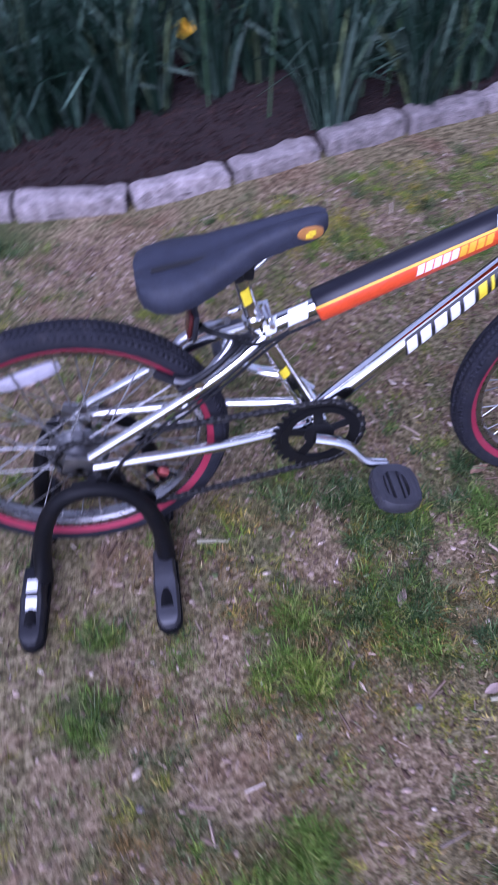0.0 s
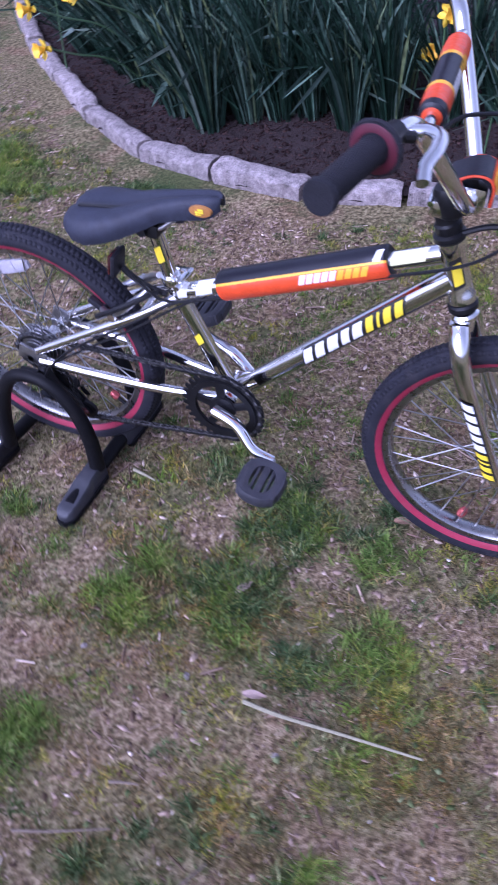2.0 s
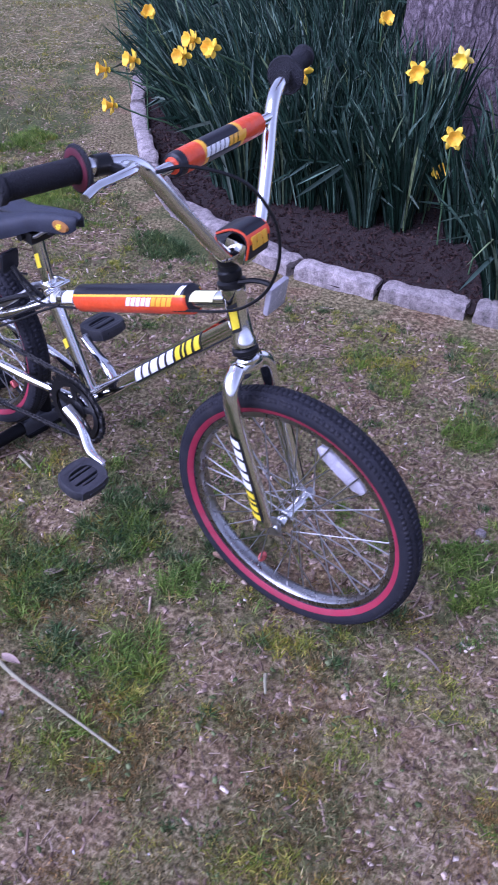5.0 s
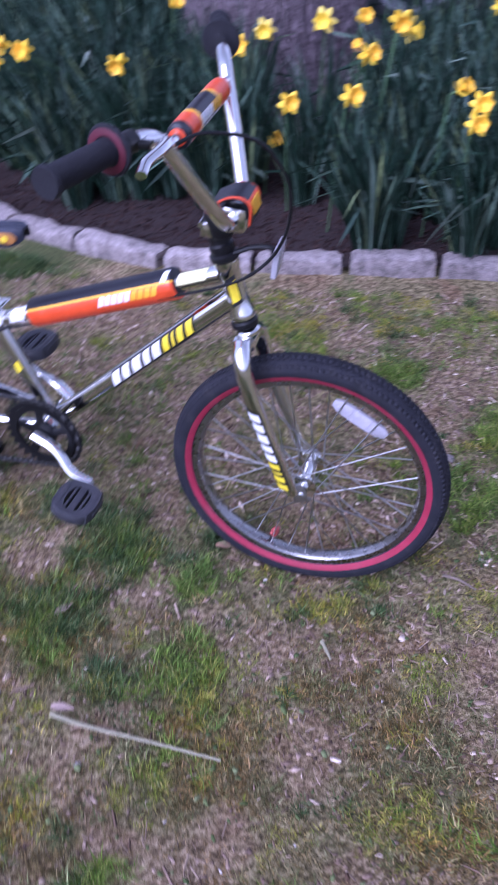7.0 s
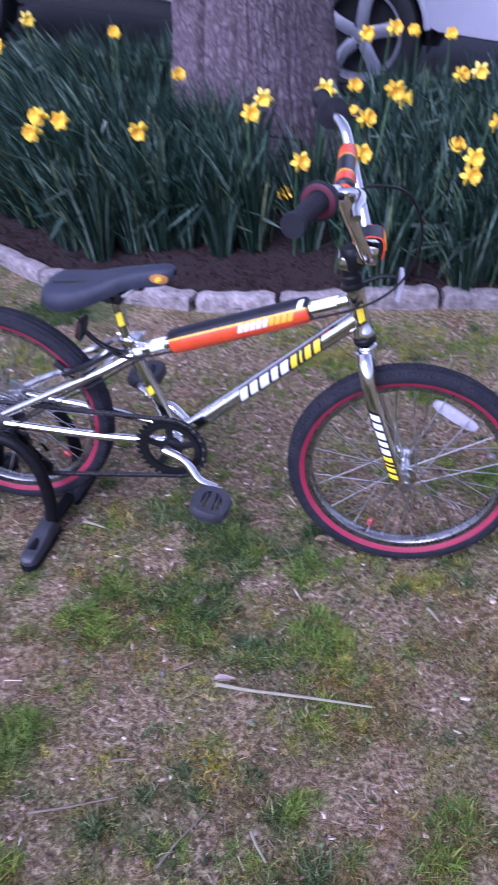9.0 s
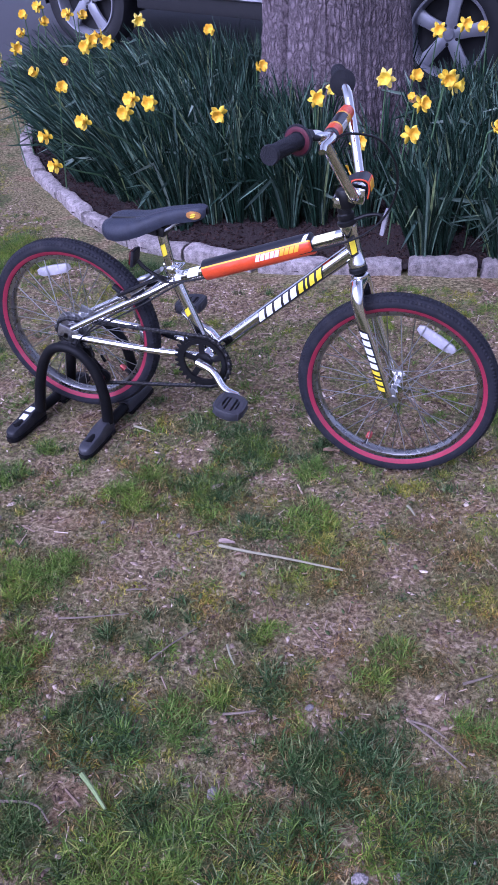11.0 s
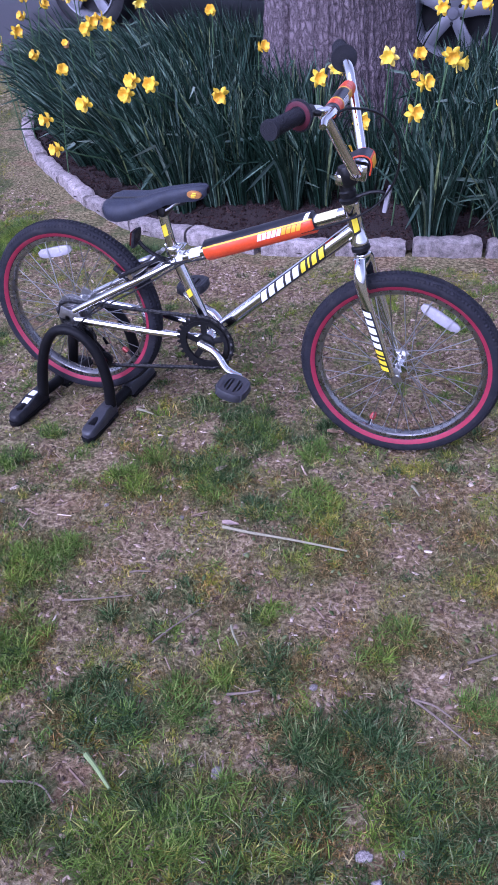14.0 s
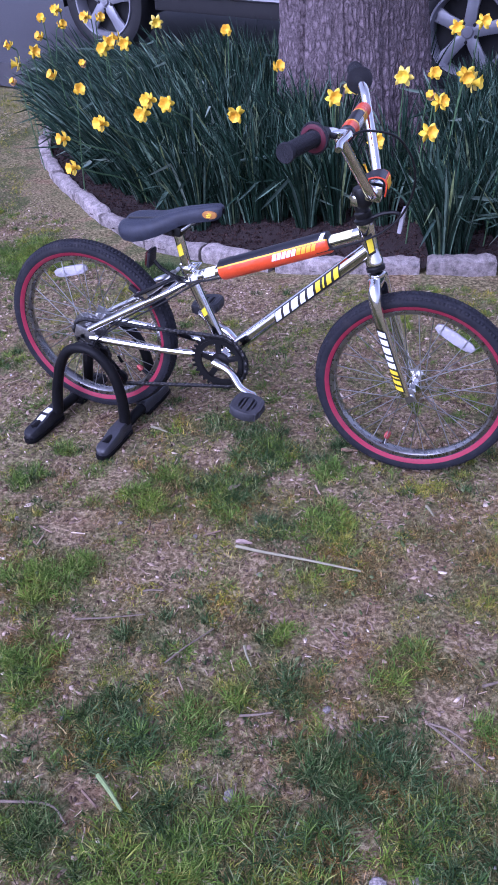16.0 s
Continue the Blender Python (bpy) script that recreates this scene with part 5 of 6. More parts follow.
        lathe(kb, [(0.014, -0.0010), (r, -0.0010), (r, 0.0010), (0.014, 0.0010)], pose(REAR.x, y, REAR.z, 90, 0, 0), 36, closed=True)
        part("sprocket", kb, STEEL, bicycle)
    db = bmesh.new()
    block(db, (0.030, 0.018, 0.050), pose(0.030, -0.066, 0.250, 0, -25, 0), 0.006)
    block(db, (0.022, 0.006, 0.105), pose(0.062, -0.052, 0.195, 0, -38, 0), 0.004)
    block(db, (0.022, 0.003, 0.105), pose(0.062, -0.036, 0.195, 0, -38, 0), 0.001)
    for c in ((0.040, 0.228), (0.088, 0.165)):
        lathe(db, [(0.004, -0.004), (0.021, -0.003), (0.021, 0.003), (0.004, 0.004)], pose(c[0], -0.044, c[1], 90, 0, 0), 20, closed=True)
    der = part("derailleur", db, BLACK, bicycle, "black rear derailleur hanging below the sprockets")
    cb = bmesh.new()
    lathe(cb, [(0.0, 0.006), (0.009, 0.005), (0.010, 0.0)], pose(0.088, -0.056, 0.165, 90, 0, 0), 16)
    part("pulley_bolt", cb, REDLENS, der)
    eb = bmesh.new()
    block(eb, (0.020, 0.006, 0.024), pose(0.110, -0.060, 0.235, 0, -20, 0), 0.003)
    part("cable_adjuster", eb, CHROME, der)
    path = []
    yc, yr = -0.047, -0.042
    for k in range(17):
        a = radians(100 - 180 * k / 16 - 5)
        path.append(Vector((BB.x + 0.0745 * math.cos(a), yc, BB.z + 0.0745 * math.sin(a))))
    path += [Vector((0.088 + 0.022 * math.cos(radians(a)), yr, 0.165 + 0.022 * math.sin(radians(a)))) for a in (-80, -130, 180, 130)]
    path += [Vector((0.040 + 0.022 * math.cos(radians(a)), yr, 0.228 + 0.022 * math.sin(radians(a)))) for a in (-40, 0, 40)]
    path += [Vector((REAR.x + 0.041 * math.cos(radians(a)), yr, REAR.z + 0.041 * math.sin(radians(a)))) for a in (-50, -90, -140, 170, 130, 95)]
    path.append(path[0])
    links, step = [], 0.0127
    acc = 0.0
    for a, b in zip(path, path[1:]):
        ln = (b - a).length
        while acc < ln:
            links.append((a + (b - a) * (acc / ln), (b - a).normalized()))
            acc += step
        acc -= ln
    plates = []
    for i, (p, d) in enumerate(links):
        mm = along(p, p + d)
        w = 0.0065 if i % 2 else 0.0045
        plates += [(mm @ pose(0, w * 0.5, 0.0063), (0.0082, 0.0016, 0.0150)), (mm @ pose(0, -w * 0.5, 0.0063), (0.0082, 0.0016, 0.0150)), (mm, (0.0060, 0.0080, 0.0060))]
    cubes("chain", plates, OILY, bicycle, "dark oily roller chain")


def build_brake():
    """Rear rim brake, its cable arch and the rear reflector."""
    for s in (-1, 1):
        bb = bmesh.new()
        tube(bb, spline([(0.178, 0.036 * s, 0.428), (0.200, 0.050 * s, 0.434), (0.228, 0.050 * s, 0.447), (0.262, 0.030 * s, 0.472), (0.272, 0.020 * s, 0.482)], 4), [0.0065] * 3 + [0.0085] * 8 + [0.006] * 6, 10, squash=0.85)
        arm = part("brake_arm", bb, STEEL, bicycle)
        sb = bmesh.new()
        block(sb, (0.052, 0.013, 0.013), pose(0.168, 0.026 * s, 0.424, 0, 38, 0), 0.004)
        tube(sb, [(0.176, 0.024 * s, 0.426), (0.196, 0.052 * s, 0.432)], 0.004, 8)
        part("brake_shoe", sb, PLASTIC, arm)
        cb = bmesh.new()
        tube(cb, [(0.212, 0.046 * s, 0.436), (0.212, 0.064 * s, 0.436)], 0.0075, 12)
        part("brake_pivot", cb, CHROME, arm)
    nb = bmesh.new()
    tube(nb, spline([(0.290, -0.020, 0.478), (0.270, -0.040, 0.474), (0.240, -0.056, 0.462), (0.212, -0.062, 0.448), (0.180, -0.060, 0.430)], 6), 0.0052, 8)
    part("brake_noodle", nb, BLACK, bicycle)
    rb = bmesh.new()
    block(rb, (0.008, 0.036, 0.040), pose(0.212, -0.018, 0.525, 0, 12, 0), 0.005)
    lens = part("rear_reflector", rb, REDLENS, bicycle, "dark red rear reflector on a black bracket")
    hb = bmesh.new()
    block(hb, (0.010, 0.042, 0.046), pose(0.219, -0.018, 0.524, 0, 12, 0), 0.006)
    part("reflector_shell", hb, PLASTIC, lens)
    ab = bmesh.new()
    tube(ab, spline([(0.226, -0.018, 0.515), (0.240, -0.016, 0.498), (0.268, -0.012, 0.478), (0.300, -0.010, 0.468)], 5), 0.0055, 8)
    part("reflector_bracket", ab, BLACK, bicycle)
    lb = bmesh.new()
    for off in (0.0, 0.012):
        tube(lb, spline([(0.36, -0.020 - off * 0.3, 0.478), (0.31, -0.034, 0.462 - off), (0.24, -0.052, 0.420 - off), (0.12, -0.072, 0.352 - off), (0.06, -0.082, 0.30), (0.035, -0.080, 0.262)], 6), 0.0024, 8)
    part("gear_cable", lb, BLACK, bicycle)


axis = (HT_TOP - HT_LOW).normalized()


def steering(deg):
    return Matrix.Translation(HT_LOW) @ Matrix.Rotation(radians(deg), 4, axis) @ Matrix.Translation(-HT_LOW)


build_frame()
build_saddle()
build_pads()
build_fork(steering(3.4), 3.4)
build_bars(Matrix.Translation((0.002, -0.010, -0.002)) @ steering(5.2) @ Matrix.Translation((0, 0, 0.9)) @ Matrix.Rotation(radians(1.0), 4, "X") @ Matrix.Translation((0, 0, -0.9)))
build_drive()
build_brake()
wheel("rear_wheel", REAR, 0, 318, 105, True)
wheel("front_wheel", FRONT, 3.4, 249, 58)


# ---- the stand under the rear axle ----
def bike_stand():
    ob = tagged(new("bike_stand"), "black tubular steel bicycle stand under the rear axle", "bike stand")
    for y in (-0.088, 0.088):
        bm = bmesh.new()
        pts = spline([(-0.118, y, 0.040), (-0.100, y, 0.13), (-0.074, y, 0.205), (-0.040, y, 0.252), (0.006, y, 0.266), (0.056, y, 0.248), (0.092, y, 0.195), (0.107, y, 0.12), (0.106, y, 0.040)], 6)
        tube(bm, pts, [0.0168 - 0.0030 * math.sin(math.pi * i / (len(pts) - 1)) for i in range(len(pts))], 16)
        part("arch", bm, STANDBLACK, ob)
        hb = bmesh.new()
        block(hb, (0.042, 0.014, 0.022), pose(0.004, y * 0.92, 0.268), 0.005)
        part("axle_hook", hb, STANDBLACK, ob)
    for a, b, label in ((Vector((-0.146, -0.178, 0.026)), Vector((-0.112, 0.13, 0.026)), 1), (Vector((0.096, -0.190, 0.026)), Vector((0.108, 0.13, 0.026)), 0)):
        rb = bmesh.new()
        tube(rb, [a, b], 0.0155, 14)
        rail = part("base_rail", rb, STANDBLACK, ob)
        for p, q in ((a, b), (b, a)):
            d = (q - p).normalized()
            fm = along(p - d * 0.034, q, (0, 0, 1))
            fb = bmesh.new()
            rings = []
            for hgt, w, lo, hi in ((0.0010, 0.005, -0.013, -0.003), (0.0035, 0.011, -0.014, 0.001), (0.008, 0.0160, -0.014, 0.004), (0.014, 0.0192, -0.014, 0.007), (0.022, 0.0205, -0.014, 0.009), (0.060, 0.0212, -0.014, 0.013), (0.085, 0.0215, -0.014, 0.019), (0.092, 0.0195, -0.014, 0.022), (0.145, 0.0185, -0.014, 0.023), (0.150, 0.0160, -0.013, 0.019)):
                base = [(-w, lo), (-w * 0.86, lo - 0.001), (w * 0.86, lo - 0.001), (w, lo), (w, hi - 0.005), (w * 0.82, hi), (-w * 0.82, hi), (-w, hi - 0.005)]
                rings.append([fb.verts.new(fm @ Vector((u, v, hgt))) for u, v in base])
            for r0, r1 in zip(rings, rings[1:]):
                for k in range(8):
                    fb.faces.new((r0[k], r0[(k + 1) % 8], r1[(k + 1) % 8], r1[k]))
            fb.faces.new(rings[0]), fb.faces.new(rings[-1])
            foot = part("foot", fb, PLASTIC if label else FOOTGREY, ob, "black plastic end foot with a rubber sole" if label else "grey plastic end foot with a rubber sole")
            sb = bmesh.new()
            rows = []
            for hgt, w in ((-0.003, 0.006), (0.0, 0.0125), (0.006, 0.0185), (0.014, 0.0218), (0.024, 0.0230), (0.140, 0.0230), (0.146, 0.0200)):
                rows.append([sb.verts.new(fm @ Vector((u, v, hgt))) for u, v in ((-w * 0.96, -0.0255), (w * 0.96, -0.0255), (w, -0.0235), (w, -0.0140), (w * 0.93, -0.0125), (-w * 0.93, -0.0125), (-w, -0.0140), (-w, -0.0235))])
            for r0, r1 in zip(rows, rows[1:]):
                for k in range(8):
                    sb.faces.new((r0[k], r0[(k + 1) % 8], r1[(k + 1) % 8], r1[k]))
            sb.faces.new(rows[0]), sb.faces.new(rows[-1])
            part("rubber_sole", sb, STANDBLACK, foot)
            if label and p is a:
                # solid black plug that paints the screw hole's dark inside
                hb = bmesh.new()
                tube(hb, [fm @ Vector((0, -0.002, 0.034)), fm @ Vector((0, 0.0118, 0.034))], 0.0055, 12)
                part("hole_shade", hb, STANDBLACK, foot)
            if label and p is a:
                for z0, z1, mt, nm in ((0.062, 0.084, DECALWHITE, "sticker"), (0.094, 0.118, DECALWHITE, "sticker_head")):
                    lb = bmesh.new()
                    f = lambda s: float(np.interp(s, (0.022, 0.060, 0.085, 0.092, 0.145), (0.009, 0.013, 0.019, 0.022, 0.023)))
                    top = [lb.verts.new(fm @ Vector((u, f(z) + 0.0012, z))) for u, z in ((-0.010, z0), (0.010, z0), (0.010, z1), (-0.010, z1))]
                    low = [lb.verts.new(fm @ Vector((u, f(z) - 0.002, z))) for u, z in ((-0.010, z0), (0.010, z0), (0.010, z1), (-0.010, z1))]
                    lb.faces.new(top), lb.faces.new(low)
                    for k in range(4):
                        lb.faces.new((top[k], top[(k + 1) % 4], low[(k + 1) % 4], low[k]))
                    part(nm, lb, mt, foot, "small white warning sticker")
    return ob


bike_stand()


# ---- daffodils ----
def lean_at(x, y):
    """The way in which the leaves of the bed lean: out over its edge, most at its far end."""
    lx = -0.10 - 0.75 * ease(-0.35, -1.5, x) + 0.25 * ease(1.2, 2.4, x)
    ly = -0.06 - 0.08 * ease(2.2, 1.3, y) - 0.14 * ease(-0.3, -0.8, x)
    return lx, ly


def leaf_clumps():
    spots = []
    xs, ys = rng.uniform(-2.0, 2.7, 6000), rng.uniform(1.25, 3.3, 6000)
    for x, y, d, ok in zip(xs, ys, kerb_distance(xs, ys), inside(BED, xs, ys)):
        if not ok:
            continue
        front = float(np.interp(x, (-1.2, -0.5, -0.2, 0.0, 0.5, 0.75, 0.95, 1.05, 1.3), (0.24, 0.25, 0.30, 0.37, 0.42, 0.36, 0.28, 0.20, 0.17))) + 0.03 * math.sin(9 * x + 1)
        if d < front or math.hypot(x - TREE[0], y - TREE[1]) < 0.47:
            continue
        if (abs(x - 0.62 + 0.33 * (y - 1.35)) < 0.12 + 0.13 * float(ease(1.5, 1.75, y)) or 0.30 < x < 0.52) and y < 2.45 and rng.random() < 0.97:
            continue
        if y + 0.14 * x > 3.02 or (0.3 < x < 0.62 and y > 2.45) or (x > 0.62 and y > 2.85):
            continue
        if all((x - a) ** 2 + (y - b) ** 2 > 0.0082 for a, b in spots):
            spots.append((x, y))
    spots += [(0.74, 1.31), (0.79, 1.38), (1.04, 1.37)]
    return spots


def blades(spots, per, length, width, spread, seg=7, droop=0.5, kink=0.10):
    """Strap leaves: each a folded strip that rises from its clump and arches over. Returns vertices and quads."""
    sp = np.array(spots)
    cnt = np.maximum(1, (per * rng.uniform(0.6, 1.4, len(sp))).astype(int))
    idx = np.repeat(np.arange(len(sp)), cnt)
    n = len(idx)
    x, y = sp[idx, 0], sp[idx, 1]
    z = bed_z(sp[:, 0], sp[:, 1])[idx]
    lx, ly = lean_at(x, y)
    tall = (rng.uniform(0.85, 1.1, len(sp)) * (1 + 0.14 * ease(1.5, 2.6, sp[:, 1])) * (1 - ease(0.2, 0.4, sp[:, 0]) * ease(1.35, 1.0, sp[:, 0]) * (0.03 + 0.13 * ease(1.5, 1.8, sp[:, 1]))))[idx]
    ln = length * tall * rng.uniform(0.55, 1.12, n)
    w = width * rng.uniform(0.65, 1.3, n)
    a = rng.uniform(0, 2 * np.pi, n)
    out = spread * rng.uniform(0.1, 1.0, n) ** 0.8
    h = np.stack([out * np.cos(a) + lx, out * np.sin(a) + ly, np.zeros(n)], -1)
    hn = h / (np.linalg.norm(h, axis=1, keepdims=True) + 1e-6)
    bend = (droop * rng.uniform(0.05, 1.0, n) ** 2)[:, None]
    rad = 0.045 * rng.uniform(0.2, 1, n)
    p = np.stack([x + rad * np.cos(a), y + rad * np.sin(a), z - 0.02], -1)
    d = h * 0.45 + np.array([0, 0, 1.0])
    fold, fold_at = rng.random(n) < kink, rng.integers(3, seg, n)
    tw = rng.uniform(0, np.pi, n)
    V = np.zeros((n, 3 * (seg + 1), 3))
    up = np.array([0, 0, 1.0])
    for i in range(seg + 1):
        t = i / seg
        dn = d / np.linalg.norm(d, axis=1, keepdims=True)
        sd = np.cross(dn, np.stack([np.cos(tw), np.sin(tw), np.full(n, 0.15)], -1))
        sd /= np.linalg.norm(sd, axis=1, keepdims=True) + 1e-6
        nm = np.cross(sd, dn)
        ww = (w * (0.75 + 0.5 * t - 0.2 * t * t) * (1 if t < 0.75 else max(0.10, 1 - ((t - 0.75) / 0.25) ** 2)))[:, None]
        V[:, 3 * i], V[:, 3 * i + 1], V[:, 3 * i + 2] = p - sd * ww * 0.5, p + nm * ww * 0.18, p + sd * ww * 0.5
        p = p + dn * (ln / seg)[:, None]
        d = dn + (0.55 * h + bend * hn * t - up * 0.9 * bend * t) * (1.1 / seg)
        tw = tw + rng.uniform(-0.15, 0.15, n)
        hit = fold & (fold_at == i)
        d[hit] = hn[hit] * 0.9 + up * rng.uniform(-0.5, 0.15, (hit.sum(), 1))
    b = np.arange(n)[:, None] * 3 * (seg + 1)
    F = []
    for i in range(seg):
        k = 3 * i
        F += [b + np.array((k, k + 1, k + 4, k + 3)), b + np.array((k + 1, k + 2, k + 5, k + 4))]
    return V.reshape(-1, 3), np.concatenate(F, 0)


clumps = leaf_clumps()
lv, lf = blades(clumps, 92, 0.43, 0.0083, 0.50, droop=0.95, kink=0.17)
leaves = raw("daffodil_leaves", lv, lf, LEAF, smooth=True)
tagged(leaves, "dense blue-green strap leaves of daffodils in the bed", "leaves", kind="stuff")
# bent leaves, their sky sheen put into the pale colour
lv, lf = blades(clumps, 3.2, 0.46, 0.0135, 0.5, droop=0.8, kink=1.0)
tagged(raw("bent_leaves", lv, lf, LEAFSHEEN, smooth=True), "daffodil leaves bent over at the top, pale undersides with painted sheen", "leaves", kind="stuff")


def daffodil(label, petal_mat, cup_mat, nod, ruffle, size=1.0, closed=0.0, low=0.0):
    """A flower at the origin that looks along -y, on a stem that runs down behind it."""
    ob = tagged(new("daffodil"), label, "flower", group="daffodils in the bed")
    m = pose(0, 0, 0, 90 - nod, 0, 0)
    pm = bpy.data.meshes.new("petal")
    bm = bmesh.new()
    rows = []
    for i in range(6):
        t = i / 5
        r = (0.004 + 0.031 * t + 0.004 * ruffle * t * t) * size
        w = 0.0102 * size * (math.sin(math.pi * min(1, 0.12 + 0.80 * t)) ** 0.8 if t < 0.98 else 0.12)
        z = (-0.004 - 0.006 * math.sin(2.4 * t) + closed * 0.022 * t * t) * size
        rr = r * (1 - 0.35 * closed * t)
        rows.append([bm.verts.new((rr, -w, z + 0.002 * t * ruffle)), bm.verts.new((rr, 0, z - 0.0025)), bm.verts.new((rr, w, z - 0.002 * t * ruffle))])
    for a, b in zip(rows, rows[1:]):
        bm.faces.new((a[0], a[1], b[1], b[0])), bm.faces.new((a[1], a[2], b[2], b[1]))
    g = bmesh.ops.extrude_face_region(bm, geom=bm.faces[:])
    bmesh.ops.translate(bm, vec=(0, 0, -0.0007), verts=[v for v in g["geom"] if isinstance(v, bmesh.types.BMVert)])
    bmesh.ops.recalc_face_normals(bm, faces=bm.faces[:])
    bm.to_mesh(pm)
    bm.free()
    pm.materials.append(petal_mat)
    pm.polygons.foreach_set("use_smooth", [True] * len(pm.polygons))
    for k in range(6):
        po = new("petal", pm)
        po.parent = ob
        po.matrix_basis = m @ pose(0, 0, 0.0 if k % 2 else -0.002, 24 * ruffle * math.sin(k * 2.2 + 3 * ruffle), -6 + 17 * math.sin(k * 1.7 + 4 * ruffle), 60 * k + 9 * math.sin(k * 3.1 + 5 * ruffle))
    cb = bmesh.new()
    seg, prof = 24, [(0.005, -0.006), (0.0085, 0.002), (0.0115, 0.010), (0.0165, 0.020), (0.0230, 0.027), (0.0220, 0.0275), (0.0132, 0.021), (0.0090, 0.015), (0.004, 0.012)]
    rings = []
    for j, (r, h) in enumerate(prof):
        ring = []
        for k in range(seg):
            a = 2 * math.pi * k / seg
            wob = 1 + (0.10 * math.sin(6 * a + 1) + 0.05 * math.sin(11 * a)) * (1 if j in (4, 5) else 0.25)
            ring.append(cb.verts.new(m @ Vector((r * size * wob * math.cos(a), r * size * wob * math.sin(a), h * size + (0.0015 * math.sin(7 * a) if j in (4, 5) else 0)))))
        rings.append(ring)
    for a, b in zip(rings, rings[1:]):
        for k in range(seg):
            cb.faces.new((a[k], a[(k + 1) % seg], b[(k + 1) % seg], b[k]))
    cb.faces.new(rings[-1])
    part("trumpet", cb, cup_mat, ob)
    back = m @ Vector((0, 0, -0.030))
    nb = bmesh.new()
    tube(nb, spline([m @ Vector((0, 0, -0.004)), m @ Vector((0, 0, -0.016)), back, back + Vector((0, 0.012, -0.010)), back + Vector((0, 0.018 + 0.06 * low, -0.05)), back + Vector((0, 0.05 + 0.20 * low, -0.28 + 0.12 * low)), back + Vector((0.01, 0.10 + 0.34 * low, -0.62 + 0.15 * low))], 5), [0.0035] * 8 + [0.0050] * 4 + [0.0030] * 19, 8)
    part("stem", nb, STEMGREEN, ob)
    return ob


# flowers of the bed in three drifts: x, y, z, turn, kind
DRIFT_A = [(-0.421, 1.26, 0.583, -25, 5), (-0.440, 1.23, 0.538, -10, 5), (-0.353, 1.27, 0.569, 5, 5), (-0.575, 1.14, 0.520, -30, 5), (-0.830, 1.25, 0.420, -40, 5), (-0.800, 1.24, 0.305, -35, 5),
           (-0.942, 1.60, 0.530, 35, 1), (-1.089, 2.10, 0.601, -5, 0), (-1.075, 2.14, 0.624, 40, 0), (-1.060, 2.20, 0.632, -60, 0), (-0.995, 2.15, 0.617, 10, 0), (-1.263, 1.90, 0.518, -45, 1),
           (-1.619, 2.30, 0.544, 40, 0), (-1.704, 2.50, 0.580, -40, 1), (-1.879, 2.80, 0.622, 10, 1), (-1.902, 3.00, 0.637, -20, 0), (-1.689, 2.70, 0.605, 70, 1), (-1.586, 2.80, 0.631, -30, 0)]
DRIFT_B = [(-1.525, 2.85, 0.618, 60, 1), (-1.144, 2.80, 0.606, 20, 3), (-1.918, 2.50, 0.531, -60, 1), (-1.602, 2.10, 0.522, -70, 3), (-1.534, 1.95, 0.469, -40, 4), (-1.150, 2.00, 0.552, 0, 4),
           (0.731, 1.64, 0.622, 10, 2), (0.757, 1.67, 0.590, 70, 3), (0.554, 2.45, 0.650, 0, 0), (0.665, 2.50, 0.667, 20, 0), (0.749, 2.50, 0.656, -30, 1), (-0.157, 2.02, 0.556, 40, 1),
           (0.440, 1.45, 0.419, 20, 0), (0.360, 1.56, 0.262, 40, 1), (0.593, 1.70, 0.529, -30, 4), (0.637, 1.66, 0.518, 40, 0), (0.567, 1.885, 0.572, 15, 1), (0.487, 1.663, 0.607, -8, 3)]
DRIFT_C = [(-0.480, 2.217, 0.667, 0, 1), (0.246, 1.536, 0.551, 15, 0), (-0.165, 1.515, 0.476, 0, 2), (0.652, 1.38, 0.478, 25, 0), (1.017, 1.402, 0.477, 5, 0), (1.014, 1.385, 0.426, 10, 0),
           (0.953, 1.435, 0.503, 60, 1), (0.960, 2.46, 0.50, 30, 0), (1.036, 2.45, 0.517, 0, 3), (1.205, 1.30, 0.474, 30, 4), (1.217, 1.25, 0.440, 10, 2), (1.090, 1.61, 0.537, 35, 0),
           (0.217, 1.90, 0.511, 0, 3), (0.90, 2.60, 0.63, 0, 1), (1.35, 2.2, 0.58, -20, 0), (1.55, 1.9, 0.55, 30, 1)]
kinds = [daffodil("yellow daffodil with an orange trumpet among the leaves", PETAL, TRUMPET, 14, 0.6),
         daffodil("yellow daffodil nodding to one side among the leaves", PETAL, TRUMPET, 30, 1.0, 0.95, 0.55),
         daffodil("wide open yellow daffodil among the leaves", PETAL, TRUMPET, -4, 0.4, 1.05),
         daffodil("pale lemon daffodil among the leaves", PALEPETAL, PETAL, 6, 0.8, 1.08),
         daffodil("small wilted brownish daffodil among the leaves", WILTED, TRUMPET, 40, 1.4, 0.7, 0.8),
         daffodil("yellow daffodil leaning out over the kerb", PETAL, TRUMPET, 14, 0.6, 1.0, 0.2, 1.0)]
used = set()
for x, y, z, turn, k in DRIFT_A + DRIFT_B + DRIFT_C:
    m = pose(x, y, z, 4 * math.sin(37 * x), 5 * math.cos(23 * y), turn + 12)
    if k in used:
        copy_thing(kinds[k], m)
    else:
        kinds[k].matrix_basis = m
        used.add(k)


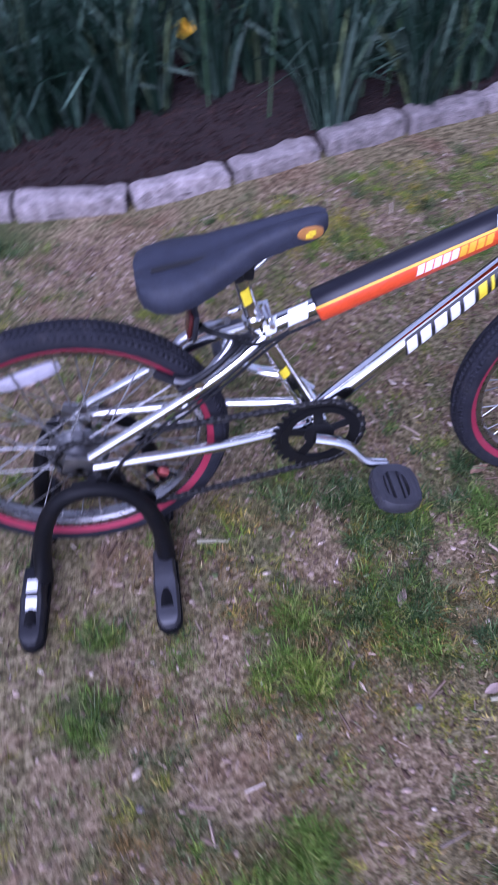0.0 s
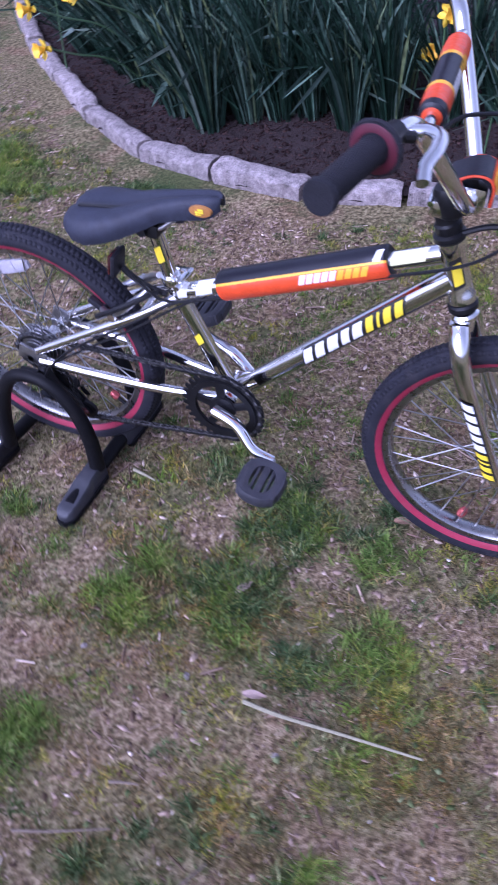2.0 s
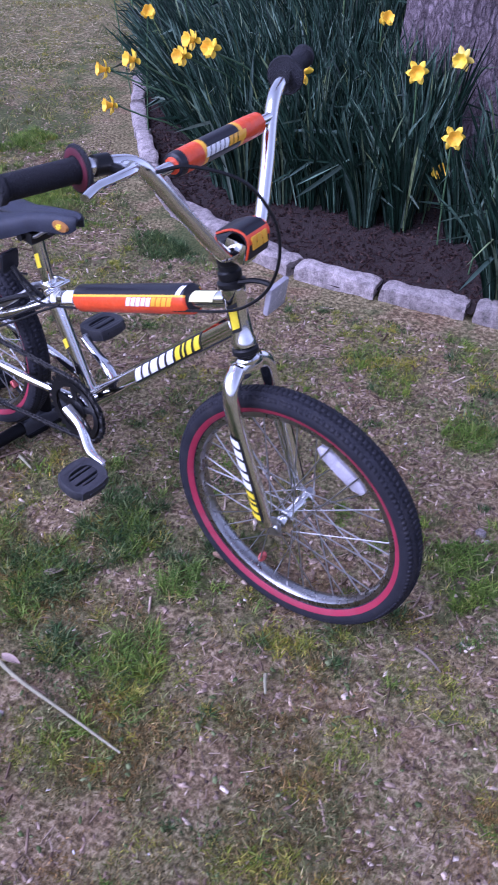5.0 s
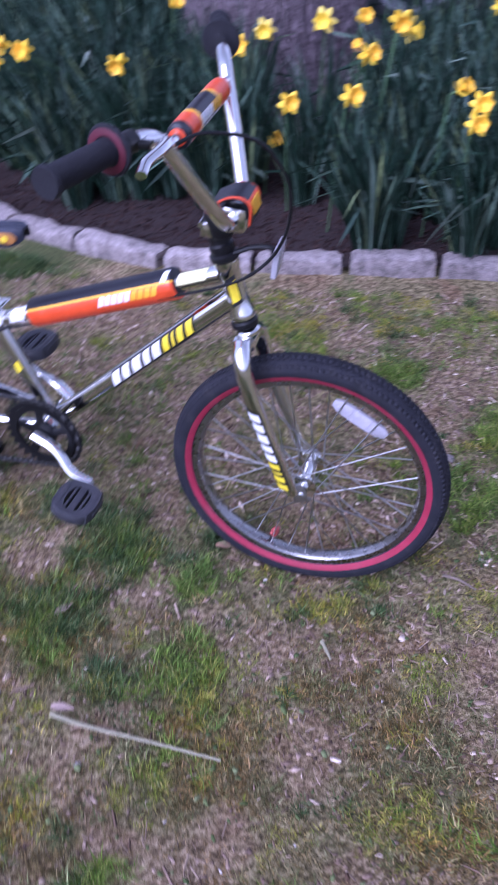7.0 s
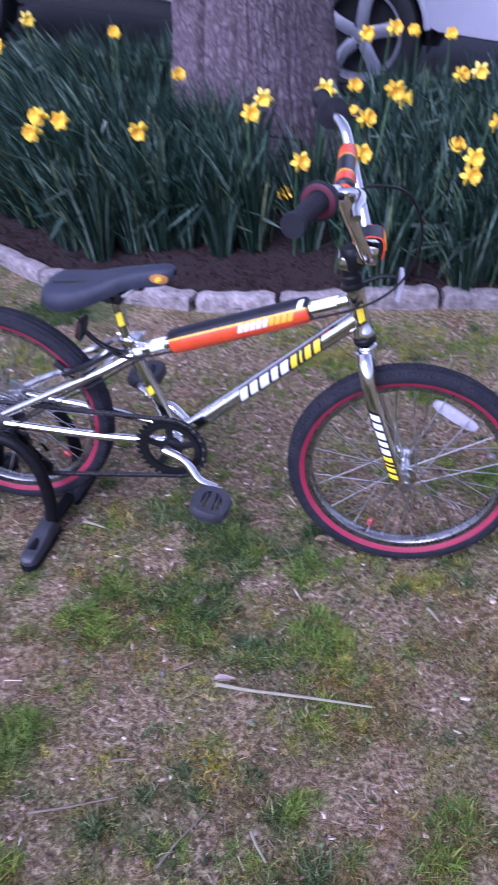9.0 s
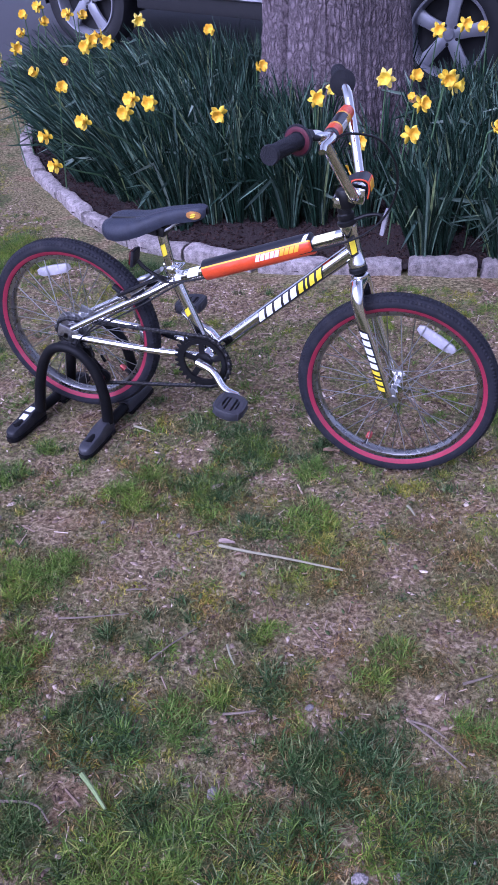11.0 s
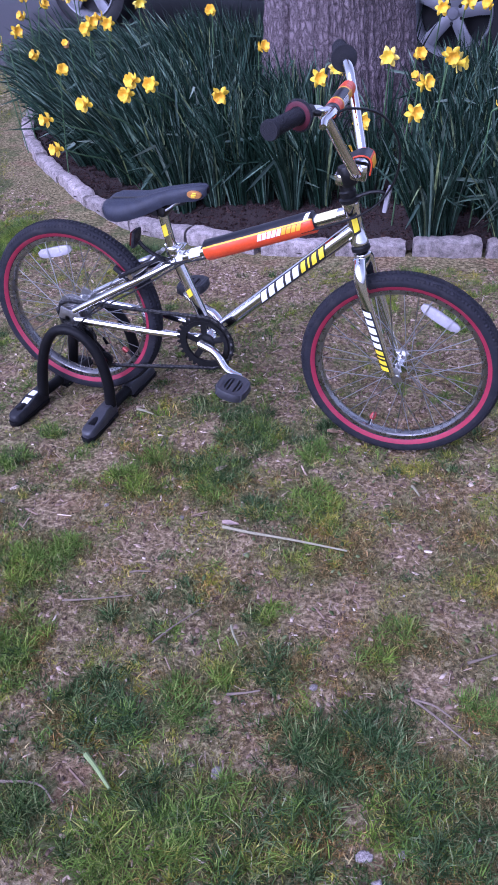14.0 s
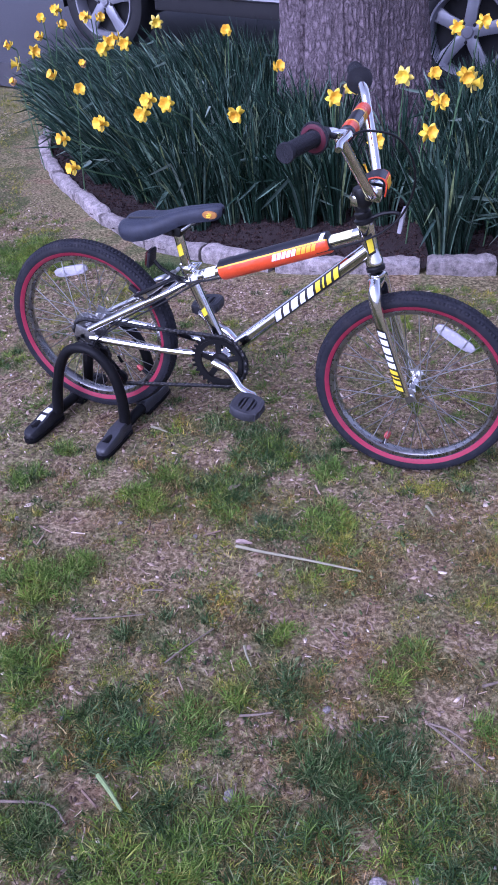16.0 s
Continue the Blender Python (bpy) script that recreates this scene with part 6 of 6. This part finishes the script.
# ---- lawn: grass, thatch, litter ----
def scatter(n, x0, x1, y0, y1, weight):
    """Points of the lawn, thinned by the weight; none in the bed, under stones or on the driveway."""
    x, y = rng.uniform(x0, x1, n), rng.uniform(y0, y1, n)
    ok = (rng.random(n) < weight(x, y)) & ~inside(BED, x, y) & (kerb_distance(x, y) > 0.10) & (y + 0.14 * x < 3.25)
    return x[ok], y[ok]


def grass(name, label, x, y, height, width, mat):
    """Curved blades, one for each point."""
    n = len(x)
    z = ground_z(x, y) - 0.004
    h = height * rng.uniform(0.45, 1.25, n) * (0.55 + 0.75 * green_at(x, y))
    a = rng.uniform(0, 2 * np.pi, n)
    lean = rng.uniform(0.3, 1.5, n)
    w = width * rng.uniform(0.6, 1.3, n)
    t = rng.uniform(0, 2 * np.pi, n)
    ca, sa, ct, st = np.cos(a), np.sin(a), np.cos(t), np.sin(t)
    V = np.zeros((n, 5, 3))
    for i, q in enumerate((0.0, 0.55)):
        ox, oz = h * lean * q ** 1.7, h * (q - 0.25 * lean * q * q)
        ww = w * (1 - 0.45 * q)
        cx, cy = x + ox * ca, y + ox * sa
        V[:, 2 * i] = np.stack([cx - ct * ww / 2, cy - st * ww / 2, z + oz], -1)
        V[:, 2 * i + 1] = np.stack([cx + ct * ww / 2, cy + st * ww / 2, z + oz], -1)
    V[:, 4] = np.stack([x + h * lean * ca, y + h * lean * sa, z + h * (1 - 0.25 * lean)], -1)
    b = np.arange(n)[:, None] * 5
    F = np.concatenate([b + np.array(f) for f in ((0, 1, 3), (0, 3, 2), (2, 3, 4))], 0)
    ob = raw(name, V.reshape(-1, 3), F, mat, smooth=True)
    return tagged(ob, label, "grass", kind="stuff")


def straws(name, label, cat, x, y, length, width, mat, zfun=ground_z, tilt=0.15, curl=0.3):
    """Thin three-sided stalks that lie about."""
    n = len(x)
    z = zfun(x, y)
    ln, w = length * rng.uniform(0.3, 1.3, n), width * rng.uniform(0.6, 1.4, n)
    a = rng.uniform(0, 2 * np.pi, n)
    up = rng.normal(0, tilt, n)
    bend = rng.normal(0, curl, n)
    V = np.zeros((n, 6, 3))
    for i, q in enumerate((-0.5, 0.5)):
        off = bend * ln * (0.25 - q * q)
        cx, cy = x + np.cos(a) * ln * q - np.sin(a) * off, y + np.sin(a) * ln * q + np.cos(a) * off
        cz = z + np.abs(up) * ln * 0.5 + up * ln * q + 0.002
        for k, (du, dz) in enumerate(((-0.5, 0.0), (0.5, 0.0), (0.0, 0.6))):
            V[:, 3 * i + k] = np.stack([cx - np.sin(a) * w * du, cy + np.cos(a) * w * du, cz + dz * w], -1)
    b = np.arange(n)[:, None] * 6
    F = []
    for i in (0,):
        for k in range(3):
            j = (k + 1) % 3
            F.append(b + np.array((i + k, i + j, i + 3 + j, i + 3 + k)))
    ob = raw(name, V.reshape(-1, 3), np.concatenate(F, 0), mat)
    return tagged(ob, label, cat, kind="stuff")


def chips(name, label, cat, x, y, size, mat, zfun=ground_z, flat=0.35, tilt=0.35, slim=1.0):
    """Small broken flakes with five uneven corners and some thickness."""
    n = len(x)
    z = zfun(x, y)
    s = size * rng.uniform(0.35, 1.3, n)
    a0 = rng.uniform(0, 2 * np.pi, n)
    tx, ty = rng.normal(0, tilt, n), rng.normal(0, tilt, n)
    long = rng.uniform(0.3, 1.0, n) * slim
    V = np.zeros((n, 10, 3))
    for k in range(5):
        a = 2 * np.pi * k / 5 + rng.uniform(-0.35, 0.35, n)
        r = s * rng.uniform(0.6, 1.0, n)
        u, v = r * np.cos(a), r * np.sin(a) * long
        dx, dy = u * np.cos(a0) - v * np.sin(a0), u * np.sin(a0) + v * np.cos(a0)
        dz = dx * tx + dy * ty
        V[:, k] = np.stack([x + dx, y + dy, z + dz + 0.001 + flat * s * 0.5], -1)
        V[:, 5 + k] = np.stack([x + dx * 0.9, y + dy * 0.9, z + dz - flat * s * 0.4], -1)
    b = np.arange(n)[:, None] * 10
    quads = [b + np.array((k, 5 + k, 5 + (k + 1) % 5, (k + 1) % 5)) for k in range(5)]
    quads += [b + np.array((0, 1, 2, 3)), b + np.array((0, 3, 4, 4))]
    tris = []
    for q in quads[:-1]:
        tris += [q[:, (0, 1, 2)], q[:, (0, 2, 3)]]
    tris.append((b + np.array((0, 3, 4))))
    ob = raw(name, V.reshape(-1, 3), np.concatenate(tris, 0), mat)
    return tagged(ob, label, cat, kind="stuff")


def tufts(count, x0, x1, y0, y1, weight, per, radius):
    """Points gathered into tufts of uneven size."""
    tx, ty = scatter(count, x0, x1, y0, y1, weight)
    k = (per * rng.uniform(0.3, 1.6, len(tx))).astype(int) + 3
    i = np.repeat(np.arange(len(tx)), k)
    r = radius * rng.uniform(0.5, 1.5, len(tx))[i] * np.sqrt(rng.random(len(i)))
    a = rng.uniform(0, 2 * np.pi, len(i))
    x, y = tx[i] + r * np.cos(a), ty[i] + r * np.sin(a)
    ok = kerb_distance(x, y) > 0.09
    return x[ok], y[ok]


NEAR = (-1.5, 1.9, -1.75, 1.45)
open_soil = lambda x, y: 1 - 0.85 * spots(BARE, x, y)
wild = lambda x, y, seed: ease(0.50, 0.64, patchy(x, y, 9, seed)) * open_soil(x, y)
low = lambda x, y: ease(-0.85, -1.15, np.asarray(y)) * open_soil(x, y)
shady = lambda x: ease(0.80, 0.95, np.asarray(x))
gx1, gy1 = tufts(17000, *NEAR, lambda x, y: np.clip(spots(GREEN, x, y) ** 1.2 + 0.20 * wild(x, y, 11) + 0.20 * low(x, y) * (1 - shady(x)), 0, 1) * (1 - 0.45 * low(x, y) * shady(x)), 42, 0.018)
grass("grass", "short tufted green lawn grass on worn soil", gx1, gy1, 0.026, 0.0026, GRASS)
gx6, gy6 = tufts(17000, *NEAR, lambda x, y: np.clip(spots(DEEP, x, y) ** 1.2 + 0.12 * wild(x, y, 17) + (0.05 + 0.38 * shady(x)) * low(x, y), 0, 1), 46, 0.018)
grass("deep_grass", "dense dark blue-green lawn grass in clumps", gx6, gy6, 0.028, 0.0027, DEEPGRASS)
gx3, gy3 = tufts(20000, *NEAR, lambda x, y: np.clip(spots(YELLOW, x, y) + 0.30 * moss_at(x, y) ** 1.5, 0, 1), 30, 0.016)
grass("yellowed_grass", "low yellow-green moss and grass on worn soil", gx3, gy3, 0.019, 0.0029, MOSSGRASS)
gx4, gy4 = tufts(26000, *NEAR, lambda x, y: (0.14 + 0.7 * ease(0.46, 0.60, patchy(x, y, 10, 31)) + 0.8 * spots(THIN, x, y)) * open_soil(x, y), 12, 0.014)
grass("sparse_grass", "thin short grey-green grass blades on worn soil", gx4, gy4, 0.019, 0.0028, GREYGRASS)
OLIVE = island_surface("matted_dead_grass", [(0.0, (0.045, 0.035, 0.012)), (0.4, (0.125, 0.096, 0.034)), (0.8, (0.230, 0.169, 0.068)), (1.0, (0.386, 0.281, 0.140))], 0.85, 0.25, 0.1, (6.0, (0.42, 0.47, 0.48), (0.60, 0.50, 0.40)))
gx7, gy7 = tufts(18500, -0.2, 2.0, -1.6, 0.15, lambda x, y: ease(-0.2, 0.1, x) * ease(1.95, 1.35, x) * ease(-1.6, -1.15, y) * (0.12 + 0.48 * shady(x) + 0.5 * ease(0.40, 0.54, patchy(x, y, 6, 81))) * open_soil(x, y) * (0.3 + 0.7 * ease(0.0, -0.35, y)), 26, 0.022)
grass("matted_grass", "short matted olive-brown dead grass on worn soil", gx7, gy7, 0.015, 0.0026, OLIVE)
far_mask = lambda x, y: (x > -1.5) & (x < 1.9) & (y < 1.45) & (y > -1.75)
gx2, gy2 = tufts(9000, -4.5, 3.2, -2.4, 4.2, lambda x, y: np.where(far_mask(x, y), 0, 0.15 + 0.8 * ease(0.4, 0.6, patchy(x, y, 4, 41))), 22, 0.04)
grass("far_grass", "thin green lawn grass beyond the kerb", gx2, gy2, 0.022, 0.0038, GREYGRASS)
gx5, gy5 = tufts(16000, -4.5, 3.2, -2.4, 4.2, lambda x, y: np.where(far_mask(x, y), 0, 0.25 + 0.75 * ease(0.42, 0.6, patchy(x, y, 3, 51))), 20, 0.05)
grass("far_yellow_grass", "yellowed lawn grass beyond the kerb", gx5, gy5, 0.016, 0.0034, MOSSGRASS)
bare = lambda x, y: np.clip(1 - 0.6 * moss_at(x, y) - 0.4 * green_at(x, y), 0.05, 1)
sx, sy = scatter(60000, -2.2, 2.0, -1.75, 2.0, lambda x, y: (0.2 + 0.6 * bare(x, y)) * (1 - 0.6 * ease(-0.1, -0.5, y)))
straws("dry_thatch", "dead straw-coloured grass lying on the soil", "dry grass", sx, sy, 0.018, 0.0018, STRAW, tilt=0.25, curl=0.25)
DRYPALE = island_surface("pale_dry_grass", [(0.0, (0.17, 0.135, 0.075)), (0.6, (0.34, 0.285, 0.165)), (1.0, (0.52, 0.45, 0.30))], 0.85, 0.2, 0.1)
fx, fy = scatter(34000, -4.5, -2.1, -1.0, 3.2, lambda x, y: np.full(np.shape(x), 0.8))
straws("far_thatch", "dead grass lying on the lawn beyond the bed", "dry grass", fx, fy, 0.024, 0.0030, DRYPALE, tilt=0.25, curl=0.25)
qx, qy = scatter(24000, -2.0, 2.0, -1.75, 1.6, lambda x, y: bare(x, y) * (1 - 0.35 * ease(-0.15, -0.5, y)))
chips("soil_crumbs", "loose crumbs of brown soil", "soil", qx, qy, 0.0046, CRUMBS, ground_z, 0.6, 0.5)
cx, cy = scatter(18000, -2.0, 2.0, -1.75, 1.6, lambda x, y: bare(x, y) * (1 - 0.5 * ease(-0.15, -0.5, y)))
chips("leaf_litter", "small flakes of bark and dry leaf on the soil", "litter", cx, cy, 0.0072, WOODCHIP, ground_z, 0.25, 0.4)
wx, wy = scatter(21000, -1.6, 1.7, -1.6, 1.5, lambda x, y: 0.12 + 0.85 * bare(x, y) * (0.13 + 0.87 * ease(-0.3, 0.2, y)))
chips("bark_chips", "pale splinters of bark and stalk on the soil", "litter", wx, wy, 0.0125, WOODCHIP, ground_z, 0.16, 0.3, 0.45)
jx, jy = scatter(900, -1.2, 1.6, -1.3, 1.15, lambda x, y: (0.15 + 0.85 * ease(-0.3, 0.2, y)) * (0.35 + 0.65 * bare(x, y)))
straws("stalk_litter", "short pale dry stalks strewn over the soil", "litter", jx, jy, 0.040, 0.0040, WOODCHIP, tilt=0.08, curl=0.35)
bx, by = rng.uniform(-2.0, 2.6, 26000), rng.uniform(1.0, 2.4, 26000)
okb = inside(BED, bx, by) & (kerb_distance(bx, by) > 0.07)
chips("bark_mulch", "dark shredded bark mulch in the flower bed", "mulch", bx[okb], by[okb], 0.0085, MULCHBITS, bed_z, 0.3, 0.5)
mx, my = rng.uniform(-1.9, 2.4, 2600), rng.uniform(1.0, 1.9, 2600)
okm = inside(BED, mx, my) & (kerb_distance(mx, my) > 0.06)
straws("mulch_fibres", "thin brown fibres on the mulch", "mulch", mx[okm], my[okm], 0.045, 0.0022, MULCHBITS, bed_z, 0.25, 0.4)

CLOVER = island_surface("clover_leaf", [(0.0, (0.06, 0.085, 0.03)), (0.6, (0.11, 0.14, 0.05)), (1.0, (0.20, 0.23, 0.11))], 0.7, 0.15, 0.1)
kx, ky = scatter(3500, -0.9, 1.8, -1.7, 1.2, lambda x, y: 0.35 + 0.4 * np.sin(3 * x + 2) * np.sin(4 * y))
chips("clover", "low clover and weed leaves in the lawn", "weeds", kx, ky, 0.0070, CLOVER, lambda x, y: ground_z(x, y) + 0.010, 0.12, 0.35)
PALE = island_surface("pale_grit", [(0.0, (0.35, 0.31, 0.30)), (0.6, (0.55, 0.51, 0.50)), (1.0, (0.75, 0.72, 0.72))], 0.8, 0.15, 0.2)
px, py = scatter(130, -1.4, 1.9, -1.7, 1.25, lambda x, y: np.full(np.shape(x), 0.9))
chips("grit", "scattered pale grit and petal flakes on the soil", "grit", px, py, 0.0048, PALE, ground_z, 0.6, 0.3)


def pebble(x, y, size, seed, flat=0.6):
    bm = bmesh.new()
    bmesh.ops.create_icosphere(bm, subdivisions=3, radius=1.0)
    for v in bm.verts:
        nv = noise.noise_vector(v.co * 1.6 + Vector((seed * 5.3, 0, 0)))
        v.co = Vector((v.co.x, v.co.y * 0.75, v.co.z * flat)) + nv * 0.28
        v.co *= size * 0.8
    ob = finish("pebble", bm, STONE)
    ob.matrix_basis = pose(x, y, float(ground_z(x, y)) + size * 0.25, 0, 0, seed * 47)
    return tagged(ob, "small pale grey pebble lying on the lawn", "pebble", group="pebbles on the lawn")


for i, (x, y, s) in enumerate(((0.929, -0.831, 0.011), (0.819, -1.057, 0.016), (1.002, -0.863, 0.009), (0.674, -0.518, 0.008), (0.277, -0.45, 0.008), (0.447, -1.006, 0.009), (0.015, -0.515, 0.009), (1.10, -1.12, 0.017), (1.13, -1.16, 0.014), (0.478, -0.44, 0.009), (1.127, 0.417, 0.017), (1.150, 0.402, 0.010), (1.158, -1.098, 0.012))):
    pebble(x, y, s, i + 1)


def twig(pts, r, label, mat=TWIG, name="twig"):
    bm = bmesh.new()
    q = spline([(x, y, float(ground_z(x, y)) + z) for x, y, z in pts], 5)
    tube(bm, q, [r * (1 - 0.5 * i / len(q)) for i in range(len(q))], 7)
    return tagged(finish(name, bm, mat), label, "twig")


twig(((0.592, -0.454, 0.012), (0.66, -0.458, 0.014), (0.77, -0.452, 0.015), (0.893, -0.444, 0.012)), 0.0042, "long dry pale green stalk lying on the lawn", name="stalk")
twig(((0.338, -0.772, 0.008), (0.40, -0.75, 0.010), (0.482, -0.715, 0.010)), 0.0024, "thin grey twig lying on the lawn", BROWNTWIG)
twig(((0.440, -1.204, 0.010), (0.529, -1.182, 0.014), (0.574, -1.201, 0.010)), 0.0028, "crooked brown twig lying in the grass", BROWNTWIG)
twig(((0.720, -0.730, 0.010), (0.735, -0.755, 0.014), (0.754, -0.777, 0.010)), 0.003, "short pale twig lying on the lawn")
twig(((1.199, -0.686, 0.010), (1.225, -0.668, 0.012), (1.249, -0.647, 0.012)), 0.0032, "short brown twig lying on the lawn", BROWNTWIG)
twig(((0.777, -0.900, 0.010), (0.805, -0.89, 0.012), (0.836, -0.874, 0.012)), 0.003, "thin grey twig lying in the grass", BROWNTWIG)
twig(((1.119, -0.803, 0.012), (1.155, -0.808, 0.016), (1.190, -0.820, 0.012)), 0.0026, "thin dark brown twig lying in the grass", BROWNTWIG)
twig(((1.169, 0.057, 0.010), (1.20, 0.050, 0.014), (1.234, 0.037, 0.010)), 0.0034, "short brown twig lying beside the front tyre", BROWNTWIG)
twig(((0.985, -0.165, 0.010), (0.995, -0.18, 0.014), (1.010, -0.198, 0.010)), 0.004, "short pale twig lying on the lawn")
twig(((0.165, -0.048, 0.010), (0.195, -0.055, 0.012), (0.223, -0.061, 0.010)), 0.004, "pale split twig lying on the soil")


def dry_leaf(x, y, ln, turn, label, mat):
    bm = bmesh.new()
    rows = []
    for i in range(7):
        t = i / 6
        w = 0.20 * ln * math.sin(math.pi * min(1, 0.08 + 0.9 * t))
        rows.append([bm.verts.new((ln * (t - 0.5), s * w, 0.10 * ln * (abs(s) ** 1.5) + 0.06 * ln * math.sin(5 * t + s))) for s in (-1, -0.5, 0, 0.5, 1)])
    for a, b in zip(rows, rows[1:]):
        for k in range(4):
            bm.faces.new((a[k], a[k + 1], b[k + 1], b[k]))
    g = bmesh.ops.extrude_face_region(bm, geom=bm.faces[:])
    bmesh.ops.translate(bm, vec=(0, 0, -0.0008), verts=[v for v in g["geom"] if isinstance(v, bmesh.types.BMVert)])
    ob = finish("dry_leaf", bm, mat)
    ob.matrix_basis = pose(x, y, float(ground_z(x, y)) + 0.010, 6, 4, turn)
    return tagged(ob, label, "leaf")


DRYLEAF = surface("dry_leaf", (0.28, 0.17, 0.11), 0.8, 0.0, 0.3, 80, 0.4, 300)
PALELEAF = surface("pale_dry_leaf", (0.34, 0.25, 0.21), 0.8, 0.0, 0.25, 80, 0.4, 300)
GREENLEAF = surface("cut_leaf", (0.20, 0.26, 0.10), 0.6, 0.0, 0.2, 80, 0.3, 300)
twig(((0.587, -1.107, 0.022), (0.62, -1.128, 0.026), (0.658, -1.152, 0.018)), 0.0052, "cut pale green leaf blade lying in the grass", GREENLEAF, name="leaf_blade")
twig(((0.582, -0.824, 0.010), (0.605, -0.772, 0.012), (0.640, -0.705, 0.010)), 0.0022, "thin tan twig lying across the soil", BROWNTWIG)
twig(((1.118, -0.803, 0.010), (1.17, -0.832, 0.013), (1.232, -0.866, 0.010)), 0.0028, "long grey twig lying in the grass", BROWNTWIG)
twig(((0.445, -0.652, 0.008), (0.465, -0.648, 0.014), (0.492, -0.640, 0.012)), 0.0026, "small forked brown twig on bare soil", BROWNTWIG)
dry_leaf(0.739, 0.010, 0.045, 20, "curled brown leaf beside the front tyre", DRYLEAF)
dry_leaf(0.605, -0.437, 0.040, 15, "curled pale tan leaf beside the stalk", PALELEAF)
dry_leaf(0.505, -0.245, 0.040, 60, "pale tan leaf lying on the soil", PALELEAF)
